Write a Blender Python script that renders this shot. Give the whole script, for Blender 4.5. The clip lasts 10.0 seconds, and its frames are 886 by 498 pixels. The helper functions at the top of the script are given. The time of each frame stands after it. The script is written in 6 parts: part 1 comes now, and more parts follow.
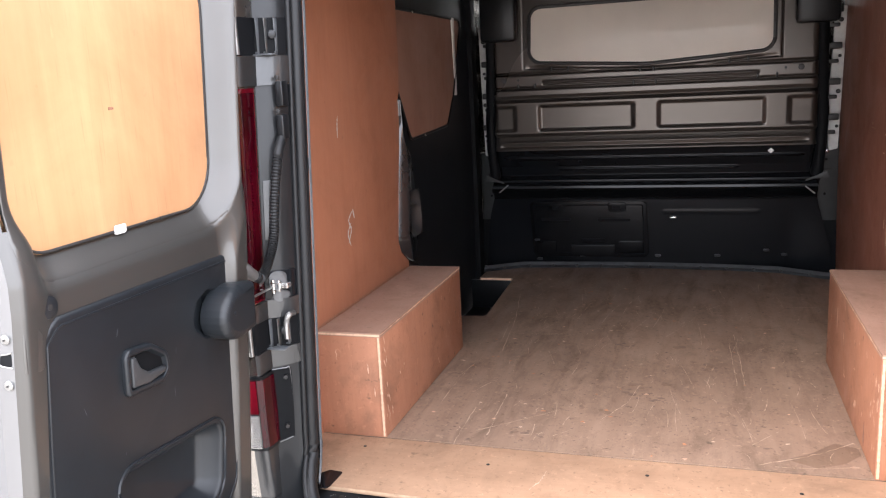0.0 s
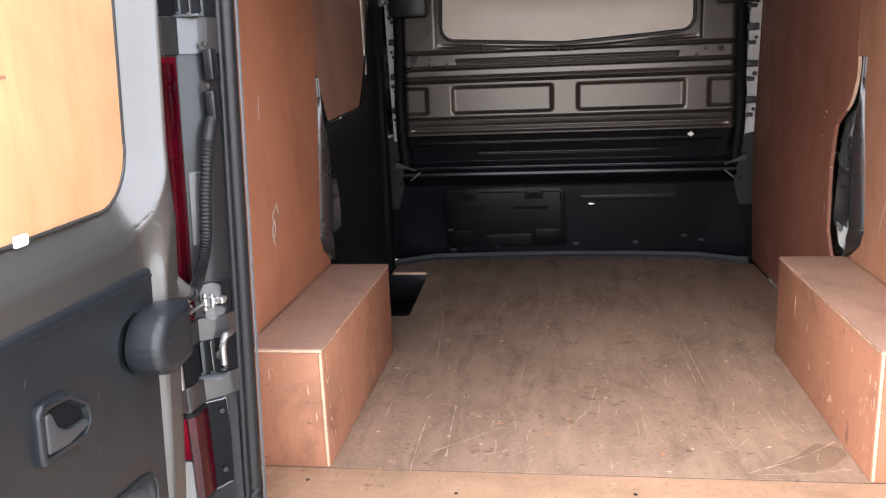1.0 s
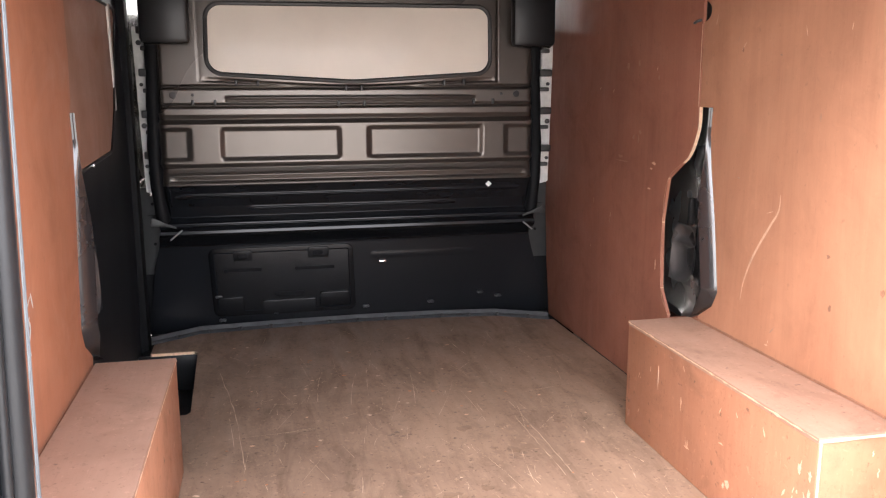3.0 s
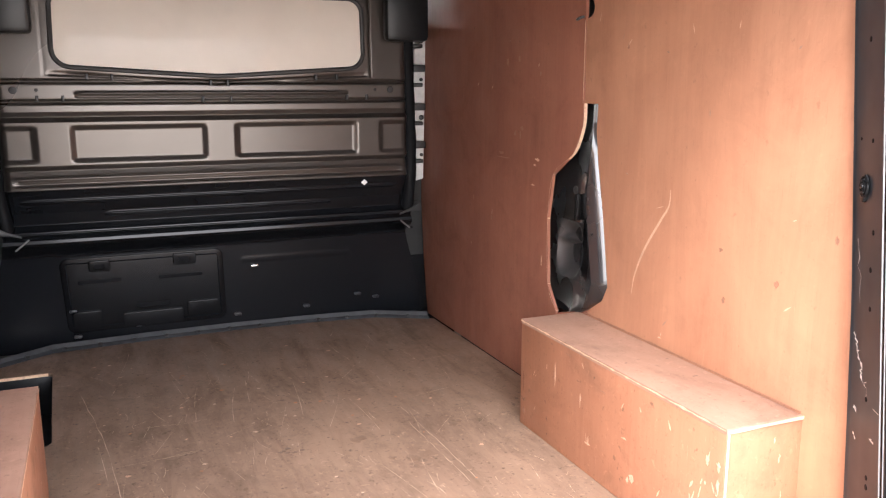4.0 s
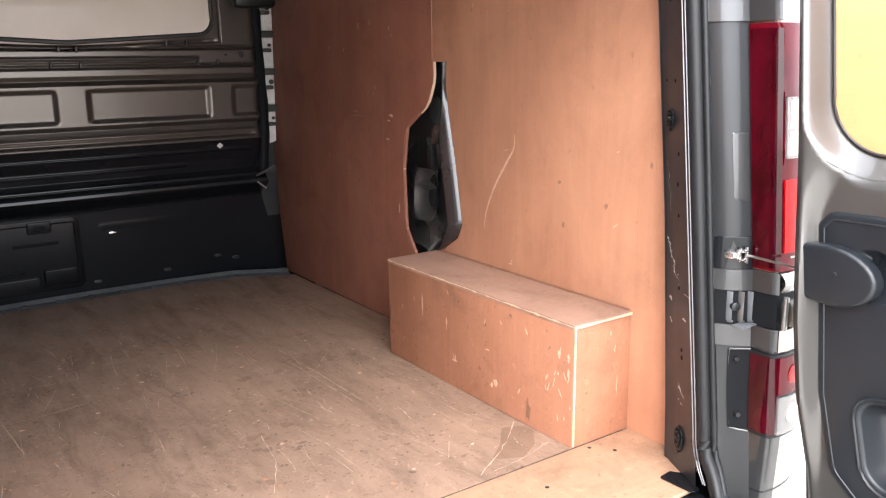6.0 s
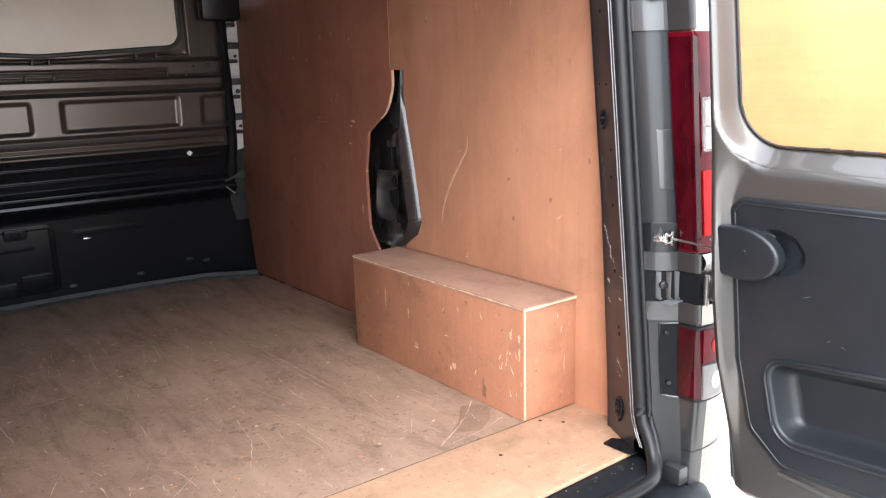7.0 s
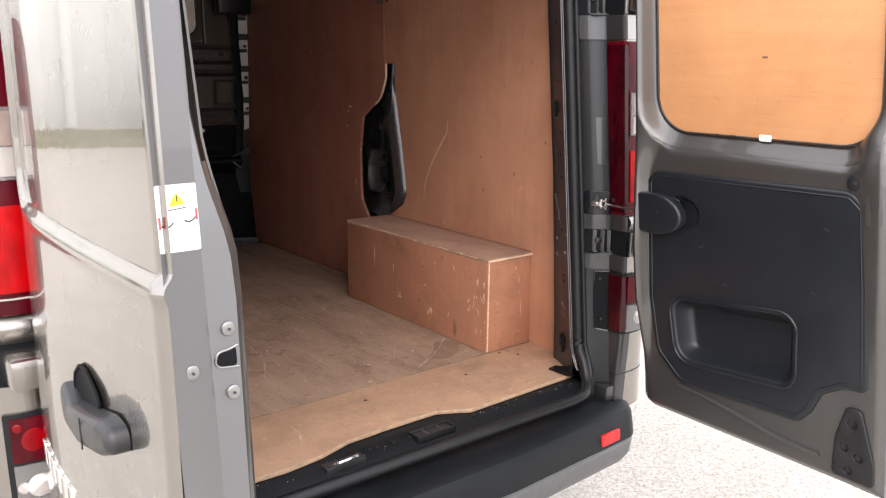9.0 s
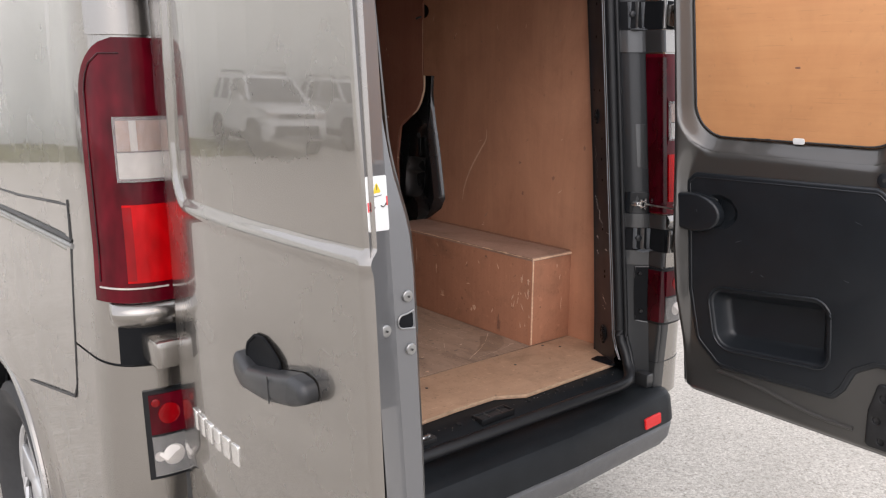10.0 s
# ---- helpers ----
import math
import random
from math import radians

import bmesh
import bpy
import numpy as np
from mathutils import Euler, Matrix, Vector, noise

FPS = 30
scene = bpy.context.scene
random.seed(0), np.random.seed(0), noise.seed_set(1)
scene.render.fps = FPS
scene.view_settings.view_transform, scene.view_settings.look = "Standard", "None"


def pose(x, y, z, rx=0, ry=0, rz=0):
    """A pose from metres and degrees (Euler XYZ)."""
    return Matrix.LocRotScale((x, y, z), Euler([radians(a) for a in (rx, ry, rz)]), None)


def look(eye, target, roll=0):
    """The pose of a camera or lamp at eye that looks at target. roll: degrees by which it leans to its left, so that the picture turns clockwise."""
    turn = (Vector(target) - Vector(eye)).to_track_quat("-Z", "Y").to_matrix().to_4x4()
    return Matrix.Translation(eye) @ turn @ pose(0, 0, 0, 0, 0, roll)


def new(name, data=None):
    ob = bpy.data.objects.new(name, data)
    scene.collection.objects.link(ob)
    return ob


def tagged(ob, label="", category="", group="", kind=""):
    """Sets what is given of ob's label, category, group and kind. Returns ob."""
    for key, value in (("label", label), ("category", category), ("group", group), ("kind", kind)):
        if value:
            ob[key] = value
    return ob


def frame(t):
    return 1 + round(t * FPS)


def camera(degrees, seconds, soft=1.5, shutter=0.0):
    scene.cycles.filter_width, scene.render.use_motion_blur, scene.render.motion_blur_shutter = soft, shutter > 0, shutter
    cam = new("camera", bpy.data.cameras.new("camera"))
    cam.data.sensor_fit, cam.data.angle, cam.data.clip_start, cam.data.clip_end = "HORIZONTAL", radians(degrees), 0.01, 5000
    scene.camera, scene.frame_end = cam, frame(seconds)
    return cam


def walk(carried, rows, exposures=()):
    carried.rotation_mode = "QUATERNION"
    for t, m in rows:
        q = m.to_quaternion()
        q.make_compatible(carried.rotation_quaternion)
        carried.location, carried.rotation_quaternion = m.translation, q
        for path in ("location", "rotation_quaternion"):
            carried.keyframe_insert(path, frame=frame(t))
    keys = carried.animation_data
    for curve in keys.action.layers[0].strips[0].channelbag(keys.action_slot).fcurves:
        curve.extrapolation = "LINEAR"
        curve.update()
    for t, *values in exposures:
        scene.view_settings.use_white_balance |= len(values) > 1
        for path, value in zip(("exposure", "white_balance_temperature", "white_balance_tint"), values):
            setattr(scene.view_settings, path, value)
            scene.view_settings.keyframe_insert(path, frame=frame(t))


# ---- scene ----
cam = camera(56.6, 10.0, 1.2)
PATH = [
    (0, (0.218, -1.702, 1.552), (-0.379, 0.161, 1.139), -3.0),
    (0.5, (0.054, -1.616, 1.539), (-0.355, 0.29, 1.092), -2.9),
    (1, (-0.065, -1.473, 1.531), (-0.343, 0.453, 1.07), -2.4),
    (1.5, (-0.16, -1.351, 1.542), (-0.281, 0.595, 1.097), -1.9),
    (2, (-0.282, -1.216, 1.545), (-0.196, 0.738, 1.129), -2.0),
    (2.2, (-0.324, -1.169, 1.541), (-0.153, 0.782, 1.136), -1.8),
    (3.3, (-0.402, -0.926, 1.522), (0.112, 0.971, 1.147), 0.2),
    (3.5, (-0.417, -0.907, 1.538), (0.169, 0.966, 1.153), 0.3),
    (4, (-0.464, -0.857, 1.525), (0.298, 0.95, 1.134), 0.0),
    (4.5, (-0.539, -0.851, 1.528), (0.378, 0.878, 1.113), -0.1),
    (5, (-0.592, -0.867, 1.519), (0.435, 0.792, 1.079), -0.2),
    (5.5, (-0.62, -0.93, 1.493), (0.459, 0.691, 1.035), -0.6),
    (5.7, (-0.647, -0.97, 1.488), (0.448, 0.639, 1.027), -0.6),
    (6.8, (-0.737, -1.15, 1.49), (0.428, 0.417, 1.056), -1.4),
    (7, (-0.762, -1.188, 1.49), (0.417, 0.367, 1.051), -1.5),
    (7.5, (-0.826, -1.315, 1.484), (0.378, 0.216, 1.033), -1.0),
    (8, (-0.9, -1.414, 1.485), (0.327, 0.099, 1.033), -0.1),
    (8.5, (-0.971, -1.495, 1.477), (0.26, 0.016, 1.029), 0.3),
    (9, (-1.077, -1.585, 1.484), (0.143, -0.064, 1.04), 0.7),
    (9.5, (-1.207, -1.601, 1.486), (0.021, -0.08, 1.062), 0.2),
    (10, (-1.34, -1.61, 1.485), (-0.1, -0.098, 1.067), 0.3),
]
EXPOSURES = [(0.0, 2.20, 6050, 15), (1.0, 2.40, 6000, 13), (2.0, 2.70, 6150, 15), (3.5, 3.22, 6250, 16), (4.5, 3.22, 6200, 16), (5.5, 2.83, 6150, 14), (7.0, 2.35, 5950, 11), (7.5, 2.18, 6000, 11),
             (8.0, 1.88, 6200, 13), (8.5, 1.53, 6350, 15), (9.0, 1.20, 6300, 15), (9.5, 0.78, 6250, 15), (10.0, 0.49, 6200, 15)]
walk(cam, [(t, look(eye, target, roll)) for t, eye, target, roll in PATH], EXPOSURES)

# ---- world, sun and exposure ----
world = bpy.data.worlds.new("overcast_sky")
scene.world = world
world.use_nodes = True
_n, _l = world.node_tree.nodes, world.node_tree.links
_n.clear()
sky = _n.new("ShaderNodeTexSky")
sky.sky_type = "NISHITA"
sky.sun_disc = False
sky.sun_elevation, sky.sun_rotation = radians(46), radians(214)
sky.air_density, sky.dust_density = 1.0, 4.0
cloud = _n.new("ShaderNodeMixRGB")
cloud.inputs["Fac"].default_value = 0.72
cloud.inputs["Color2"].default_value = (9.6, 9.5, 9.3, 1)
bg = _n.new("ShaderNodeBackground")
bg.inputs["Strength"].default_value = 0.15
wout = _n.new("ShaderNodeOutputWorld")
_l.new(sky.outputs[0], cloud.inputs["Color1"])
_l.new(cloud.outputs[0], bg.inputs["Color"])
_l.new(bg.outputs[0], wout.inputs["Surface"])
sun = new("sun", bpy.data.lights.new("sun", "SUN"))
sun.data.energy, sun.data.angle, sun.data.color = 0.45, radians(55), (1.0, 0.96, 0.9)
sun.matrix_world = look((-5.0, -7.5, 9.5), (0, 0, 0))


# ---- materials ----
def nodes_of(name):
    m = bpy.data.materials.new(name)
    m.use_nodes = True
    nt = m.node_tree
    return m, nt, nt.nodes["Principled BSDF"]


def tex_coord(nt, scale, rot=(0, 0, 0)):
    tc = nt.nodes.new("ShaderNodeTexCoord")
    mp = nt.nodes.new("ShaderNodeMapping")
    mp.inputs["Scale"].default_value = scale
    mp.inputs["Rotation"].default_value = rot
    nt.links.new(tc.outputs["Object"], mp.inputs["Vector"])
    return mp.outputs["Vector"]


def noise_tex(nt, vec, scale, detail=4.0, rough=0.55, distort=0.0):
    t = nt.nodes.new("ShaderNodeTexNoise")
    t.inputs["Scale"].default_value = scale
    t.inputs["Detail"].default_value = detail
    t.inputs["Roughness"].default_value = rough
    t.inputs["Distortion"].default_value = distort
    nt.links.new(vec, t.inputs["Vector"])
    return t.outputs["Fac"]


def ramp(nt, fac, stops):
    r = nt.nodes.new("ShaderNodeValToRGB")
    e = r.color_ramp.elements
    while len(e) < len(stops):
        e.new(0.5)
    for k, (p, c) in enumerate(stops):
        e[k].position = p
        e[k].color = (*c, 1) if len(c) == 3 else c
    nt.links.new(fac, r.inputs["Fac"])
    return r.outputs["Color"]


def mix(nt, fac, a, b, mode="MIX"):
    m = nt.nodes.new("ShaderNodeMixRGB")
    m.blend_type = mode
    for sock, v in (("Fac", fac), ("Color1", a), ("Color2", b)):
        if isinstance(v, (int, float)):
            m.inputs[sock].default_value = v
        elif isinstance(v, tuple):
            m.inputs[sock].default_value = (*v, 1)
        else:
            nt.links.new(v, m.inputs[sock])
    return m.outputs["Color"]


def bump(nt, bsdf, height, strength, dist=0.01):
    b = nt.nodes.new("ShaderNodeBump")
    b.inputs["Strength"].default_value = strength
    b.inputs["Distance"].default_value = dist
    nt.links.new(height, b.inputs["Height"])
    nt.links.new(b.outputs["Normal"], bsdf.inputs["Normal"])


def g3(v):
    return (v, v, v)


def plain(name, col, rough=0.5, metal=0.0, coat=0.0, var=0.12, scale=25.0, bumps=0.0, bscale=400.0, rvar=0.1, spec=0.5):
    """A surface of one colour with faint mottling, uneven gloss and an optional fine texture."""
    m, nt, b = nodes_of(name)
    v = tex_coord(nt, (1, 1, 1))
    n1 = noise_tex(nt, v, scale, 5)
    n2 = noise_tex(nt, v, scale / 7, 3)
    lo, hi = tuple(c * (1 - var) for c in col), tuple(min(1, c * (1 + var)) for c in col)
    c1 = ramp(nt, n1, [(0.3, lo), (0.7, hi)])
    c2 = mix(nt, 0.35, c1, ramp(nt, n2, [(0.3, lo), (0.7, hi)]))
    nt.links.new(c2, b.inputs["Base Color"])
    nt.links.new(ramp(nt, n2, [(0.3, g3(max(0.02, rough - rvar))), (0.7, g3(min(1, rough + rvar)))]), b.inputs["Roughness"])
    b.inputs["Metallic"].default_value = metal
    b.inputs["Coat Weight"].default_value = coat
    b.inputs["Coat Roughness"].default_value = 0.04
    b.inputs["Specular IOR Level"].default_value = spec
    if bumps:
        bump(nt, b, noise_tex(nt, v, bscale, 2), bumps, 0.002)
    return m


def plywood(name, light, dark, grain, stain=0.25, scuff=0.25, rough=0.55, gscale=1.0, dirt=(0.07, 0.05, 0.035), fleck=0.0, bands=0.55, mottle=0.0):
    """Veneer: streaks along the grain ('x', 'y' or 'z'), cloudy bands, dark stains and pale scuffs."""
    m, nt, b = nodes_of(name)
    s = {"x": (1, 22, 22), "y": (22, 1, 22), "z": (22, 22, 1)}[grain]
    v = tex_coord(nt, tuple(k * gscale for k in s))
    v1 = tex_coord(nt, (1, 1, 1))
    long = {"x": (0.6, 5, 5), "y": (5, 0.6, 5), "z": (5, 5, 0.6)}[grain]
    v2 = tex_coord(nt, long)
    fine = noise_tex(nt, v, 3.0, 5, 0.55, 0.6)
    wide = noise_tex(nt, v2, 1.3, 6, 0.62, 1.6)
    blotch = noise_tex(nt, v1, 2.6, 6, 0.6, 0.8)
    mid = tuple((a + c) / 2 for a, c in zip(light, dark))
    col = ramp(nt, fine, [(0.2, dark), (0.5, mid), (0.8, light)])
    col = mix(nt, bands, col, ramp(nt, wide, [(0.3, dark), (0.5, mid), (0.7, light)]))
    col = mix(nt, 0.35, col, ramp(nt, blotch, [(0.32, tuple(c * 0.8 for c in dark)), (0.5, mid), (0.68, tuple(min(1, c * 1.08) for c in light))]))
    pores = noise_tex(nt, v, 14.0, 2, 0.5)
    col = mix(nt, ramp(nt, pores, [(0.64, g3(0)), (0.75, g3(0.22))]), col, tuple(c * 0.55 for c in dark))
    st = noise_tex(nt, tex_coord(nt, (2.2, 0.55, 1)) if mottle > 0.3 else v1, 4.5, 7, 0.68, 0.5)
    col = mix(nt, ramp(nt, st, [(0.52, g3(0)), (0.75, g3(stain))]), col, dirt)
    sp = noise_tex(nt, v1, 38.0, 3, 0.6)
    col = mix(nt, ramp(nt, sp, [(0.66, g3(0)), (0.74, g3(stain * 1.3))]), col, dirt)
    vs = {"x": (0.9, 9, 9), "y": (9, 0.9, 9), "z": (9, 9, 0.9)}[grain]
    sc = noise_tex(nt, tex_coord(nt, vs, (0.05, 0.06, 0.09)), 5.0, 8, 0.75, 0.8)
    col = mix(nt, ramp(nt, sc, [(0.64, g3(0)), (0.72, g3(scuff))]), col, tuple(min(1, c * 1.5 + 0.05) for c in light))
    if mottle:
        m1 = noise_tex(nt, tex_coord(nt, (1.5, 0.8, 1)), 8.0, 9, 0.72, 0.5)
        col = mix(nt, ramp(nt, m1, [(0.50, g3(0)), (0.66, g3(mottle))]), col, tuple(c * 0.42 for c in dark))
        m2 = noise_tex(nt, tex_coord(nt, (1, 1, 1), (0.4, 0.2, 0.7)), 14.0, 8, 0.75, 0.9)
        col = mix(nt, ramp(nt, m2, [(0.58, g3(0)), (0.70, g3(mottle * 0.6))]), col, tuple(min(1, c * 1.25) for c in light))
    if fleck:
        f1 = noise_tex(nt, v1, 55.0, 4, 0.7, 0.6)
        col = mix(nt, ramp(nt, f1, [(0.30, g3(fleck)), (0.40, g3(0))]), col, tuple(min(1, c * 1.5) for c in light))
        f2 = noise_tex(nt, v1, 85.0, 3, 0.65, 0.4)
        col = mix(nt, ramp(nt, f2, [(0.60, g3(0)), (0.70, g3(fleck * 1.2))]), col, tuple(c * 0.45 for c in dark))
    nt.links.new(col, b.inputs["Base Color"])
    nt.links.new(ramp(nt, st, [(0.3, g3(rough - 0.12)), (0.7, g3(rough + 0.12))]), b.inputs["Roughness"])
    b.inputs["Specular IOR Level"].default_value = 0.4
    bump(nt, b, fine, 0.06, 0.002)
    return m


def car_paint(name, col, metal, rough, coat=1.0, dust=0.0):
    m, nt, b = nodes_of(name)
    v = tex_coord(nt, (1, 1, 1))
    cl = noise_tex(nt, v, 6.0, 5, 0.6)
    c = ramp(nt, noise_tex(nt, v, 1.7, 3), [(0.3, tuple(k * 0.95 for k in col)), (0.7, tuple(k * 1.05 for k in col))])
    c = mix(nt, ramp(nt, cl, [(0.45, g3(0)), (0.75, g3(dust))]), c, (0.34, 0.31, 0.27))
    nt.links.new(c, b.inputs["Base Color"])
    b.inputs["Metallic"].default_value = metal
    nt.links.new(ramp(nt, cl, [(0.3, g3(rough - 0.05)), (0.7, g3(rough + 0.08))]), b.inputs["Roughness"])
    b.inputs["Coat Weight"].default_value = coat
    b.inputs["Coat Roughness"].default_value = 0.03
    b.inputs["Coat IOR"].default_value = 1.75
    return m


def lens_mat(name, col, rough=0.06, trans=0.0, ribs=0.0, low=0.93, spec=0.4):
    m, nt, b = nodes_of(name)
    v = tex_coord(nt, (1, 1, 1))
    w = noise_tex(nt, tex_coord(nt, (14, 14, 6)), 1.6, 2)
    nt.links.new(ramp(nt, w, [(0.3, tuple(k * low for k in col)), (0.7, col)]), b.inputs["Base Color"])
    b.inputs["Roughness"].default_value = rough
    b.inputs["Specular IOR Level"].default_value = spec
    b.inputs["Transmission Weight"].default_value = trans
    if ribs:
        vo = nt.nodes.new("ShaderNodeTexVoronoi")
        vo.inputs["Scale"].default_value = 1.0
        nt.links.new(tex_coord(nt, (70, 70, 45)), vo.inputs["Vector"])
        bump(nt, b, vo.outputs["Distance"], ribs, 0.004)
    return m


M_PAINT = car_paint("grey_metallic_paint", (0.272, 0.254, 0.230), 0.9, 0.24, 1.0, 0.0)
# Same body paint; dimmer light on inner and edge faces darkens the colour.
M_PAINT_IN = car_paint("grey_metallic_paint_shaded", (0.102, 0.099, 0.094), 0.62, 0.36, 0.35, 0.0)
M_EDGEP = car_paint("grey_metallic_paint_edge_dimmed", (0.17, 0.172, 0.176), 0.65, 0.45, 0.5, 0.0)
# Body grey dimmed for inward faces with less light; also the sill block.
M_JAMBG = car_paint("dimmed_grey", (0.056, 0.058, 0.060), 0.6, 0.34, 0.4, 0.0)
M_BULK = plain("bulkhead_paint", (0.098, 0.087, 0.078), 0.26, 0.7, 0, 0.10, 3, 0, rvar=0.04)
M_LOWER = plain("near_black_steel", (0.0072, 0.0085, 0.0105), 0.18, 0, 0, 0.06, 3, spec=0.3, rvar=0.03)
# Jamb faces: body grey taken far darker for their weaker light.
M_JAMB = car_paint("dimmed_jamb_grey", (0.0115, 0.0132, 0.0155), 0.2, 0.38, 0.12, 0.0)
M_PILLAR = plain("pillar_paint", (0.017, 0.017, 0.018), 0.36, 0.1, 0.1, 0.25, 40, spec=0.4)
M_POST = plain("dark_grey_post_paint", (0.018, 0.0215, 0.026), 0.36, 0.0, 0.0, 0.3, 30)
M_HANDLE = plain("dark_grey_handle_plastic", (0.028, 0.029, 0.031), 0.36, 0, 0, 0.12, 30, 0.1, 500)
M_PADDLE = plain("mid_grey_handle_plastic", (0.042, 0.044, 0.047), 0.38, 0, 0, 0.1, 30)
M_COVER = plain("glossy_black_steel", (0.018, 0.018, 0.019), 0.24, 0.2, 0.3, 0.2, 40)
M_ACCESS = plain("black_moulded_plastic", (0.0046, 0.0056, 0.0070), 0.20, 0, 0, 0.12, 12, spec=0.28)
M_SLIDEIN = plain("black_door_steel", (0.0125, 0.0142, 0.0168), 0.42, 0, 0, 0.2, 6, spec=0.22)
M_CUP = plain("grey_moulded_cup", (0.055, 0.055, 0.056), 0.32, 0.3, 0.2, 0.1, 30)
M_BUMPER = plain("black_textured_plastic", (0.0095, 0.0115, 0.0135), 0.50, 0, 0, 0.25, 20, 0.2, 500, spec=0.22)
M_FLANK = car_paint("lit_flank_grey", (0.036, 0.036, 0.038), 0.5, 0.24, 0.4, 0.0)
M_BLACK = plain("black_plastic", (0.0080, 0.0092, 0.0108), 0.36, 0, 0, 0.2, 30, spec=0.33, rvar=0.06)
M_TRIM = plain("dark_grey_plastic_trim", (0.0136, 0.0163, 0.0197), 0.34, 0, 0, 0.15, 18, spec=0.46, rvar=0.06)
M_RUBBER = plain("black_rubber", (0.0115, 0.0122, 0.0135), 0.40, 0, 0, 0.2, 30, 0.1, 300, spec=0.35)
M_GAITER = plain("grey_ribbed_rubber", (0.10, 0.098, 0.096), 0.55, 0, 0, 0.15, 60)
M_STEEL = plain("galvanised_steel", (0.34, 0.34, 0.335), 0.38, 0.9, 0, 0.2, 60)
M_CHROME = plain("bright_bolt", (0.82, 0.81, 0.79), 0.2, 0.9, 0, 0.1, 60)
M_ALLOY = plain("silver_wheel_cover", (0.55, 0.55, 0.55), 0.35, 0.5, 0.3, 0.08)
M_RED = lens_mat("dark_red_lens", (0.115, 0.003, 0.010), low=0.40, spec=0.2)
M_REDB = lens_mat("bright_red_lens", (0.62, 0.002, 0.004), 0.2, ribs=0.12, low=0.45, spec=0.2)
M_REDR = lens_mat("ruby_red_lens", (0.050, 0.001, 0.0055), low=0.3)
M_CLEAR = lens_mat("clear_lens", (0.66, 0.60, 0.56), 0.08, ribs=0.5, low=0.6)
M_CLEARL = lens_mat("ribbed_clear_lens", (0.92, 0.89, 0.86), 0.22, trans=0.8, ribs=0.6, low=0.85)
M_REDM = lens_mat("mid_red_lens", (0.30, 0.002, 0.005), 0.12, ribs=0.1, low=0.6, spec=0.3)
M_REFL = lens_mat("red_reflector", (0.62, 0.02, 0.02), 0.15)
M_WALL = plywood("plywood_lining", (0.58, 0.30, 0.182), (0.41, 0.188, 0.110), "z", 0.16, 0.25, fleck=0.08, bands=0.65)
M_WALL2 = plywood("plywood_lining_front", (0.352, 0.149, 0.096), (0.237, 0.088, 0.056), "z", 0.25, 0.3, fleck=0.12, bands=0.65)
M_WALLL = plywood("plywood_lining_orange", (0.47, 0.20, 0.112), (0.36, 0.143, 0.078), "z", 0.12, 0.2)
M_BOX = plywood("plywood_box_side", (0.485, 0.232, 0.138), (0.35, 0.155, 0.090), "z", 0.5, 0.5, fleck=0.25)
M_BOXT = plywood("plywood_box_top", (0.43, 0.27, 0.20), (0.32, 0.19, 0.138), "y", 0.4, 0.5, fleck=0.3)
M_FLOOR = plywood("plywood_floor_worn", (0.385, 0.262, 0.187), (0.222, 0.146, 0.103), "y", 0.55, 0.5, 0.5, 0.8, fleck=0.5, bands=0.6, mottle=0.34)
M_FLOOR2 = plywood("plywood_floor_strip", (0.50, 0.322, 0.208), (0.37, 0.226, 0.143), "x", 0.4, 0.5, 0.5, fleck=0.4, mottle=0.2)
M_BOARD = plywood("plywood_window_board", (0.66, 0.375, 0.195), (0.47, 0.235, 0.108), "z", 0.06, 0.15, 0.55, 0.6, bands=0.65)
M_BOARDX = plywood("plywood_window_board_cross", (0.74, 0.385, 0.172), (0.60, 0.275, 0.118), "y", 0.08, 0.12, 0.55, 0.6)
M_SLIDE = plywood("plywood_side_window_board", (0.36, 0.20, 0.145), (0.29, 0.155, 0.11), "z", 0.08, 0.1)
M_EDGE = plain("raw_plywood_edge", (0.72, 0.50, 0.34), 0.7, 0, 0, 0.25, 120)
M_EDGEF = plain("worn_plywood_edge", (0.50, 0.345, 0.225), 0.7, 0, 0, 0.35, 60)
M_SCRATCH = plain("pale_scratch", (0.64, 0.42, 0.295), 0.7, 0, 0, 0.3, 200)
M_SCRATCHF = plain("pale_floor_scratch", (0.60, 0.45, 0.34), 0.7, 0, 0, 0.3, 200)
M_STAIN = plain("dark_mark", (0.15, 0.10, 0.072), 0.6, 0, 0, 0.3, 200)
M_STAINF = plain("brown_floor_stain", (0.19, 0.13, 0.097), 0.6, 0, 0, 0.3, 120)
M_DARKF = plywood("plywood_floor_dark", (0.30, 0.20, 0.138), (0.185, 0.120, 0.082), "y", 0.6, 0.3, 0.5, 0.8, fleck=0.4, bands=0.6, mottle=0.4)
M_FLECK = plain("orange_veneer_fleck", (0.50, 0.22, 0.11), 0.6, 0, 0, 0.3, 200)
M_PATCH = plain("brown_rub_mark", (0.27, 0.13, 0.083), 0.55, 0, 0, 0.35, 90)
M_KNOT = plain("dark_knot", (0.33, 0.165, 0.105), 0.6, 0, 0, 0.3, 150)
M_HAZE = plain("bulkhead_window_cover", (0.74, 0.675, 0.59), 0.45, 0, 0.2, 0.08, 4, 0.03, 60)
M_WHITE = plain("white_paper", (0.82, 0.82, 0.80), 0.5, 0, 0, 0.03)
M_YELLOW = plain("yellow_print", (0.85, 0.62, 0.03), 0.5, 0, 0, 0.03)
M_REDP = plain("red_print", (0.75, 0.08, 0.09), 0.5, 0, 0, 0.03)
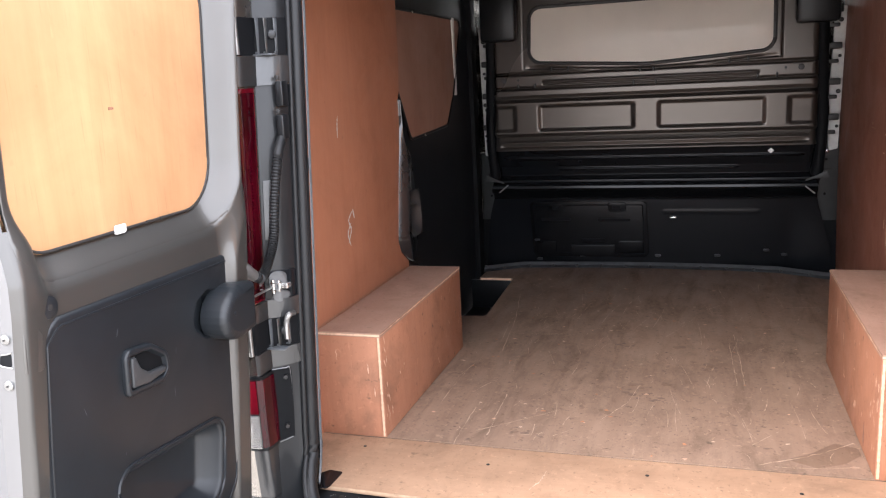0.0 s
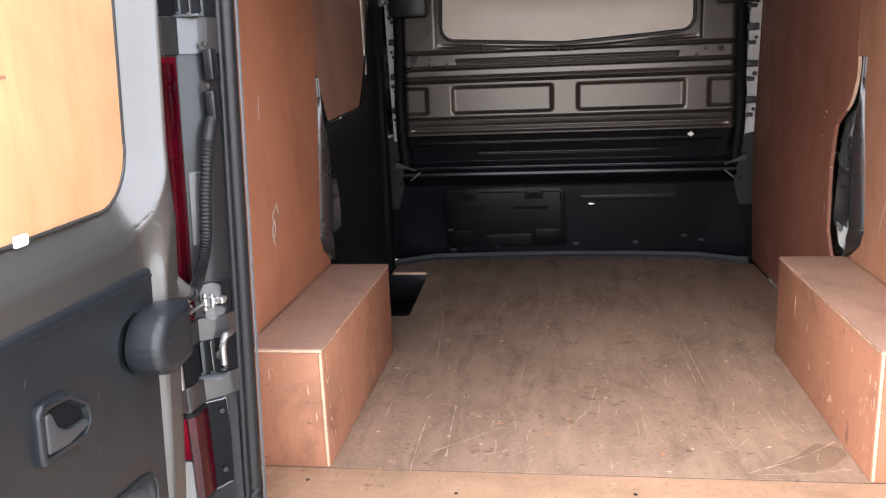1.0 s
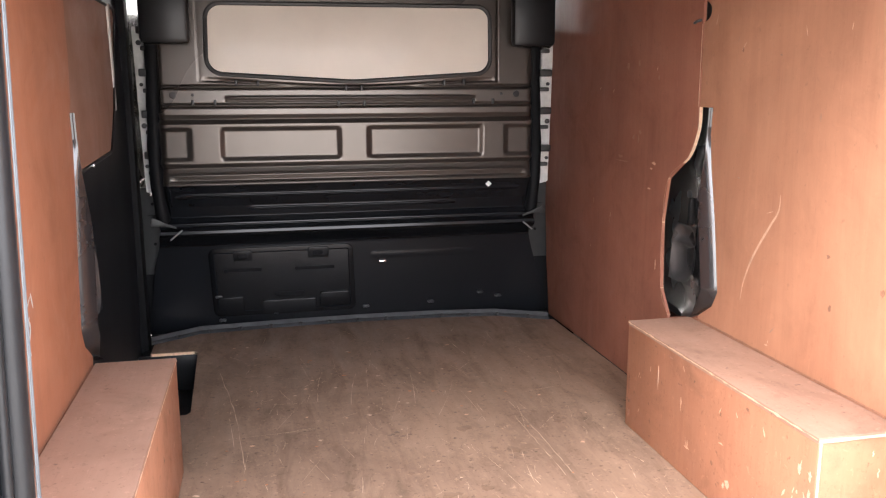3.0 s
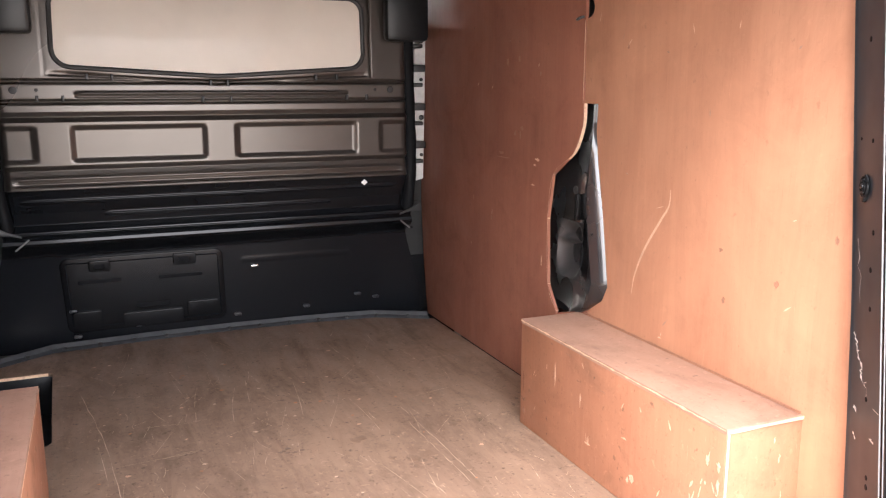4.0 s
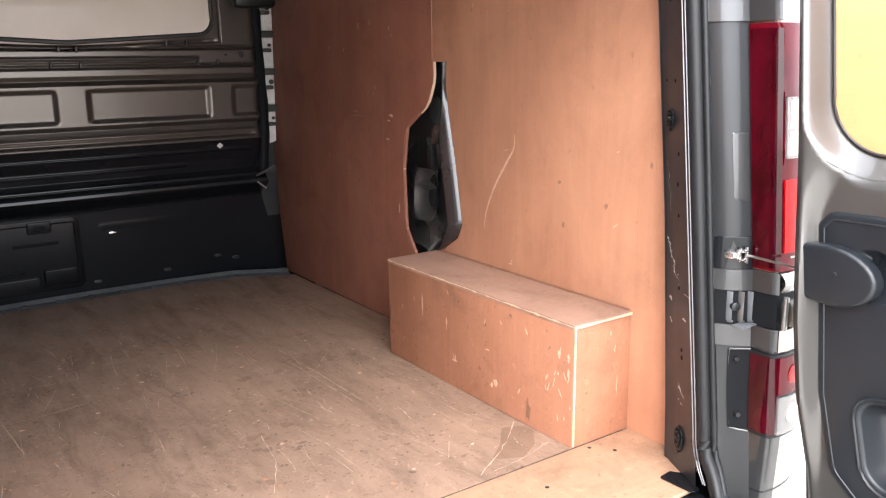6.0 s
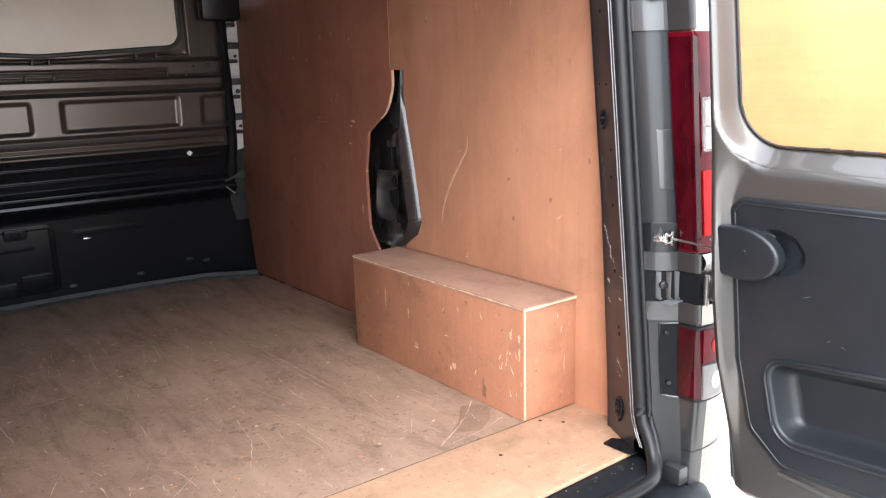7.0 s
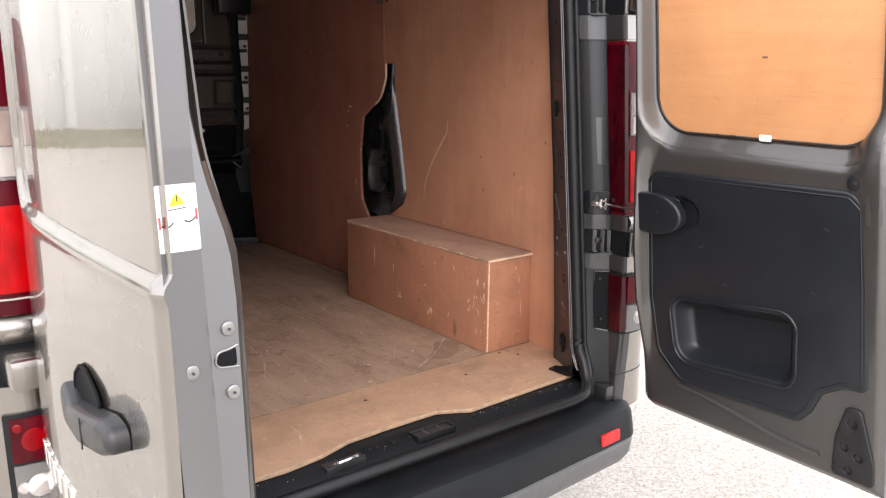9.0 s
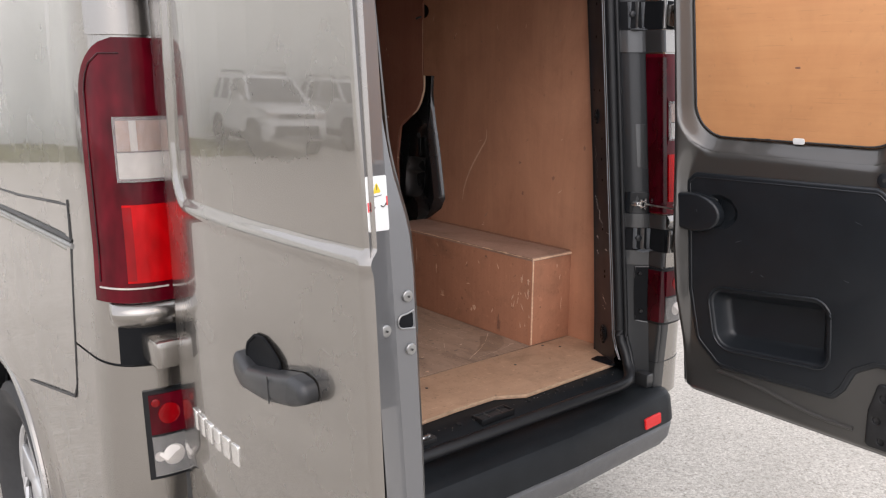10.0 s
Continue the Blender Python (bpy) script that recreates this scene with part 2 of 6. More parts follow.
M_INK = plain("black_print", (0.03, 0.03, 0.03), 0.5, 0, 0, 0.03)
M_CORE = lens_mat("bright_reflector", (0.92, 0.88, 0.83), 0.3, low=0.8)
M_PEACH = lens_mat("peach_glow_reflector", (0.62, 0.36, 0.26), 0.15, low=0.7)
M_PLATE = plain("dull_zinc_plate", (0.14, 0.145, 0.15), 0.45, 0.4, 0, 0.2, 60)
M_LIP = plain("dull_metal_lip", (0.20, 0.20, 0.205), 0.4, 0.7, 0, 0.2, 60)
M_HOLE = plain("black_hole", (0.0075, 0.0082, 0.0095), 0.6, 0, 0, 0.1, spec=0.1)
M_FOAM = plain("pale_foam_strip", (0.62, 0.62, 0.60), 0.8, 0, 0, 0.12, 50, 0.3, 200)
M_FLANGED = plain("dull_dark_flange", (0.045, 0.048, 0.052), 0.6, 0.0, 0, 0.3, 25, spec=0.2)
M_BODYIN = plain("grey_green_body_paint", (0.042, 0.045, 0.045), 0.35, 0.2, 0.1, 0.15, 20)
M_FLANGE = plain("blue_grey_flange", (0.13, 0.14, 0.15), 0.5, 0.2, 0, 0.2, 40)
M_GREYPL = plain("grey_bumper_plastic", (0.11, 0.112, 0.115), 0.5, 0, 0, 0.15, 30, 0.25, 500)
M_TYRE = plain("tyre_rubber", (0.025, 0.025, 0.026), 0.7, 0, 0, 0.2, 60, 0.2, 300)


# ---- mesh helpers ----
TAIL_MID = 0.012  # the tail's middle line
mid_x = [0.0]


def raw(name, verts, faces, mat, parent=None, label="", smooth=35.0):
    me = bpy.data.meshes.new(name)
    me.from_pydata([(v[0] + mid_x[0], v[1], v[2]) for v in verts], [], [tuple(f) for f in faces])
    bm = bmesh.new()
    bm.from_mesh(me)
    bmesh.ops.remove_doubles(bm, verts=bm.verts, dist=1e-6)
    bmesh.ops.recalc_face_normals(bm, faces=bm.faces)
    bm.to_mesh(me)
    bm.free()
    me.materials.append(mat)
    me.shade_smooth()
    me.set_sharp_from_angle(angle=radians(smooth))
    ob = new(name, me)
    if parent is not None:
        ob.parent = parent
    if label:
        ob["label"] = label
    return ob


def join_geo(*pieces):
    verts, faces = [], []
    for v, f in pieces:
        k = len(verts)
        verts += list(v)
        faces += [tuple(i + k for i in q) for q in f]
    return verts, faces


def moved(geo, m):
    return [m @ Vector(v) for v in geo[0]], geo[1]


def grid(fn, us, vs):
    """A sheet of quads through fn(u, v)."""
    verts = [fn(u, v) for v in vs for u in us]
    n = len(us)
    faces = [(j * n + i, j * n + i + 1, (j + 1) * n + i + 1, (j + 1) * n + i) for j in range(len(vs) - 1) for i in range(n - 1)]
    return verts, faces


def box_geo(lo, hi, r=0.003):
    """A box with rounded edges."""
    bm = bmesh.new()
    bmesh.ops.create_cube(bm, size=1.0)
    c = [(a + b) / 2 for a, b in zip(lo, hi)]
    d = [abs(b - a) for a, b in zip(lo, hi)]
    for v in bm.verts:
        v.co = Vector((c[k] + v.co[k] * d[k] for k in range(3)))
    if r > 0:
        bmesh.ops.bevel(bm, geom=bm.edges[:], offset=min(r, min(d) * 0.45), segments=2, profile=0.5, affect="EDGES")
    bm.verts.index_update()
    out = [v.co.copy() for v in bm.verts], [tuple(v.index for v in f.verts) for f in bm.faces]
    bm.free()
    return out


def tube_geo(path, radius, sides=10, rings=None):
    """A round tube along a path; rings (one factor a point) swells it."""
    pts = [Vector(p) for p in path]
    verts, faces = [], []
    up = Vector((0.13, 0.21, 0.97))
    for k, p in enumerate(pts):
        d = (pts[min(k + 1, len(pts) - 1)] - pts[max(k - 1, 0)]).normalized()
        a = d.cross(up).normalized()
        b = d.cross(a).normalized()
        r = radius * (rings[k] if rings else 1.0)
        for s in range(sides):
            t = 2 * math.pi * s / sides
            verts.append(p + a * (r * math.cos(t)) + b * (r * math.sin(t)))
    for k in range(len(pts) - 1):
        for s in range(sides):
            s2 = (s + 1) % sides
            faces.append((k * sides + s, k * sides + s2, (k + 1) * sides + s2, (k + 1) * sides + s))
    faces.append(tuple(range(sides)))
    faces.append(tuple((len(pts) - 1) * sides + s for s in range(sides)))
    return verts, faces


def disc_geo(centre, axis, radius, depth, sides=20, r=0.2):
    """A round button whose face looks along axis, with a rounded rim."""
    a = Vector(axis).normalized()
    c = Vector(centre)
    path, rings = [c, c + a * depth * 0.7, c + a * depth * 0.93, c + a * depth], [1, 1, 1 - r * 0.4, 1 - r]
    u = a.orthogonal().normalized()
    w = a.cross(u)
    verts, faces = [], []
    for p, q in zip(path, rings):
        for s in range(sides):
            t = 2 * math.pi * s / sides
            verts.append(p + (u * math.cos(t) + w * math.sin(t)) * radius * q)
    for k in range(3):
        for s in range(sides):
            s2 = (s + 1) % sides
            faces.append((k * sides + s, k * sides + s2, (k + 1) * sides + s2, (k + 1) * sides + s))
    faces.append(tuple(range(sides)))
    faces.append(tuple(3 * sides + s for s in range(sides)))
    return verts, faces


def rounded(points, radii, seg=6):
    """A closed 2D outline with rounded corners. radii: one for all, or one a corner."""
    n = len(points)
    if isinstance(radii, (int, float)):
        radii = [radii] * n
    out = []
    for k in range(n):
        p, a, b = Vector(points[k]), Vector(points[k - 1]), Vector(points[(k + 1) % n])
        da, db = (a - p), (b - p)
        la, lb = da.length, db.length
        da, db = da / la, db / lb
        half = math.acos(max(-1, min(1, da.dot(db)))) / 2
        if radii[k] <= 0 or half > 1.55:
            out.append(p)
            continue
        cut = min(radii[k] / math.tan(half), la * 0.49, lb * 0.49)
        r = cut * math.tan(half)
        c = p + (da + db).normalized() * (r / math.sin(half))
        s, e = p + da * cut - c, p + db * cut - c
        turn = math.atan2(s.x * e.y - s.y * e.x, s.dot(e))
        for i in range(seg + 1):
            t = turn * i / seg
            out.append(c + Vector((s.x * math.cos(t) - s.y * math.sin(t), s.x * math.sin(t) + s.y * math.cos(t))))
    return out


def inset(outline, d):
    """The outline moved inwards by d (it runs either way round)."""
    n = len(outline)
    area = sum(outline[k].x * outline[(k + 1) % n].y - outline[k].y * outline[(k + 1) % n].x for k in range(n))
    sgn = 1 if area > 0 else -1
    out = []
    for k in range(n):
        t = outline[(k + 1) % n] - outline[k - 1]
        if t.length < 1e-9:
            t = Vector((1, 0))
        t.normalize()
        out.append(outline[k] + Vector((-t.y, t.x)) * d * sgn)
    return out


def plate(outline, thick, r, at, holes=(), back=False):
    """A plate over a 2D outline, its face at height 0 and its back at -thick, with its rim rounded by r.
    holes: (outline, depth, rim, draft) sunk into the face; depth None goes through. at(a, b, h) puts a point into the world."""
    bm = bmesh.new()

    def ring(o, h):
        return [bm.verts.new(at(p.x, p.y, h)) for p in o]

    def bridge(r1, r2):
        n = len(r1)
        for k in range(n):
            bm.faces.new((r1[k], r1[(k + 1) % n], r2[(k + 1) % n], r2[k]))

    def loop_edges(rg):
        n = len(rg)
        return [bm.edges.get((rg[k], rg[(k + 1) % n])) or bm.edges.new((rg[k], rg[(k + 1) % n])) for k in range(n)]

    steps = 4
    first = ring(inset(outline, r), 0.0)
    prev = first
    if r > 0:
        for s in range(1, steps + 1):
            t = math.pi / 2 * s / steps
            nxt = ring(inset(outline, r * (1 - math.sin(t))), -r * (1 - math.cos(t)))
            bridge(prev, nxt)
            prev = nxt
    if thick > r:
        nxt = ring(outline, -thick)
        bridge(prev, nxt)
        prev = nxt
    if back:
        bm.faces.new(prev)
    edges = loop_edges(first)
    for o, depth, rim, draft in holes:
        top = ring(inset(o, -rim), 0.0)
        edges += loop_edges(top)
        p = top
        if rim > 0:
            for s in range(1, steps + 1):
                t = math.pi / 2 * s / steps
                nx = ring(inset(o, -rim * (1 - math.sin(t))), -rim * (1 - math.cos(t)))
                bridge(p, nx)
                p = nx
        d = thick if depth is None else depth
        if d > rim:
            if depth is None:
                bridge(p, ring(o, -d))
            else:
                q = ring(inset(o, draft * 0.7), -d * 0.75)
                bridge(p, q)
                w = ring(inset(o, draft), -d * 0.94)
                bridge(q, w)
                e = ring(inset(o, draft + d * 0.12), -d)
                bridge(w, e)
                bm.faces.new(e)
    bmesh.ops.triangle_fill(bm, use_beauty=True, use_dissolve=False, edges=edges)
    bmesh.ops.recalc_face_normals(bm, faces=bm.faces)
    bm.verts.index_update()
    out = [v.co.copy() for v in bm.verts], [tuple(v.index for v in f.verts) for f in bm.faces]
    bm.free()
    return out


def ribbon_geo(points, widths, normal, lift=0.0006):
    """A thin flat streak along points on a surface with that normal."""
    nrm = Vector(normal)
    pts = [Vector(p) + nrm * lift for p in points]
    verts, faces = [], []
    for k, p in enumerate(pts):
        d = (pts[min(k + 1, len(pts) - 1)] - pts[max(k - 1, 0)]).normalized()
        s = d.cross(nrm).normalized() * widths[k] / 2
        verts += [p - s, p + s]
    for k in range(len(pts) - 1):
        faces.append((2 * k, 2 * k + 1, 2 * k + 3, 2 * k + 2))
    return verts, faces


def smooth_path(points, n):
    """Catmull-Rom through the points."""
    p = [Vector(q) for q in points]
    p = [p[0] * 2 - p[1]] + p + [p[-1] * 2 - p[-2]]
    out = []
    for k in range(1, len(p) - 2):
        for i in range(n):
            t = i / n
            out.append(0.5 * (2 * p[k] + (p[k + 1] - p[k - 1]) * t + (2 * p[k - 1] - 5 * p[k] + 4 * p[k + 1] - p[k + 2]) * t * t
                              + (3 * p[k] - p[k - 1] - 3 * p[k + 1] + p[k + 2]) * t ** 3))
    return out + [p[-2]]


def sstep(a, b, x):
    t = np.clip((x - a) / (b - a), 0, 1)
    return t * t * (3 - 2 * t)


def lin(a, b, n):
    return [a + (b - a) * k / (n - 1) for k in range(n)]


def piece(z, table):
    zs, ys = zip(*table)
    return float(np.interp(z, zs, ys))


def empty(name, at, label, category, kind="", group=""):
    ob = new(name)
    ob.location = at
    ob.empty_display_size = 0.1
    return tagged(ob, label, category, group, kind)


def under(ob, parent):
    """Hang ob, built in world places, under a parent that stands away from the origin."""
    ob.parent = parent
    ob.matrix_parent_inverse = parent.matrix_basis.inverted()
    return ob


# ---- the ground and what stands round the van ----
FLOOR = 0.56
gm, gnt, gb = nodes_of("pale_tarmac_with_chippings")
gv = tex_coord(gnt, (1, 1, 1))
vor = gnt.nodes.new("ShaderNodeTexVoronoi")
vor.inputs["Scale"].default_value = 140.0
vor.inputs["Randomness"].default_value = 1.0
gnt.links.new(gv, vor.inputs["Vector"])
hue = gnt.nodes.new("ShaderNodeSeparateColor")
gnt.links.new(vor.outputs["Color"], hue.inputs["Color"])
grit = noise_tex(gnt, gv, 75.0, 7, 0.78, 0.3)
gcol = ramp(gnt, grit, [(0.36, (0.20, 0.18, 0.15)), (0.45, (0.47, 0.435, 0.38)), (0.57, (0.64, 0.60, 0.535)), (0.68, (0.86, 0.83, 0.76))])
gcol = mix(gnt, 0.4, gcol, ramp(gnt, hue.outputs["Red"], [(0.0, (0.28, 0.25, 0.21)), (0.4, (0.47, 0.435, 0.38)), (0.8, (0.60, 0.565, 0.505)), (1.0, (0.80, 0.77, 0.70))]))
gcol = mix(gnt, ramp(gnt, noise_tex(gnt, gv, 30.0, 5, 0.7), [(0.56, g3(0)), (0.68, g3(0.6))]), gcol, (0.22, 0.20, 0.165))
gcol = mix(gnt, ramp(gnt, noise_tex(gnt, gv, 2.2, 6), [(0.4, g3(0)), (0.8, g3(0.4))]), gcol, (0.33, 0.31, 0.27))
gnt.links.new(gcol, gb.inputs["Base Color"])
gb.inputs["Roughness"].default_value = 0.9
bump(gnt, gb, grit, 0.7, 0.01)
gverts, gfaces = grid(lambda u, v: (u, v, 0.012 * noise.noise((u * 0.4, v * 0.4, 3.0)) if abs(u) < 30 and abs(v) < 30 else 0.0),
                      [-1500, -300, -90] + lin(-40, 40, 81) + [90, 300, 1500], [-1500, -300, -90] + lin(-40, 40, 81) + [90, 300, 1500])
ground = raw("ground", gverts, gfaces, gm)
tagged(ground, "pale worn tarmac yard with loose light chippings", "ground", kind="structure")

# the yard's edge that the paint mirrors: a strip of grass, a pale shed and parked white cars
M_SHED = plain("pale_cladding", (0.78, 0.79, 0.755), 0.6, 0, 0, 0.06, 2)
shed = empty("storage_shed", (-12, 17.8, 0), "pale grey-green clad storage shed beyond the yard", "building")
w = []
for k in range(46):
    x0 = -34 + k
    w.append(box_geo((x0, 17.74, 0.0), (x0 + 0.996, 17.86, 9.0), 0.01))
under(raw("wall", *join_geo(*w), M_SHED), shed)
under(raw("roof", *box_geo((-34.4, 17.4, 9.0), (12.4, 26.0, 9.4), 0.05), M_SHED), shed)
under(raw("downpipe", *tube_geo([(-5.75, 17.58, 0.1), (-5.75, 17.58, 8.9)], 0.17, 10), M_WHITE), shed)
gm2 = plain("grass", (0.27, 0.265, 0.15), 0.9, 0, 0, 0.4, 6, 0.5, 60)
gr_v, gr_f = [], []
rg = random.Random(5)
for k in range(4200):
    p = Vector((rg.uniform(-9.0, -3.6) + rg.gauss(0, 0.6), 17.6 - 3.8 * rg.random() ** 1.4, 0.0))
    h, s = rg.uniform(0.03, 0.11), rg.uniform(0.03, 0.08)
    d = rg.uniform(0, 6.28)
    q = Vector((math.cos(d), math.sin(d), 0)) * s
    lean = Vector((rg.uniform(-1, 1), rg.uniform(-1, 1), 0)) * h * 0.4
    i = len(gr_v)
    gr_v += [p - q, p + q, p + lean + Vector((0, 0, h))]
    gr_f.append((i, i + 1, i + 2))
grass = raw("grass", gr_v, gr_f, gm2)
tagged(grass, "rough green grass strip along the shed wall", "grass", kind="stuff")

M_WCAR = car_paint("white_car_paint", (0.75, 0.75, 0.74), 0.0, 0.35, 1.0)
M_GLASSD = plain("dark_car_glass", (0.02, 0.022, 0.025), 0.05, 0, 1.0, 0.05)


def parked_suv(at, turn, label):
    """A white sport utility car, nose along local -y: hull, dark glasshouse, pillars, roof, cladding, lamps and wheels."""
    m = Matrix.Translation(at) @ pose(0, 0, 0, 0, 0, turn)
    car = empty("parked_car", at, label, "car", group="parked cars")

    def p(name, geo, mat, lab=""):
        return under(raw(name, *moved(geo, m), mat, None, lab), car)

    def loft(prof, half, seg=4, r=0.08):
        out = rounded(prof, r, seg)
        k = len(out)
        v = [(sx * half(q.x, q.y), q.x, q.y) for sx in (-1, 1) for q in out]
        return v, [(i, (i + 1) % k, k + (i + 1) % k, k + i) for i in range(k)] + [tuple(range(k)), tuple(range(k, 2 * k))]

    hull = [(-2.06, 0.34), (-2.14, 0.62), (-2.10, 0.96), (-1.02, 1.10), (1.92, 1.10), (2.08, 0.92), (2.10, 0.36)]
    p("body", loft(hull, lambda y, z: 0.90 - 0.10 * max(0.0, -(y + 1.75) / 0.4) - 0.04 * max(0.0, (z - 0.9) / 0.2)), M_WCAR)
    glass = [(-1.06, 1.09), (-0.42, 1.57), (1.58, 1.57), (1.90, 1.09)]
    p("window", loft(glass, lambda y, z: 0.85 - 0.15 * (z - 1.09) / 0.48, 4, 0.05), M_GLASSD, "dark tinted glasshouse")
    roof = [(-0.50, 1.55), (-0.36, 1.63), (1.60, 1.65), (1.72, 1.55)]
    p("roof", loft(roof, lambda y, z: 0.72 - 0.04 * (z - 1.55) / 0.1, 4, 0.03), M_WCAR)
    for sx in (-1, 1):
        for (y0, y1, wd) in ((-1.04, -0.44, 0.045), (0.42, 0.46, 0.05), (1.22, 1.18, 0.05)):
            p("pillar", tube_geo([(sx * 0.853, y0, 1.10), (sx * 0.715, y1, 1.57)], wd, 8), M_WCAR)
        p("roof_rail", tube_geo([(sx * 0.64, -0.2, 1.64), (sx * 0.64, -0.1, 1.70), (sx * 0.64, 1.4, 1.71), (sx * 0.64, 1.5, 1.65)], 0.022, 8), M_BLACK)
        p("sill_cladding", box_geo((sx * 0.86, -0.95, 0.30), (sx * 0.915, 0.95, 0.46), 0.02), M_BLACK)
        p("headlight", box_geo((sx * 0.50, -2.155, 0.80), (sx * 0.82, -1.98, 0.92), 0.03), M_CLEAR)
        p("mirror", box_geo((sx * 0.88, -0.86, 1.08), (sx * 1.06, -0.76, 1.20), 0.03), M_WCAR)
        for y in (-1.30, 1.32):
            arch = [(sx * 0.895, y + 0.40 * math.cos(t), 0.34 + 0.40 * math.sin(t)) for t in lin(-0.1, math.pi + 0.1, 20)]
            p("arch_cladding", tube_geo(arch, 0.045, 8), M_BLACK)
            p("arch_shadow", disc_geo((sx * 0.86, y, 0.36), (sx, 0, 0), 0.385, 0.045, 24, 0.02), M_HOLE)
            wh = p("wheel", disc_geo((sx * 0.74, y, 0.335), (sx, 0, 0), 0.335, 0.19, 24, 0.15), M_TYRE)
            under(raw("rim", *moved(disc_geo((sx * 0.915, y, 0.335), (sx, 0, 0), 0.21, 0.025, 16, 0.3), m), M_LIP), wh)
    p("grille", box_geo((-0.50, -2.165, 0.80), (0.50, -2.10, 0.89), 0.02), M_BLACK)
    p("lower_grille", box_geo((-0.62, -2.15, 0.44), (0.62, -2.06, 0.66), 0.03), M_BLACK)
    p("bumper_bar", box_geo((-0.70, -2.17, 0.38), (0.70, -2.05, 0.45), 0.02), M_LIP)
    return car


parked_suv((-9.05, 15.0, 0.0), 4, "white sport utility car parked on the grass by the shed")
parked_suv((-12.4, 15.6, 0.0), 2, "white sport utility car parked beside another one")


# ---- the van: shell ----
van = empty("van", (0, 0, 0), "grey metallic panel van with rear doors open and plywood-lined hold", "van")
ROOF = 1.985


def lean_y(z):
    """How far the tail leans: the rear pillars stand further back towards the bottom."""
    return 0.1 * (z - 1.6)


def side_x(z):
    """Half the van's outer width at a height."""
    return piece(z, [(0.25, 0.90), (0.45, 0.925), (0.80, 0.915), (1.10, 0.905), (1.16, 0.902), (1.35, 0.900), (1.60, 0.893), (1.80, 0.882), (1.95, 0.868), (2.0, 0.80)])


def corner_section(z):
    """The tail's corner from the door jamb round to the side, as points (half width, y) at a height."""
    y0 = lean_y(z)
    sx = side_x(z)
    jx = piece(z, [(0.45, 0.748), (0.70, 0.755), (0.95, 0.766), (1.6, 0.768)])
    back = y0 - piece(z, [(0.45, 0.004), (0.61, 0.024), (0.70, 0.037), (0.90, 0.046), (1.07, 0.054), (1.54, 0.065), (1.8, 0.066)])
    k = piece(z, [(0.80, 0.022), (1.05, 0.0)])
    pts = [(0.712, y0 + 0.066), (0.719, y0 + 0.047 + 0.6 * k), (0.733, y0 + 0.026 + 0.8 * k), (jx, y0 + 0.004 + 0.4 * k), (jx + 0.002, back + 0.012), (jx + 0.006, back + 0.004)]
    cx, cy, rx, ry = jx + 0.03, y0 + 0.10, sx - jx - 0.03, y0 + 0.10 - back
    for k in range(13):
        t = math.pi / 2 * k / 12
        e = 0.72
        pts.append((cx + rx * math.sin(t) ** e, cy - ry * math.cos(t) ** e))
    pts += [(sx + 0.001, y0 + 0.13), (sx + 0.002, y0 + 0.19)]
    return pts


def jamb_off(a):
    """How far the jamb lies ahead of the tail at a half width."""
    return piece(a, [(0.712, 0.066), (0.719, 0.047), (0.733, 0.026), (0.768, 0.004)])


def corner_loft(s, z0, z1, i0, i1, n, proud=0.0):
    """The stretch i0..i1 of the corner between two heights, lifted outwards by proud, with returns. i1 may be a function of the height."""
    rows = []
    for z in lin(z0, z1, n):
        p = [Vector(q) for q in corner_section(z)]
        end = i1(z) if callable(i1) else i1
        cols = 2 * ((i1(z0) if callable(i1) else i1) - i0) + 1
        row, base = [], []
        for t in lin(i0, end, max(2, int(round(cols)))):
            k = min(int(t), len(p) - 2)
            q = p[k].lerp(p[k + 1], t - k)
            g = (p[min(k + 1, len(p) - 1)] - p[k]).normalized()
            if t - k < 1e-6 and k > 0:
                g = (p[k + 1] - p[k - 1]).normalized()
            base.append(q)
            row.append(q + Vector((g.y, -g.x)) * proud)
        if proud:
            row = [base[0]] + row + [base[-1]]
            base = [base[0]] + base + [base[-1]]
        rows.append(([(s * q.x, q.y, z) for q in row], [(s * q.x, q.y, z) for q in base]))
    out = [r for r, _ in rows]
    if proud:
        out = [rows[0][1]] + out + [rows[-1][1]]
    m = len(out[0])
    verts = [q for r in out for q in r]
    faces = [(j * m + i, j * m + i + 1, (j + 1) * m + i + 1, (j + 1) * m + i) for j in range(len(out) - 1) for i in range(m - 1)]
    return verts, faces


def lamp_end(z):
    """The lamp's outer edge draws in to a rounded shoulder at the top."""
    q = min(1.0, max(0.0, (z - 1.44) / 0.106))
    return 15.0 - 6.5 * (1 - math.sqrt(1 - q * q))


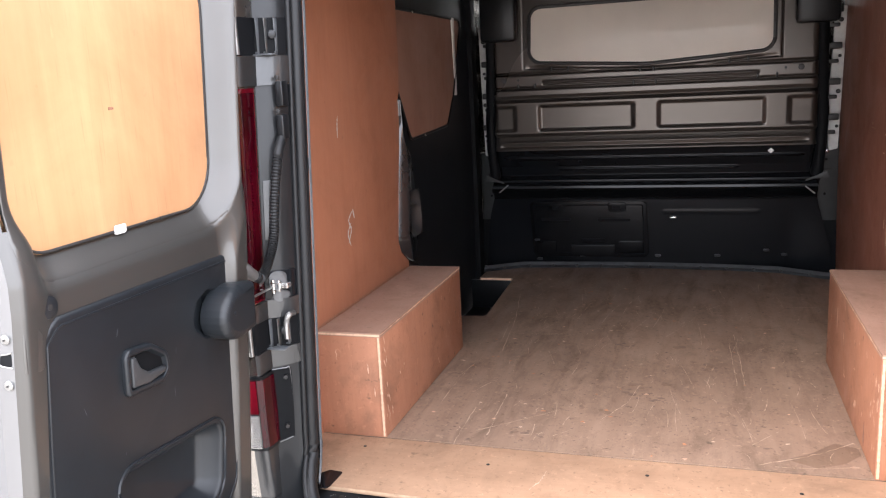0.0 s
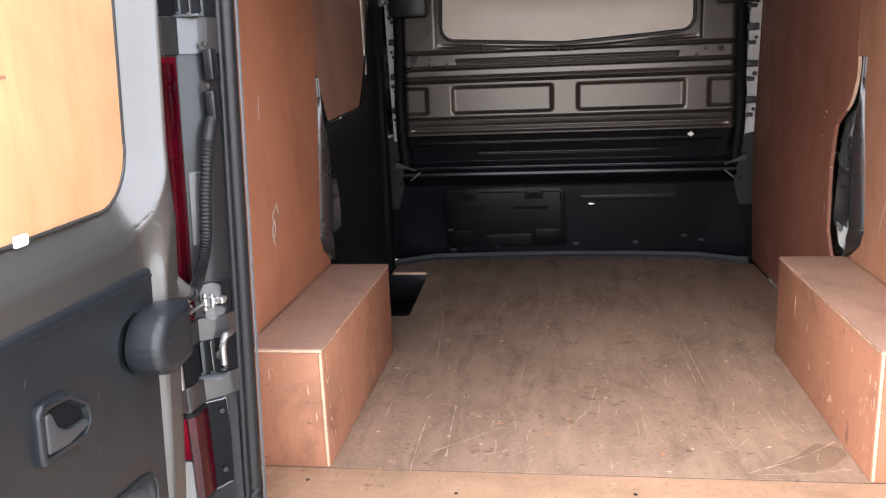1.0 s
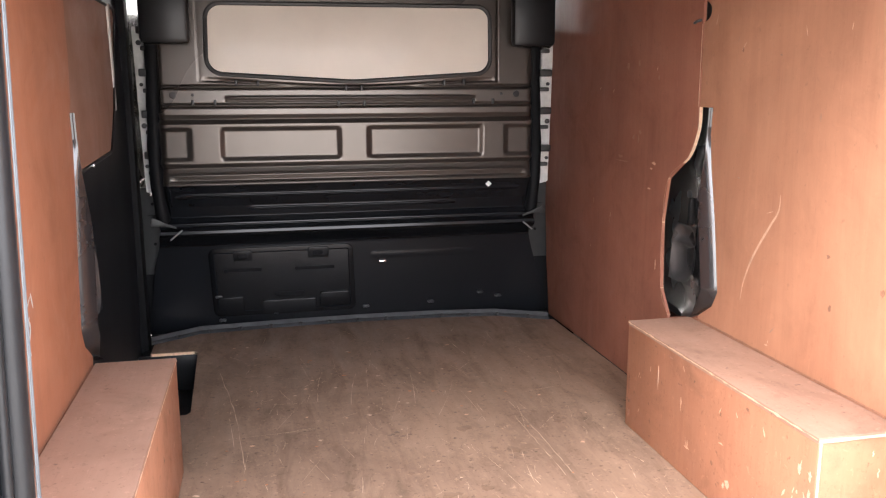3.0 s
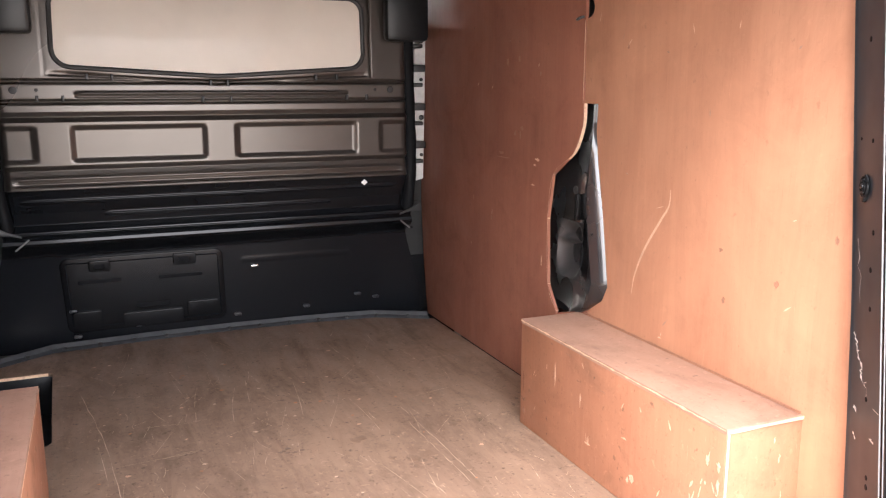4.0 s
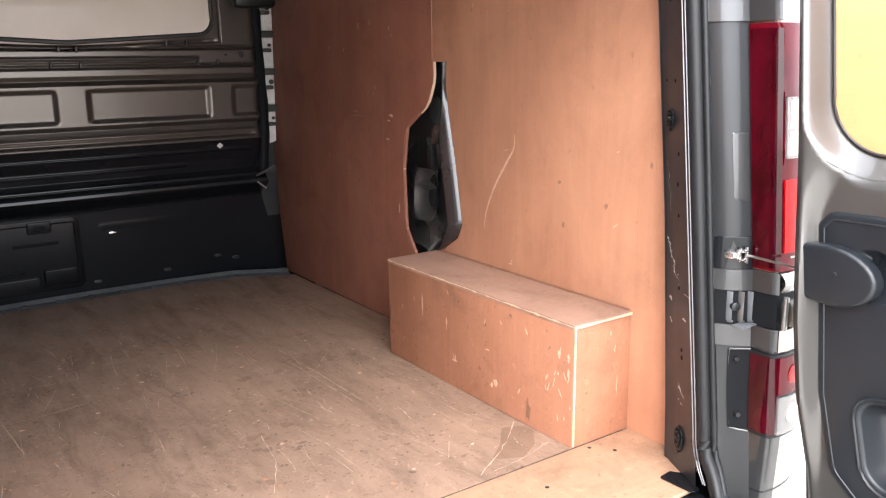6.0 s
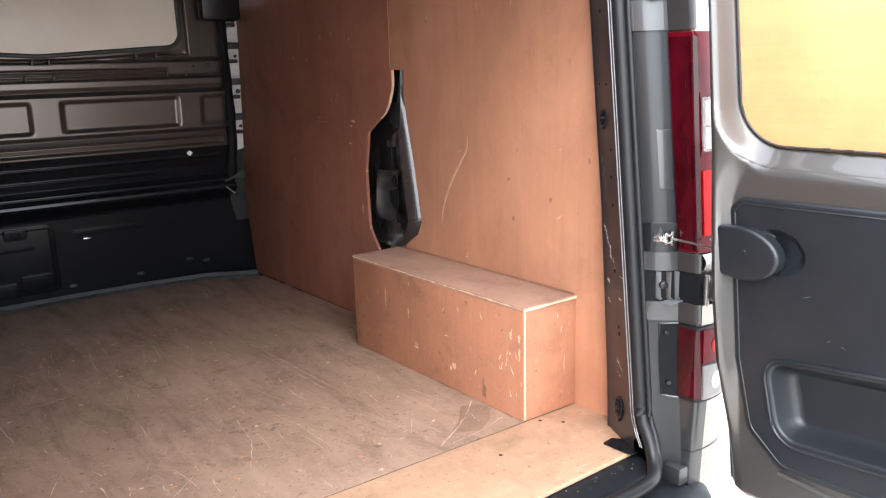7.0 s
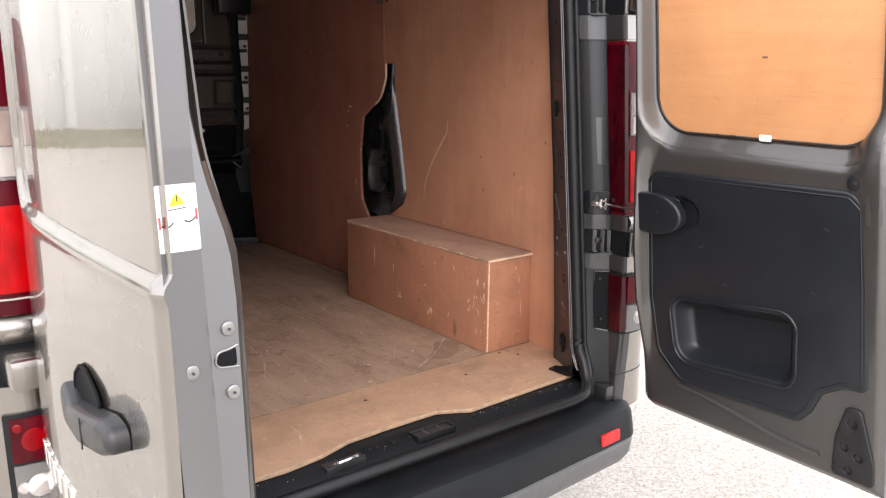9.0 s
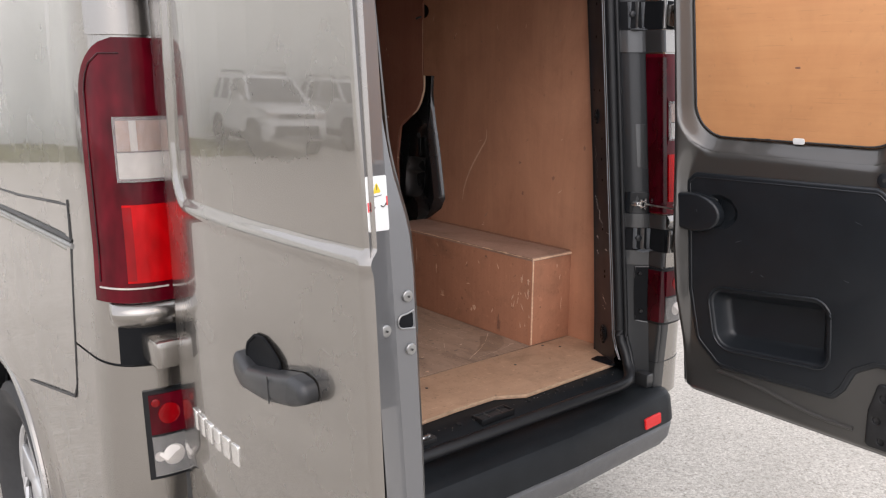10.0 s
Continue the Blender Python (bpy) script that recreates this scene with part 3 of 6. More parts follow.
mid_x[0] = TAIL_MID
for s in (-1, 1):
    raw("corner_panel", *corner_loft(s, 0.9425, 2.0, 3, 20, 26), M_PAINT, van)
    raw("bumper_corner", *corner_loft(s, 0.47, 0.9375, 6.2, 20, 16), M_PAINT, van)
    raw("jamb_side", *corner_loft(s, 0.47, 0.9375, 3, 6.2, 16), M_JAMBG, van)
    raw("panel_gap", *corner_loft(s, 0.934, 0.946, 3, 20, 3, -0.003), M_BLACK, van)
    raw("corner_seam", *corner_loft(s, 0.584, 0.587, 3, 20, 3, 0.001), M_JAMB, van)
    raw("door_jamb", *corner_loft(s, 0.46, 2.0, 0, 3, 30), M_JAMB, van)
    # tail lamp, high on the corner
    lamp = raw("tail_lamp", *corner_loft(s, 1.062, 1.545, 3.3 if s < 0 else 3, lamp_end, 60, 0.006), M_RED, van, "dark red tail lamp wrapping the corner")
    raw("side_lens", *corner_loft(s, 1.068, 1.535, 3.4 if s < 0 else 3.1, 5, 16, 0.0075), M_REDR, lamp, "ruby red strip along the door jamb")
    raw("bezel", *corner_loft(s, 1.275, 1.415, 5.1, 10.4, 6, 0.0078), M_RED, lamp, "dark red bezel")
    raw("reversing_lens", *corner_loft(s, 1.287, 1.405, 5.2, 10.0, 8, 0.0125), M_CLEARL, lamp, "clear reversing lens")
    # Pale and peach pieces put the lens's glow into their colours.
    raw("reflector_core", *corner_loft(s, 1.293, 1.340, 5.6, 9.8, 6, 0.0108), M_CORE, lamp, "bright reflector")
    raw("reflector_bowl", *corner_loft(s, 1.343, 1.398, 5.6, 7.4, 6, 0.0108), M_PEACH, lamp)
    raw("reflector_bowl", *corner_loft(s, 1.343, 1.398, 8.1, 9.7, 6, 0.0108), M_PEACH, lamp)
    raw("reflector_core", *corner_loft(s, 1.343, 1.398, 7.4, 8.1, 6, 0.0109), M_CORE, lamp)
    raw("brake_lens", *corner_loft(s, 1.100, 1.245, 5.2, 9.9, 8, 0.010), M_REDB, lamp, "bright red brake lens")
    raw("brake_shade", *corner_loft(s, 1.104, 1.241, 8.8, 9.9, 8, 0.0106), M_REDM, lamp)
    def lamp_pt(z, t, lift):
        p = [Vector(q) for q in corner_section(z)]
        k = min(int(t), len(p) - 2)
        g = (p[k + 1] - p[k]).normalized()
        q = p[k].lerp(p[k + 1], t - k) + Vector((g.y, -g.x)) * lift
        return (s * q.x, q.y, z)
    guide = [lamp_pt(z, lamp_end(z) - 1.1, 0.0072) for z in lin(1.10, 1.50, 24)] + [lamp_pt(1.517, t, 0.0072) for t in lin(11.2, 8.6, 6)]
    raw("light_guide", *tube_geo(guide, 0.0016, 8), M_REDR, lamp, "red light guide along the lamp's edge")
    raw("lower_rim", *corner_loft(s, 1.088, 1.091, 6, 14, 3, 0.0085), M_CLEAR, lamp)
    # tail lamp, low on the bumper corner
    low = raw("lower_lamp", *corner_loft(s, 0.712, 0.889, 3, 9.4, 10, 0.007), M_BLACK, van, "low lamp with a red and a clear lens")
    raw("fog_lens", *corner_loft(s, 0.803, 0.882, 5.2, 8.8, 5, 0.010), M_RED, low, "red lens")
    raw("clear_lens", *corner_loft(s, 0.720, 0.798, 5.2, 8.8, 5, 0.0125), M_CLEARL, low, "clear lens")
    # Round discs put in the glints of the bulbs.
    for nm, z, t, r, mt in (("bulb_glint", 0.758, 6.9, 0.021, M_CORE), ("fog_glint", 0.842, 6.9, 0.021, M_REDM), ("bulb_glint", 0.758, 8.1, 0.010, M_CORE), ("fog_glint", 0.866, 8.0, 0.008, M_REDM)):
        p0, p1 = Vector(lamp_pt(z, t, 0.008)), Vector(lamp_pt(z, t, 0.018))
        raw(nm, *disc_geo(p0, p1 - p0, r, 0.0042, 20, 0.5), mt, low)
    raw("side_lens", *corner_loft(s, 0.720, 0.882, 3.0, 5.1, 5, 0.0085), M_REDR, low, "dark red strip")
    raw("backing_plate", *corner_loft(s, 0.716, 0.886, 1.75, 3.0, 6, 0.004), M_HOLE, low, "black backing plate")
    def rim_pt(z, t):
        p = [Vector(q) for q in corner_section(z)]
        q = p[int(t)].lerp(p[int(t) + 1], t - int(t))
        return (s * q.x, q.y - 0.004, z)
    raw("plate_rim", *tube_geo(smooth_path([rim_pt(0.889, 2.9), rim_pt(0.888, 2.1), rim_pt(0.882, 1.75), rim_pt(0.80, 1.71), rim_pt(0.724, 1.75), rim_pt(0.714, 2.1), rim_pt(0.711, 2.9)], 4), 0.0016, 6), M_LIP, low, "thin bright rim")
    for z in (0.748, 0.868):
        raw("screw", *disc_geo((s * 0.739, lean_y(z) + jamb_off(0.739) + 0.010, z), (-0.6 * s, -1, 0), 0.006, 0.012, 12), M_PILLAR, low)
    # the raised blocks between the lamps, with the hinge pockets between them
    # Inward faces of the blocks get a darker grey for their weaker light.
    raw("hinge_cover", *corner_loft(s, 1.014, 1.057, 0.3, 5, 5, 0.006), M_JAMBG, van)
    raw("hinge_cover", *grid(lambda t, z: lamp_pt(z, t, 0.002 + 0.017 * math.sin(math.pi * min(1.0, max(0.0, (1.060 - z) / 0.046)) ** 0.8) * min(1.0, (13.2 - t) / 1.2)), lin(5, 13, 24), lin(1.014, 1.060, 14)), M_PAINT, van, "rounded painted step under the lamp", 60)
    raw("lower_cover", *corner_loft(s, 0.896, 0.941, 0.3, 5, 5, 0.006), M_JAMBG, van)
    raw("lower_cover", *corner_loft(s, 0.896, 0.941, 5, 10, 5, 0.010), M_PAINT, van)
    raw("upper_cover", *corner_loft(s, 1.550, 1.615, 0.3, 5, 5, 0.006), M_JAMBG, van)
    raw("upper_cover", *corner_loft(s, 1.550, 1.615, 5, 13, 5, 0.006), M_PAINT, van)
    for za, zb in ((0.942, 1.013), (1.617, 1.700)):
        y0 = lean_y(za)
        # A black skin over the jamb puts in the pocket's shade.
        hinge = raw("hinge", *corner_loft(s, za, zb, 0.4, 12, 6, 0.002), M_HOLE, van, "black hinge pocket with steel leaves")
        for k, (x, yo) in enumerate(((0.724, 0.036), (0.740, 0.020), (0.756, 0.010), (0.769, -0.012), (0.772, -0.032))):
            yy = y0 + yo
            raw("leaf", *join_geo(box_geo((s * x, yy - 0.006, za + 0.006), (s * (x + 0.0022), yy + 0.008, zb - 0.001), 0.0006),
                box_geo((s * x, yy - 0.006, za + 0.004), (s * (x + 0.008), yy + 0.004, za + 0.008), 0.0006)), M_STEEL if k % 2 else M_FLANGE, hinge)
        raw("bolt", *disc_geo((s * 0.732, y0 + 0.030, (za + zb) / 2 + 0.004), (-0.6 * s, -1, 0), 0.010, 0.010, 14), M_JAMB, hinge)
        raw("ledge", *box_geo((s * 0.718, y0 - 0.004, za - 0.001), (s * 0.774, y0 + 0.024, za + 0.003), 0.001), M_FLANGE, hinge)
        raw("arm", *box_geo((s * 0.780, y0 - 0.114, za + 0.006), (s * 0.852, y0 - 0.012, zb - 0.010), 0.010), M_PAINT, hinge, "painted hinge arm")
        raw("pin", *tube_geo([(s * 0.772, y0 - 0.060, za + 0.002), (s * 0.772, y0 - 0.060, zb)], 0.006, 12), M_STEEL, hinge)
    # pressed edge, its caught light put in as a lighter plate, and a jamb slit
    po = rounded([(0.7335, 1.335), (0.7335, 1.200), (0.764, 1.194), (0.764, 1.335)], [0.004, 0.009, 0.004, 0.004])
    raw("jamb_pressing", *plate(po, 0.0035, 0.003, lambda a, b, h, s=s: (s * a, lean_y(b) + jamb_off(a) - 0.0015 - h, b)), M_JAMBG, van)
    raw("jamb_slit", *plate([Vector(q) for q in ((0.7135, 1.440), (0.750, 1.432), (0.7135, 1.428))], 0.002, 0.0, lambda a, b, h, s=s: (s * a, lean_y(b) + jamb_off(a) - 0.0015 - h, b)), M_INK, van)

    # door pillar inside the seal: a broad flange with punched holes and plugs
    def fore(z):
        return piece(z, [(0.55, 0.252), (0.69, 0.243), (0.90, 0.235), (1.03, 0.231), (1.15, 0.227), (1.95, 0.227)])

    def pillar_pt(a, b, h, s=s):
        q = Vector((0.692, 0.104)).lerp(Vector((0.764, fore(b))), a) + Vector((-0.87, 0.49)) * h
        return (s * q.x, lean_y(b) + q.y, b)
    rowsz = lin(FLOOR - 0.005, 1.93, 30)
    pv, pf = grid(lambda a, b: pillar_pt(a, b, 0.003 * math.exp(-((a - 0.97) / 0.03) ** 2)), [0, 0.04, 0.3, 0.6, 0.9, 0.94, 0.97, 1.0], rowsz)
    pv2, pf2 = grid(lambda a, b: (s * (0.764 + 0.052 * a), lean_y(b) + fore(b) + 0.012 * a, b), [0, 0.5, 1.0], rowsz)
    pillar = raw("rear_pillar", *join_geo((pv, pf), (pv2, pf2)), M_POST, van, "dark painted rear pillar with punched holes and chips")
    pn = (-0.87 * s, 0.49, 0)
    for z, a, r in ((1.434, 0.75, 0.003), (1.434, 0.39, 0.004), (1.282, 0.34, 0.0048), (1.217, 0.41, 0.0052), (1.15, 0.41, 0.0046), (0.99, 0.45, 0.0046), (0.853, 0.39, 0.0048), (0.836, 0.39, 0.0056), (0.665, 0.08, 0.004), (1.60, 0.5, 0.005), (1.70, 0.4, 0.005)):
        raw("hole", *disc_geo(pillar_pt(a, z, -0.001), pn, r, 0.0018, 10), M_HOLE, pillar)
    for z, a, r in ((1.355, 0.59, 0.015), (0.642, 0.50, 0.021)):
        plug = raw("plug", *disc_geo(pillar_pt(a, z, 0.0), pn, r * 0.95, 0.004, 20, 0.3), M_HOLE, pillar, "black rubber plug")
        for k, q in ((1.0, 0.003), (0.55, 0.006)):
            rg2 = [Vector(pillar_pt(a, z, q)) + Vector((0.49 * s * r * k * math.cos(t), 0.87 * r * k * math.cos(t), 1.25 * r * k * math.sin(t))) for t in lin(0, 2 * math.pi, 25)]
            raw("plug_ring", *tube_geo(rg2, 0.0022, 6), M_RUBBER, plug)
        raw("plug_button", *disc_geo(pillar_pt(a, z, 0.003), pn, r * 0.35, 0.006, 14, 0.4), M_RUBBER, plug)
        raw("plug_clip", *disc_geo(pillar_pt(a + 0.05, z - 1.35 * r, 0.0), pn, r * 0.55, 0.005, 14, 0.3), M_RUBBER, plug)
    # turned-out foot and the grey block at the corner of the sill
    ft = rounded([(0.670, 0.004), (0.675, -0.008), (0.694, -0.008), (0.722, 0.062), (0.706, 0.084), (0.668, 0.080)], 0.005)
    raw("pillar_foot", *plate(ft, 0.003, 0.001, lambda a, b, h, s=s: (s * a, b, FLOOR + 0.0045 + h), back=True), M_LOWER, pillar, "black turned-out foot")
    raw("sill_block", *box_geo((s * 0.719, -0.112, 0.505), (s * 0.754, -0.064, 0.550), 0.005), M_JAMBG, van, "grey plastic corner block")
    # chipped paint
    rc = random.Random(31 + s)
    for z0, z1, a, w0 in ((1.26, 1.15, 0.80, 0.0012), (1.09, 1.06, 0.84, 0.005), (1.065, 1.035, 0.72, 0.005), (1.035, 1.012, 0.66, 0.004), (1.02, 0.995, 0.52, 0.0022), (0.985, 0.984, 0.2, 0.002), (0.96, 0.95, 0.82, 0.003), (0.93, 0.925, 0.3, 0.003), (0.77, 0.745, 0.50, 0.003), (0.735, 0.725, 0.52, 0.002), (0.91, 0.90, 0.8, 0.003)):
        cp2 = [Vector(pillar_pt(a + rc.gauss(0, 0.03) - 0.1 * q, z0 + (z1 - z0) * q, 0.0)) for q in lin(0, 1, 8)]
        raw("paint_chip", *ribbon_geo(cp2, [w0 * max(0.05, rc.gauss(0.7, 0.5)) for _ in cp2], pn, 0.0006), M_FOAM, pillar)


# the rubber seal round the opening: a soft body, a thin outer ridge and a bright double lip
def seal_path(x0, off):
    pts = [(x0, lean_y(z) + off, z) for z in lin(0.66, 1.78, 20)]
    left = [(-x, y, z) for x, y, z in pts]
    bend_r = [(x0 - 0.004, lean_y(0.60) + off * 0.72, 0.605), (x0 - 0.022, lean_y(0.56) + off * 0.42, 0.562), (x0 - 0.06, lean_y(0.54) + 0.012, 0.545)]
    bend_l = [(-x, y, z) for x, y, z in bend_r]
    low = [(x, lean_y(0.54) + 0.006, 0.540) for x in lin(0.58, -0.58, 16)]
    top = [(x0 - 0.01, off + 0.026, 1.86), (0.64, off + 0.03, 1.905)] + [(x, off + 0.032, 1.92) for x in lin(0.55, -0.55, 8)] + [(-0.64, off + 0.03, 1.905), (-x0 + 0.01, off + 0.026, 1.86)]
    return [*reversed(left), *bend_l, *reversed(low), *reversed(bend_r), *pts, *top]


seal = None
for x0, off, rad in ((0.702, 0.086, 0.0165), (0.710, 0.066, 0.0075)):
    sp = [Vector(p) for p in seal_path(x0, off)]
    sp.append(sp[0])
    ob = raw("door_seal" if seal is None else "seal_ridge", *tube_geo(smooth_path(sp, 3), rad, 12), M_RUBBER, van if seal is None else seal, "black rubber door seal" if seal is None else "")
    seal = seal or ob
for s in (-1, 1):
    for x0, off, rad in ((0.6845, 0.101, 0.0018), (0.6840, 0.0935, 0.0014)):
        lip = [(s * x0, lean_y(z) + off, z) for z in lin(0.66, 1.84, 24)]
        lip = [(s * (x0 - 0.004), lean_y(0.58) + off * 0.75, 0.588), (s * (x0 - 0.001), lean_y(0.62) + off * 0.9, 0.62)] + lip
        raw("seal_lip", *tube_geo(smooth_path(lip, 3), rad, 6), M_LIP if s > 0 else M_FLANGE, seal, "bright metal lip of the seal")

mid_x[0] = 0.0
# sides of the shell, with the wheel arch cut out
ARCH_Y, ARCH_R, AXLE = 0.735, 0.40, 0.33
for s in (-1, 1):
    def arch_y(z, side):
        h = z - AXLE
        return ARCH_Y + side * math.sqrt(max(0.0, ARCH_R ** 2 - h * h)) if abs(h) < ARCH_R else ARCH_Y
    top_z = AXLE + ARCH_R
    def skin(y, z):
        x = side_x(z) + 0.012 * sstep(0.1, 1.2, y)
        x -= 0.006 * math.exp(-((z - 1.142) / 0.010) ** 2)
        flare = math.hypot(y - ARCH_Y, z - AXLE)
        x += 0.012 * math.exp(-((flare - ARCH_R - 0.01) / 0.03) ** 2)
        return (s * x + TAIL_MID * (1 - float(sstep(0.18, 1.4, y))), y, z)
    up = grid(lambda u, v: skin((lean_y(v) + 0.165) * (1 - u) + 4.6 * u, v), [t * t for t in lin(0, 1, 60)], lin(top_z, 1.10, 14) + lin(1.115, 1.17, 12) + lin(1.2, 2.0, 20))
    rear = grid(lambda u, v: skin((lean_y(v) + 0.165 if v > 0.0 else 0) * (1 - u) + arch_y(v, -1) * u, v), lin(0, 1, 16), [AXLE - 0.08] + lin(AXLE, top_z - 0.02, 14) + lin(top_z - 0.015, top_z, 6))
    fore = grid(lambda u, v: skin(arch_y(v, 1) * (1 - u) + 4.6 * u, v), lin(0, 1, 24), [AXLE - 0.08] + lin(AXLE, top_z - 0.02, 14) + lin(top_z - 0.015, top_z, 6))
    side = raw("side_panel", *join_geo(up, rear, fore), M_PAINT, van, "grey metallic side panel")
    lipp = [(s * (side_x(AXLE + ARCH_R * math.sin(t)) + 0.006), ARCH_Y + ARCH_R * math.cos(t), AXLE + ARCH_R * math.sin(t)) for t in lin(-0.25, math.pi + 0.25, 40)]
    raw("arch_lip", *tube_geo(lipp, 0.009, 8), M_PAINT, side)
    liner = grid(lambda t, d: (s * (0.91 - 0.25 * d), ARCH_Y + (ARCH_R + 0.002) * math.cos(t), AXLE + (ARCH_R + 0.002) * math.sin(t)), lin(-0.3, math.pi + 0.3, 30), [0, 1])
    raw("arch_liner", *liner, M_BLACK, side)
    # wheel
    hub = Vector((s * 0.80, ARCH_Y, AXLE))
    prof = [(0.00, 0.205), (0.02, 0.215), (0.055, 0.27), (0.06, 0.305), (0.045, 0.325), (0.0, 0.330), (-0.10, 0.330), (-0.15, 0.31), (-0.16, 0.21)]
    tv, tf = [], []
    for k in range(48):
        t = 2 * math.pi * k / 48
        for dx, r in prof:
            tv.append(hub + Vector((s * (0.06 + dx), r * math.cos(t), r * math.sin(t))))
    n = len(prof)
    for k in range(48):
        for j in range(n - 1):
            tf.append((k * n + j, ((k + 1) % 48) * n + j, ((k + 1) % 48) * n + j + 1, k * n + j + 1))
    wheel = raw("wheel", tv, tf, M_TYRE, van, "black tyre with a silver wheel cover")
    raw("wheel_disc", *disc_geo(hub + Vector((s * 0.03, 0, 0)), (s, 0, 0), 0.205, 0.03, 40, 0.1), M_PILLAR, wheel)
    raw("rim_ring", *tube_geo([hub + Vector((s * 0.066, 0.20 * math.cos(t), 0.20 * math.sin(t))) for t in lin(0, 2 * math.pi, 41)], 0.011, 8), M_ALLOY, wheel)
    for k in range(6):
        t0 = 2 * math.pi * k / 6 + 0.2
        def spoke(a, b, h, t0=t0):
            r, q = a, b
            return hub + Vector((s * (0.075 + h - 0.05 * (r - 0.12) ** 2 / 0.01 * 0.1), r * math.cos(t0) - q * math.sin(t0), r * math.sin(t0) + q * math.cos(t0)))
        raw("spoke", *plate(rounded([(0.03, -0.025), (0.19, -0.048), (0.19, 0.048), (0.03, 0.025)], 0.012), 0.02, 0.006, spoke), M_ALLOY, wheel)
    raw("hub_cap", *disc_geo(hub + Vector((s * 0.06, 0, 0)), (s, 0, 0), 0.045, 0.025, 20, 0.3), M_ALLOY, wheel)

# fuel flap and body-side seams on the kerb side
def on_side(a, b, h):
    return (-(side_x(b) + 0.012 * sstep(0.1, 1.2, a) + 0.001 + h) + TAIL_MID * (1 - float(sstep(0.18, 1.4, a))), a, b)


seam = [(0.118, 1.235), (0.112, 1.14), (0.118, 0.85), (0.14, 0.815), (0.50, 0.745)]
raw("seam", *tube_geo([on_side(a, b, 0.0005) for a, b in seam], 0.0028, 6), M_INK, van)
raw("seam", *tube_geo([on_side(a, b, 0.0005) for a, b in [(0.112, 1.225), (0.5, 1.20), (1.1, 1.185)]], 0.0025, 6), M_INK, van)
# Steel and black beads put in the rail's highlight and its groove's shade.
raw("side_moulding", *tube_geo([on_side(a, b, -0.002) for a, b in [(0.105, 1.142), (0.6, 1.138), (1.4, 1.134), (2.4, 1.13)]], 0.007, 8), M_STEEL, van, "bright-edged side rail")
raw("side_rail_groove", *tube_geo([on_side(a, b, -0.0035) for a, b in [(0.105, 1.153), (0.6, 1.150), (1.4, 1.146), (2.4, 1.142)]], 0.007, 6), M_BLACK, van)

# roof, closing front and underside
rv = grid(lambda u, v: (u, v, 2.055 - 0.058 * (abs(u) / 0.80) ** 4), lin(-0.815, 0.815, 30), lin(0.0, 4.65, 30))
raw("roof_panel", *rv, M_PAINT, van)
raw("roof_lining", *grid(lambda u, v: (u, v, ROOF - 0.06 * abs(u / 0.82) ** 4 + 0.012 * math.exp(-((v % 0.55 - 0.27) / 0.05) ** 2)), lin(-0.86, 0.86, 30), lin(0.03, 2.5, 80)), M_PILLAR, van)
raw("rear_header", *box_geo((-0.74, 0.04, 1.90), (0.74, 0.14, 2.02), 0.02), M_PAINT, van)
raw("underbody", *box_geo((-0.84, 0.0, 0.34), (0.84, 4.4, 0.40), 0.02), M_BLACK, van)
raw("cab_shell", *box_geo((-0.90, 4.55, 0.35), (0.90, 4.65, 1.95), 0.03), M_PAINT, van)

# rear bumper: a rounded black step over a grey lower band, wrapped round the corners
plan = rounded([(-0.915, 0.33), (-0.895, 0.0), (-0.80, -0.175), (-0.30, -0.203), (0.30, -0.203), (0.80, -0.175), (0.895, 0.0), (0.915, 0.33), (0.5, 0.6), (-0.5, 0.6)],
               [0, 0.2, 0.07, 0.4, 0.4, 0.07, 0.2, 0, 0, 0], 8)
plan = plan[: next(k for k, p in enumerate(plan) if p.x > 0.91 and p.y > 0.32) + 1]


def bumper_ring(d):
    out = []
    for k, p in enumerate(plan):
        t = (plan[min(k + 1, len(plan) - 1)] - plan[max(k - 1, 0)]).normalized()
        out.append(p + Vector((-t.y, t.x)) * d)
    return out


def bumper_loft(section):
    rows = [[(q.x, q.y, z) for q in bumper_ring(d)] for d, z in section]
    m = len(rows[0])
    return [q for r in rows for q in r], [(j * m + i, j * m + i + 1, (j + 1) * m + i + 1, (j + 1) * m + i) for j in range(len(rows) - 1) for i in range(m - 1)]


bumper = raw("rear_bumper", *bumper_loft([(0.155, 0.512), (0.12, 0.507), (0.06, 0.503), (0.032, 0.500), (0.016, 0.493), (0.007, 0.477), (0.001, 0.44), (-0.003, 0.408), (0.004, 0.402)]), M_BUMPER, van, "black textured plastic step bumper")
raw("lower_band", *bumper_loft([(0.006, 0.400), (0.0, 0.392), (0.006, 0.35), (0.028, 0.318), (0.08, 0.30)]), M_GREYPL, bumper, "grey lower band")
for s in (-1, 1):
    ro = rounded([(0.632, 0.418), (0.716, 0.418), (0.716, 0.452), (0.632, 0.452)], 0.006)
    raw("reflector", *plate(ro, 0.012, 0.003, lambda a, b, h, s=s: (s * a, -0.2125 - h + 0.028 * sstep(0.3, 0.8, a) + (b - 0.418) * 0.10, b)), M_REFL, bumper, "red reflector")

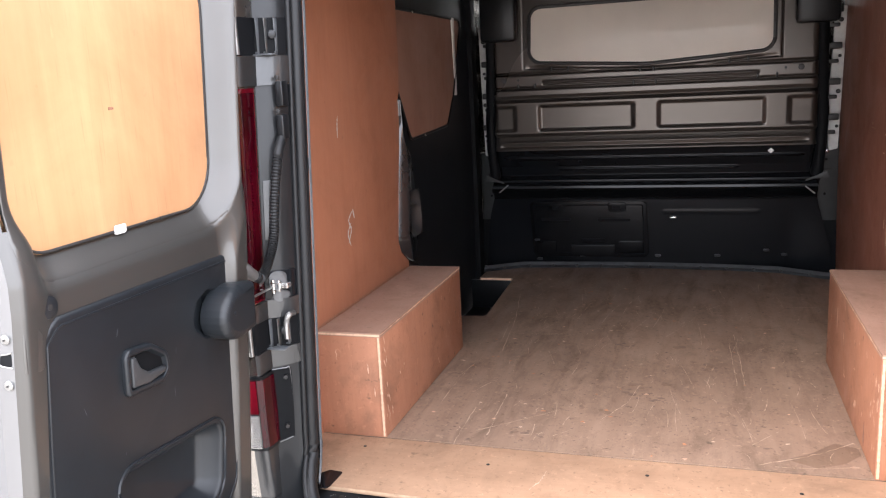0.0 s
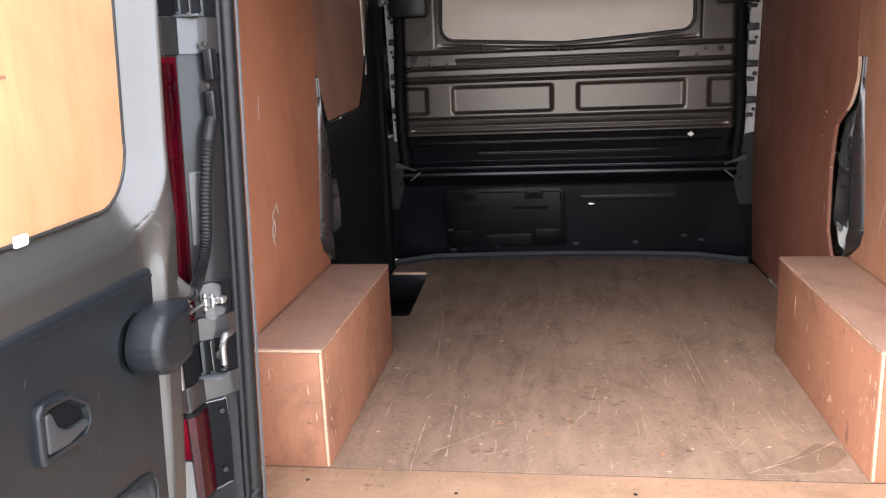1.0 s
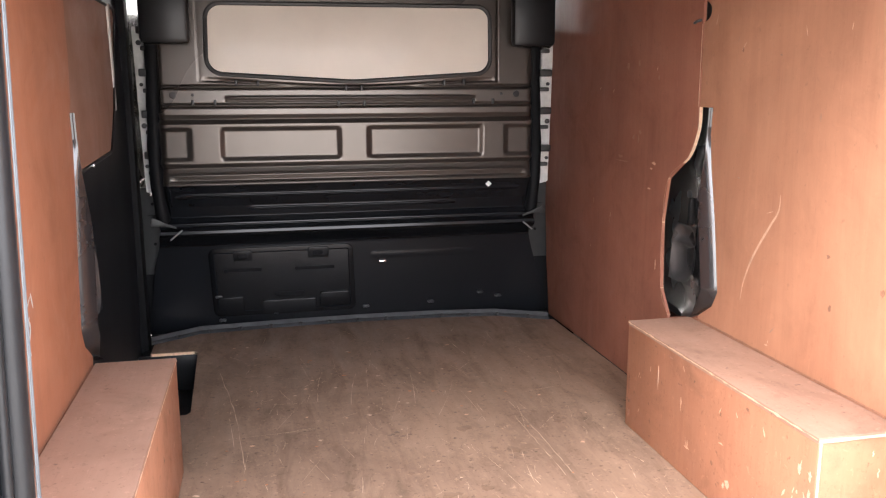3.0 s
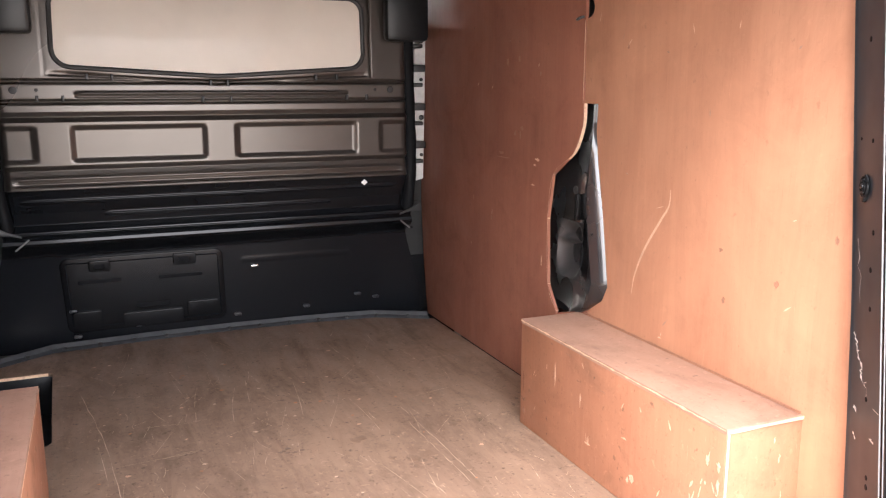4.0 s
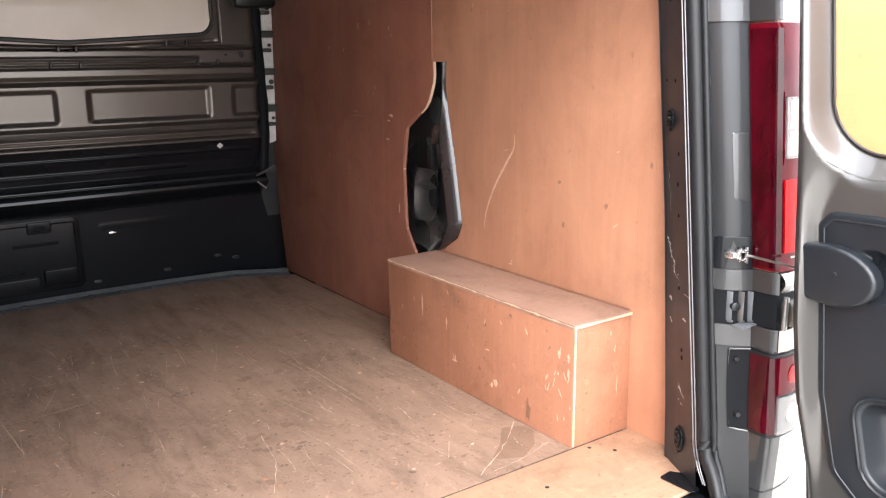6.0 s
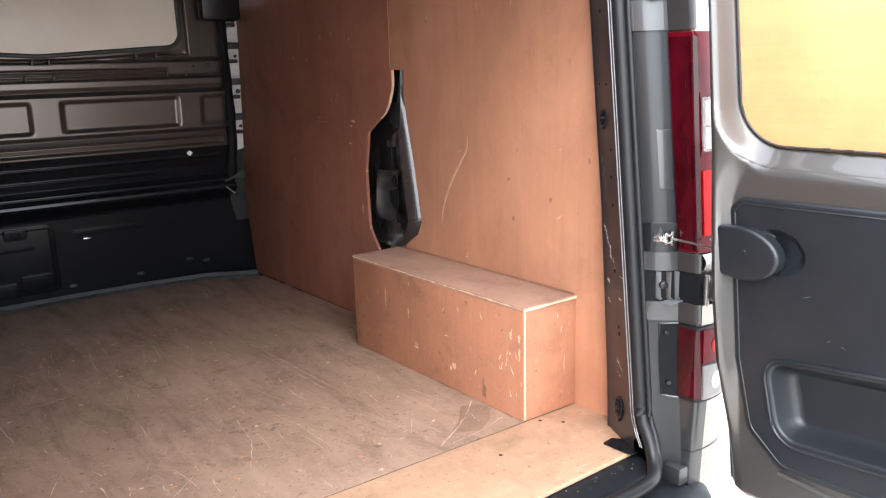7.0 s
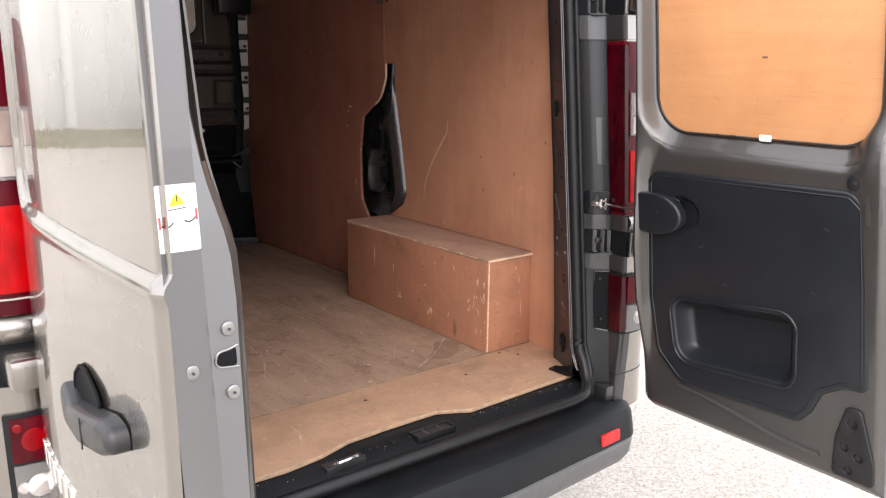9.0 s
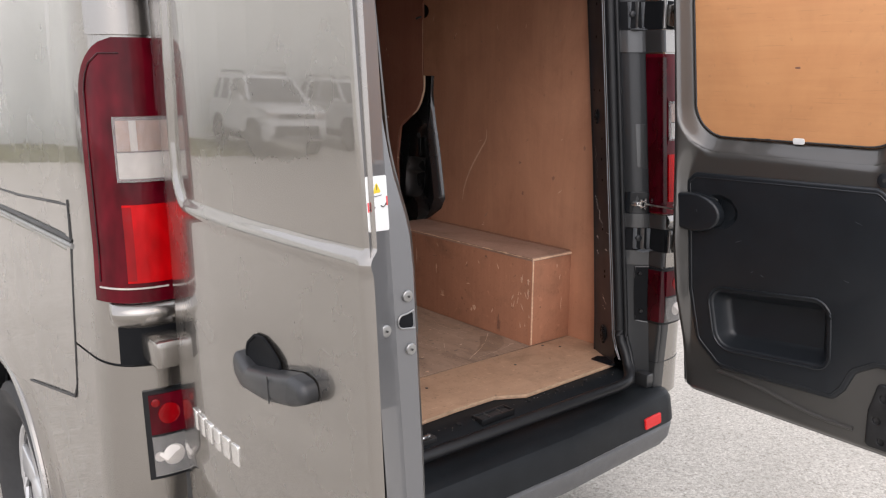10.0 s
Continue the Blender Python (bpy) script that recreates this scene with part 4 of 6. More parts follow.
# sill below the floor's edge
sill_prof = [(0.10, 0.545), (0.0, 0.545), (-0.03, 0.540), (-0.05, 0.530), (-0.062, 0.505), (-0.062, 0.48)]
sv, sf = grid(lambda x, k: (x, sill_prof[int(k)][0], sill_prof[int(k)][1]), lin(-0.72, 0.72, 50), list(range(6)))
sill = raw("sill", sv, sf, M_BUMPER, van, "black painted load sill")
# Flush black blocks put in the shade of the latch recesses.
raw("latch_recess", *box_geo((0.09, -0.040, 0.520), (0.205, -0.006, 0.5475), 0.003), M_INK, sill)
for x0, x1, ya, yb in ((0.085, 0.21, -0.046, -0.040), (0.085, 0.21, -0.006, 0.0), (0.085, 0.091, -0.040, -0.006), (0.204, 0.21, -0.040, -0.006)):
    raw("latch_frame", *box_geo((x0, ya, 0.535), (x1, yb, 0.5525), 0.002), M_PILLAR, sill)
for x in (0.125, 0.172):
    raw("latch_striker", *tube_geo([(x, -0.036, 0.5485), (x, -0.010, 0.5485)], 0.003, 8), M_STEEL, sill)
raw("latch_hook", *tube_geo(smooth_path([(-0.155, -0.03, 0.545), (-0.15, -0.045, 0.556), (-0.12, -0.048, 0.560), (-0.095, -0.04, 0.556), (-0.09, -0.03, 0.545)], 5), 0.005, 8), M_CHROME, sill)
raw("latch_recess", *box_geo((-0.18, -0.042, 0.530), (-0.07, -0.010, 0.5475), 0.003), M_INK, sill)
rd = random.Random(77)
for k in range(56):
    x, y = rd.uniform(-0.68, 0.68), rd.uniform(-0.028, -0.002)
    r = rd.uniform(0.0004, 0.0013)
    raw("grit", *disc_geo((x, y, 0.5445 - 0.004 * sstep(-0.01, -0.03, y)), (0, -0.15, 1), r, 0.0008, 6), M_FOAM if k % 3 else M_SCRATCHF, sill)
for x in (-0.62, -0.42, 0.30, 0.42, 0.55, 0.64, 0.03):
    raw("sill_bolt", *disc_geo((x, -0.012, 0.543), (0, -0.2, 1), 0.007, 0.005, 12), M_PILLAR, sill)


# ---- the rear doors ----
DOOR_W, DOOR_LO, DOOR_HI = 0.745, 0.545, 1.93


HINGE_U = 0.028  # where the inner pressing begins
EDGE_W = 0.706  # the inner pressing stops short of the skin's free edge


def inner_depth(u, z, s):
    """Depth of the door's inner pressing from the outer skin: a rounded column along the hinge, a sloped sill under the window."""
    rim = piece(z, [(0.5, 0.080), (0.8, 0.080), (1.0, 0.086), (1.2, 0.0895), (1.24, 0.0905), (1.285, 0.0885), (1.31, 0.084), (1.335, 0.077), (1.36, 0.070), (1.385, 0.065), (1.42, 0.060), (1.48, 0.052), (1.9, 0.047)])
    if s < 0:
        top = piece(z, [(0.55, 0.082), (0.75, 0.090), (0.90, 0.095), (1.02, 0.0975), (1.16, 0.104), (1.28, 0.107), (1.40, 0.102), (1.55, 0.104), (1.9, 0.105)])
    else:
        top = piece(z, [(0.55, 0.070), (0.69, 0.082), (0.85, 0.116), (1.0, 0.122), (1.12, 0.115), (1.30, 0.102), (1.55, 0.094), (1.9, 0.092)])
    foot = 0.064 + 0.066 * float(sstep(1.17, 1.34, z))
    k = float(sstep(1.17, 1.34, z))
    crest = 0.077 + (top - 0.077) * float(sstep(0.112 + 0.026 * k, 0.085 - 0.051 * k, u) if s < 0 else sstep(foot + 0.008, 0.046, u))
    away = math.hypot(max(0.0, 0.173 - u), max(0.0, 1.407 - z)) - 0.095
    span = 0.038 + 0.024 * float(sstep(0.05, 0.15, u))
    d = 0.041 + (crest - 0.041) * float(sstep(0.002, span, away))
    t = float(sstep(0.60, 0.69, u))
    d = d * (1 - t) + rim * t
    d += 0.012 * math.exp(-((u - 0.652) / 0.022) ** 2) * float(sstep(1.23, 1.30, z)) * (1 - float(sstep(1.44, 1.55, z)))
    d -= (0.012 if s < 0 else 0.022) * (1 - float(sstep(0.0, 0.012 if s < 0 else 0.022, u - HINGE_U)))
    if s < 0:
        d -= min(0.012, 0.009 * max(0.0, (0.052 - u) / 0.022) ** 2) * float(sstep(1.26, 1.40, z))
    edge = min(EDGE_W - u, z - DOOR_LO, DOOR_HI - z)
    d -= 0.014 * (1 - float(sstep(-0.001, 0.016, edge)))
    return d


def rear_door(s, angle, k_u):
    """One rear door, open. s: -1 or 1 for its side."""
    c, sn = math.cos(radians(angle)), math.sin(radians(angle))

    def at(u, z, w):
        """u from the hinge, z up, w in from the outer skin."""
        if w > 0.02:
            w += 0.026 * u * float(sstep(0.02, 0.04, w))
        x, y = -w, -u * k_u
        x, y = x * c - y * sn, x * sn + y * c
        return Vector((s * (0.822 + x), -0.093 + y + lean_y(z), z))

    win = rounded([(0.078, 1.312), (0.672, 1.312), (0.672, 1.80), (0.078, 1.80)], 0.095, 10)
    us = sorted(set([HINGE_U + d for d in (0, 0.004, 0.009, 0.015, 0.022)] + lin(0.054, 0.126, 18) + lin(HINGE_U + 0.03, EDGE_W - 0.03, 84) + [EDGE_W - d for d in (0.022, 0.015, 0.009, 0.004, 0)]))
    zs = sorted(set([DOOR_LO + d for d in (0, 0.004, 0.009, 0.015, 0.022)] + lin(DOOR_LO + 0.03, DOOR_HI - 0.03, 110) + lin(1.196, 1.442, 51) + [DOOR_HI - d for d in (0.022, 0.015, 0.009, 0.004, 0)]))

    # outer skin with its recessed upper panel
    def skin(u, z):
        du, dz = u - (0.128 + 0.12 * max(0, z - 1.37)), z - 1.277 + 0.006 * math.sin(u * 4)
        q = Vector((min(0, du - 0.05), min(0, dz - 0.05)))
        d = 0.05 - q.length if (du < 0.05 and dz < 0.05) else min(du, dz)
        if du < 0.05 and dz >= 0.05:
            d = du
        if dz < 0.05 and du >= 0.05:
            d = dz
        w = 0.007 * float(sstep(-0.006, 0.008, d)) - 0.003 * math.exp(-((d + 0.012) / 0.008) ** 2)
        w -= 0.012 * float(sstep(1.28, 0.9, z)) * 0.6
        w -= 0.008 * math.exp(-((z - 0.80) / 0.02) ** 2) * 0.5
        e = min(u - 0.012, DOOR_W - u, z - DOOR_LO, DOOR_HI - z)
        w += 0.010 * (1 - float(sstep(-0.004, 0.014, e))) + 0.0125 * max(0.0, z - 1.28)
        w += 0.03 * (u - 0.40) ** 2 - 0.002 + 0.35 * max(0.0, 0.30 - u) ** 2
        hb = ((u - 0.500) / 0.155) ** 4 + ((z - 1.062 - 0.08 * (u - 0.5)) / 0.070) ** 4
        w += 0.008 * math.exp(-hb)
        return at(u, z, w)

    us2 = sorted(set([0.012, 0.016, 0.020, 0.025, 0.032] + us + lin(0.10, 0.22, 20) + [DOOR_W - d for d in (0.03, 0.022, 0.015, 0.009, 0.004, 0)]))
    zs2 = sorted(set(zs + lin(1.255, 1.30, 14)))
    door = raw("rear_door", *grid(skin, us2, zs2), M_PAINT, van, "open grey rear door, boarded over its window inside", 50)

    # inner pressing, pierced by the window
    verts, faces = [], []
    idx = {}
    for j, z in enumerate(zs):
        for i, u in enumerate(us):
            idx[i, j] = len(verts)
            verts.append(at(u, z, inner_depth(u, z, s)))
    cx, cz = (0.078 + 0.672) / 2, (1.312 + 1.80) / 2

    def inside(u, z, grow):
        du, dz = max(0, abs(u - cx) - (0.297 - 0.095)), max(0, abs(z - cz) - (0.244 - 0.095))
        return math.hypot(du, dz) < 0.095 + grow

    for j in range(len(zs) - 1):
        for i in range(len(us) - 1):
            um, zm = (us[i] + us[i + 1]) / 2, (zs[j] + zs[j + 1]) / 2
            if (0.12 < um < 0.51 and 0.68 < zm < 0.91) or (0.14 < um < 0.25 and 1.045 < zm < 1.16):
                continue
            if not any(inside(us[a], zs[b], 0.027) for a in (i, i + 1) for b in (j, j + 1)):
                faces.append((idx[i, j], idx[i + 1, j], idx[i + 1, j + 1], idx[i, j + 1]))
    ring = [(0, j) for j in range(len(zs))] + [(i, len(zs) - 1) for i in range(1, len(us))] + [(len(us) - 1, j) for j in range(len(zs) - 2, -1, -1)] + [(i, 0) for i in range(len(us) - 2, 0, -1)]
    k0 = len(verts)
    verts += [at(us[i], zs[j], 0.016 + 0.35 * max(0.0, 0.30 - us[i]) ** 2) for i, j in ring]
    hem = [(idx[ring[k]], idx[ring[(k + 1) % len(ring)]], k0 + (k + 1) % len(ring), k0 + k) for k in range(len(ring))]
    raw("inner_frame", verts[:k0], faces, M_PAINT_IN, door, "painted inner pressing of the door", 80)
    hv = sorted({i for q in hem for i in q})
    new_i = {i: k for k, i in enumerate(hv)}
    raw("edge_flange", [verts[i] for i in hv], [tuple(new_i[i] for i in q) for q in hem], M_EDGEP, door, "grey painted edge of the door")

    # Dark grey sheet behind the skin puts in the shade at the hinge.
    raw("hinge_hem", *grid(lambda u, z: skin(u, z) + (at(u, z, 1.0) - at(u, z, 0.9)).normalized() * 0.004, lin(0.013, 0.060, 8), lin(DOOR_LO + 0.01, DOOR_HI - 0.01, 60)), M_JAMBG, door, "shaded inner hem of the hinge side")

    def slant(t, z, h):
        """The free edge's slanted face, from the skin's hem (0) to the latch face (1)."""
        p0, p1 = at(0.7425, z, 0.0085), at(0.7065, z, 0.043)
        g = (p1 - p0).normalized()
        return p0.lerp(p1, t) + Vector((g.y, -g.x, 0)) * (h if (g.y * nrm.x - g.x * nrm.y) > 0 else -h)
    nrm = at(1, 1, 0.03) - at(0, 1, 0.03)
    raw("edge_slant", *grid(lambda t, z: slant(t, z, 0.0), [0.0, 0.04, 0.3, 0.6, 0.92, 1.0, 1.05], lin(DOOR_LO + 0.016, DOOR_HI - 0.01, 40)), M_EDGEP, door, "slanted free edge of the door", 40)
    # smooth rim of the window opening
    rim_v, rim_f = [], []
    prof = [(0.047, 0.002), (0.044, 0.0002), (0.040, -0.0005), (0.035, -0.0007), (0.030, -0.0008), (0.024, -0.0007), (0.018, -0.0004), (0.012, 0.0006), (0.008, 0.002), (0.004, 0.005), (0.001, 0.010), (-0.002, 0.016)]
    n = len(win)
    for off, sink in prof:
        for p in inset(win, -off):
            u = max(HINGE_U + 0.012, min(p.x, EDGE_W - 0.014))
            rim_v.append(at(u, p.y, inner_depth(u, p.y, s) - sink))
    for r in range(len(prof) - 1):
        for k in range(n):
            rim_f.append((r * n + k, r * n + (k + 1) % n, (r + 1) * n + (k + 1) % n, (r + 1) * n + k))
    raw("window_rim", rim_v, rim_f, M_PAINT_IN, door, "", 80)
    board = raw("window_board", *plate(inset(win, -0.004), 0.006, 0.001, lambda a, b, h: at(a, b, 0.040 + h)), M_BOARD if s < 0 else M_BOARDX, door, "varnished plywood board covering the door window")
    raw("window_gap", *tube_geo([at(p.x, p.y, 0.041) for p in inset(win, -0.001)] + [at(win[0].x, win[0].y, 0.041)], 0.0028, 6), M_INK, door)
    for u, z, ww, hh, mt, nm in ((0.395, 1.3135, 0.032, 0.016, M_WHITE, "tape_tab"), (0.262, 1.312, 0.016, 0.005, M_INK, "slot"), (0.306, 1.312, 0.016, 0.005, M_INK, "slot")):
        raw(nm, *plate(rounded([(u - ww / 2, z - hh / 2), (u + ww / 2, z - hh / 2), (u + ww / 2, z + hh / 2), (u - ww / 2, z + hh / 2)], hh * 0.3), 0.004, 0.0012, lambda a, b, h: at(a, b, 0.046 + h)), mt, board, "white tape tab" if nm == "tape_tab" else "")
    rk = random.Random(11 if s > 0 else 12)
    for k in range(1):
        u, z = rk.uniform(0.3, 0.5), rk.uniform(1.38, 1.6)
        raw("knot", *plate(rounded([(u - 0.008, z - 0.002), (u + 0.008, z - 0.003), (u + 0.007, z + 0.003), (u - 0.007, z + 0.002)], 0.002), 0.001, 0.0002, lambda a, b, h: at(a, b, 0.0406 + h)), M_PATCH, board)

    # dark plastic trim with its pocket
    edge = [(0.068, 1.183), (0.095, 1.208), (0.625, 1.219), (0.660, 1.188), (0.668, 1.00), (0.672, 0.777), (0.617, 0.772), (0.566, 0.742), (0.540, 0.690), (0.508, 0.656),
            (0.165, 0.644), (0.088, 0.712), (0.066, 0.86)]
    rads = [0.02, 0.03, 0.035, 0.03, 0.05, 0.02, 0.03, 0.03, 0.03, 0.03, 0.05, 0.05, 0.05]
    out = rounded(edge, rads, 6)
    pocket = rounded([(0.148, 0.868), (0.490, 0.903), (0.487, 0.743), (0.168, 0.717)], [0.035, 0.03, 0.03, 0.04], 6)
    rise = lambda a, b, h: at(a, b, 0.084 + h)
    dent = rounded([(0.150, 1.056), (0.192, 1.058), (0.226, 1.082), (0.236, 1.108), (0.216, 1.138), (0.180, 1.150), (0.150, 1.146)], [0.01, 0.02, 0.03, 0.03, 0.02, 0.012, 0.01])
    trim = raw("trim_panel", *plate(out, 0.010, 0.008, rise, [(pocket, 0.050, 0.010, 0.022), (dent, 0.016, 0.005, 0.012)]), M_TRIM, door, "dark grey plastic door trim with a moulded pocket")
    ringp = [rise(p.x, p.y, 0.0005) for p in inset(pocket, -0.014)]
    raw("pocket_bead", *tube_geo(ringp + [ringp[0]], 0.0035, 6), M_TRIM, trim)
    ins = [rise(p.x, p.y, -0.0002) for p in inset(out, 0.014)]
    raw("trim_bead", *tube_geo(ins + [ins[0]], 0.0022, 6), M_TRIM, trim)
    # cover of the check strap, a D-shaped pad
    pu, pr, pin, face = (0.122, 0.078, 0.062, 0.136) if s < 0 else (0.100, 0.090, 0.036, 0.106)
    padc = [(pu + pr * math.cos(t), 1.094 + 0.056 * math.sin(t)) for t in lin(-math.pi / 2, math.pi / 2, 14)]
    pad = rounded([Vector(p) for p in padc] + [Vector((pin, 1.146)), Vector((pin, 1.044))], 0.010, 3)
    raw("strap_cover", *plate(pad, face - 0.076, 0.018 if s < 0 else 0.009, lambda a, b, h: at(a, b, face + h)), M_TRIM, door, "black D-shaped check strap cover")
    raw("cover_screw", *disc_geo(at(pu + 0.038 if s < 0 else 0.115, 1.10, face), at(0, 1, 1) - at(0, 1, 0), 0.004, 0.0015, 12), M_TRIM, door)
    # lock bracket plate at the foot of the free edge
    br = rounded([(0.592, 0.566), (0.690, 0.566), (0.690, 0.62), (0.660, 0.735), (0.625, 0.735), (0.600, 0.66)], 0.012)
    holes = [(rounded([(a - r, b - r), (a + r, b - r), (a + r, b + r), (a - r, b + r)], r * 0.9, 4), 0.006, 0.0015, 0.001) for a, b, r in ((0.640, 0.70, 0.011), (0.622, 0.64, 0.010), (0.655, 0.625, 0.010), (0.632, 0.588, 0.009))]
    raw("lock_bracket", *plate(br, 0.008, 0.003, lambda a, b, h: at(a, b, 0.087 + h), holes), M_PILLAR, door, "black lock bracket plate")
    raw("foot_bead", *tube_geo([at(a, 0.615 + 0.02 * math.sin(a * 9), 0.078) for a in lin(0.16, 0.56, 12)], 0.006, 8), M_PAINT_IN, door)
    # free edge: latch, bolts, knob
    for z, w in ((1.210, 0.064), (1.179, None), (1.142, 0.064)):
        p = at(EDGE_W - 0.001, z, w) if w else slant(0.48, z, -0.001)
        bolt = raw("bolt", *disc_geo(p, nrm, 0.0078, 0.005, 18, 0.3), M_STEEL, door, "bright latch bolt")
        raw("socket", *disc_geo(p + nrm.normalized() * 0.006, nrm, 0.0016, 0.0006, 8), M_INK, bolt)
    # Flush black plate puts in the shade of the latch mouth.
    raw("latch_throat", *plate(rounded([(0.048, 1.170), (0.0715, 1.169), (0.0715, 1.190), (0.052, 1.187)], 0.004), 0.004, 0.0005, lambda a, b, h: at(EDGE_W + 0.0006 + h, b, a)), M_HOLE, door, "dark latch mouth")
    th = smooth_path([(0.073, 1.168, 0), (0.062, 1.169, 0), (0.051, 1.171, 0), (0.0475, 1.178, 0), (0.052, 1.186, 0), (0.063, 1.188, 0), (0.073, 1.191, 0)], 4)
    thr = [at(EDGE_W + 0.0010, p.y, p.x) for p in th]
    raw("latch_rim", *tube_geo(thr, 0.0012, 6), M_STEEL, door, "steel latch mouth")
    lp = rounded([(0.655, 1.150), (0.696, 1.150), (0.696, 1.222), (0.668, 1.222), (0.655, 1.205)], 0.010)
    raw("latch_plate", *plate(lp, 0.006, 0.003, lambda a, b, h: at(a, b, 0.0875 + h), [(rounded([(0.672, 1.165), (0.693, 1.165), (0.693, 1.200), (0.672, 1.200)], 0.005), 0.004, 0.001, 0.001)]), M_PAINT_IN, door, "latch plate on the free edge")
    kn = at(0.633, 1.238, 0.064)
    kax = at(0, 1, 1) - at(0, 1, 0)
    knob = raw("stop_buffer", *disc_geo(kn, kax, 0.020, 0.020, 24, 0.3), M_TRIM, door, "black rubber stop buffer")
    raw("buffer_hole", *disc_geo(kn + kax.normalized() * 0.020, kax, 0.005, 0.0006, 12), M_INK, knob)
    if s < 0:
        # inside release handle in its cup
        cup = rounded([(0.466, 1.112), (0.398, 1.106), (0.350, 1.078), (0.342, 1.048), (0.362, 1.033), (0.420, 1.038), (0.464, 1.041)], [0.010, 0.03, 0.02, 0.014, 0.014, 0.03, 0.008], 6)
        raw("handle_cup", *plate(inset(cup, -0.006), 0.014, 0.006, lambda a, b, h: rise(a, b, 0.011 + h), [(inset(cup, 0.005), 0.0105, 0.002, 0.004)]), M_TRIM, trim, "black handle cup")
        # Thin black plate puts the cup's shade onto its floor.
        hollow = rounded([(0.440, 1.099), (0.398, 1.097), (0.356, 1.076), (0.350, 1.052), (0.385, 1.046), (0.420, 1.062)], [0.008, 0.028, 0.020, 0.012, 0.014, 0.02], 7)
        raw("cup_shade", *plate(hollow, 0.002, 0.0003, lambda a, b, h: rise(a, b, 0.002 + h)), M_HOLE, trim)
        hd = rounded([(0.456, 1.102), (0.443, 1.100), (0.429, 1.076), (0.404, 1.060), (0.354, 1.056), (0.352, 1.046), (0.406, 1.041), (0.455, 1.048)], [0.005, 0.005, 0.016, 0.014, 0.005, 0.005, 0.02, 0.005], 5)
        raw("release_handle", *plate(hd, 0.012, 0.004, lambda a, b, h: rise(a, b, 0.0115 + h)), M_PADDLE, trim, "dark grey release handle")
        # outside handle
        bar = rounded([(0.362, 1.062), (0.376, 1.078), (0.424, 1.064), (0.500, 1.078), (0.566, 1.091), (0.602, 1.088), (0.604, 1.062), (0.566, 1.048), (0.490, 1.034), (0.398, 1.026), (0.368, 1.038)],
                      [0.012, 0.012, 0.03, 0.05, 0.02, 0.015, 0.015, 0.03, 0.08, 0.03, 0.015], 6)

        def bow(a, b, h):
            t = (a - 0.362) / 0.242
            return at(a, b, 0.004 - (0.034 + h) * (0.35 + 0.65 * math.sin(math.pi * max(0, min(1, 0.12 + 0.62 * t)))))
        raw("door_handle", *plate(bar, 0.030, 0.013, bow), M_HANDLE, door, "dark grey pull handle")
        raw("handle_joint", *tube_geo([bow(0.514, b, -0.0004) for b in lin(1.040, 1.078, 5)], 0.0011, 6), M_INK, door)
        # Black plate on the skin puts in the shade inside the scoop.
        sc = rounded([(0.388, 1.070), (0.398, 1.094), (0.428, 1.113), (0.458, 1.114), (0.488, 1.100), (0.512, 1.082), (0.480, 1.062), (0.425, 1.050)], 0.02)
        raw("handle_scoop", *plate(sc, 0.003, 0.001, lambda a, b, h: at(a, b, -0.0045 - h), [(inset(sc, 0.004), 0.002, 0.0005, 0.001)]), M_HOLE, door, "black scoop behind the handle")
        dish = rounded([(0.366, 1.112), (0.370, 1.045), (0.400, 1.018), (0.520, 1.018), (0.660, 1.040), (0.668, 1.070)], 0.02)
        dl = [at(p.x, p.y, 0.003 + 0.004) for p in dish]
        raw("dish_edge", *tube_geo(dl[:-6], 0.0035, 6), M_PAINT, door)
        # lettering reduced to plain bright bars
        for k in range(6):
            u = 0.152 + 0.036 * k
            lt = rounded([(u - 0.013, 0.880), (u + 0.013, 0.880), (u + 0.013, 0.914), (u - 0.013, 0.914)], 0.003, 3)
            raw("badge_bar", *plate(lt, 0.004, 0.0012, lambda a, b, h: at(a, b, -0.0118 - h + 0.35 * max(0.0, 0.30 - a) ** 2)), M_CHROME, door, "bright plain badge bar")
        # warning sticker on the free edge
        def on_edge(a, b, h):
            return slant((a - 0.014) / 0.039, b - 0.004, 0.0008 + h)
        st = rounded([(0.014, 1.308), (0.0535, 1.300), (0.0535, 1.367), (0.014, 1.372)], 0.002, 3)
        sticker = raw("warning_sticker", *plate(st, 0.0006, 0.0002, on_edge), M_WHITE, door, "white warning sticker with a yellow triangle")
        raw("triangle", *plate(rounded([(0.025, 1.350), (0.041, 1.349), (0.033, 1.362)], 0.001, 2), 0.0003, 0.0001, lambda a, b, h: on_edge(a, b, 0.0004 + h)), M_YELLOW, sticker, "yellow warning triangle")
        raw("mark", *plate(rounded([(0.0324, 1.353), (0.0336, 1.353), (0.0336, 1.359), (0.0324, 1.359)], 0.0003, 1), 0.0002, 0.0001, lambda a, b, h: on_edge(a, b, 0.0007 + h)), M_INK, sticker)
        for cxm, sg in ((0.022, -1), (0.044, 1)):
            arc = [on_edge(cxm + 0.006 * math.cos(t), 1.336 + 0.005 * math.sin(t), 0.0006) for t in lin(-2.6, -0.4, 8)]
            raw("arrow", *tube_geo(arc, 0.0007, 5), M_INK, sticker)
            red = [on_edge(cxm + sg * 0.007, b, 0.0006) for b in lin(1.331, 1.342, 4)]
            raw("arrow", *tube_geo(red, 0.0011, 5), M_REDP, sticker)
        raw("rule", *tube_geo([on_edge(0.024, 1.3465, 0.0005), on_edge(0.042, 1.3455, 0.0005)], 0.0004, 4), M_INK, sticker)
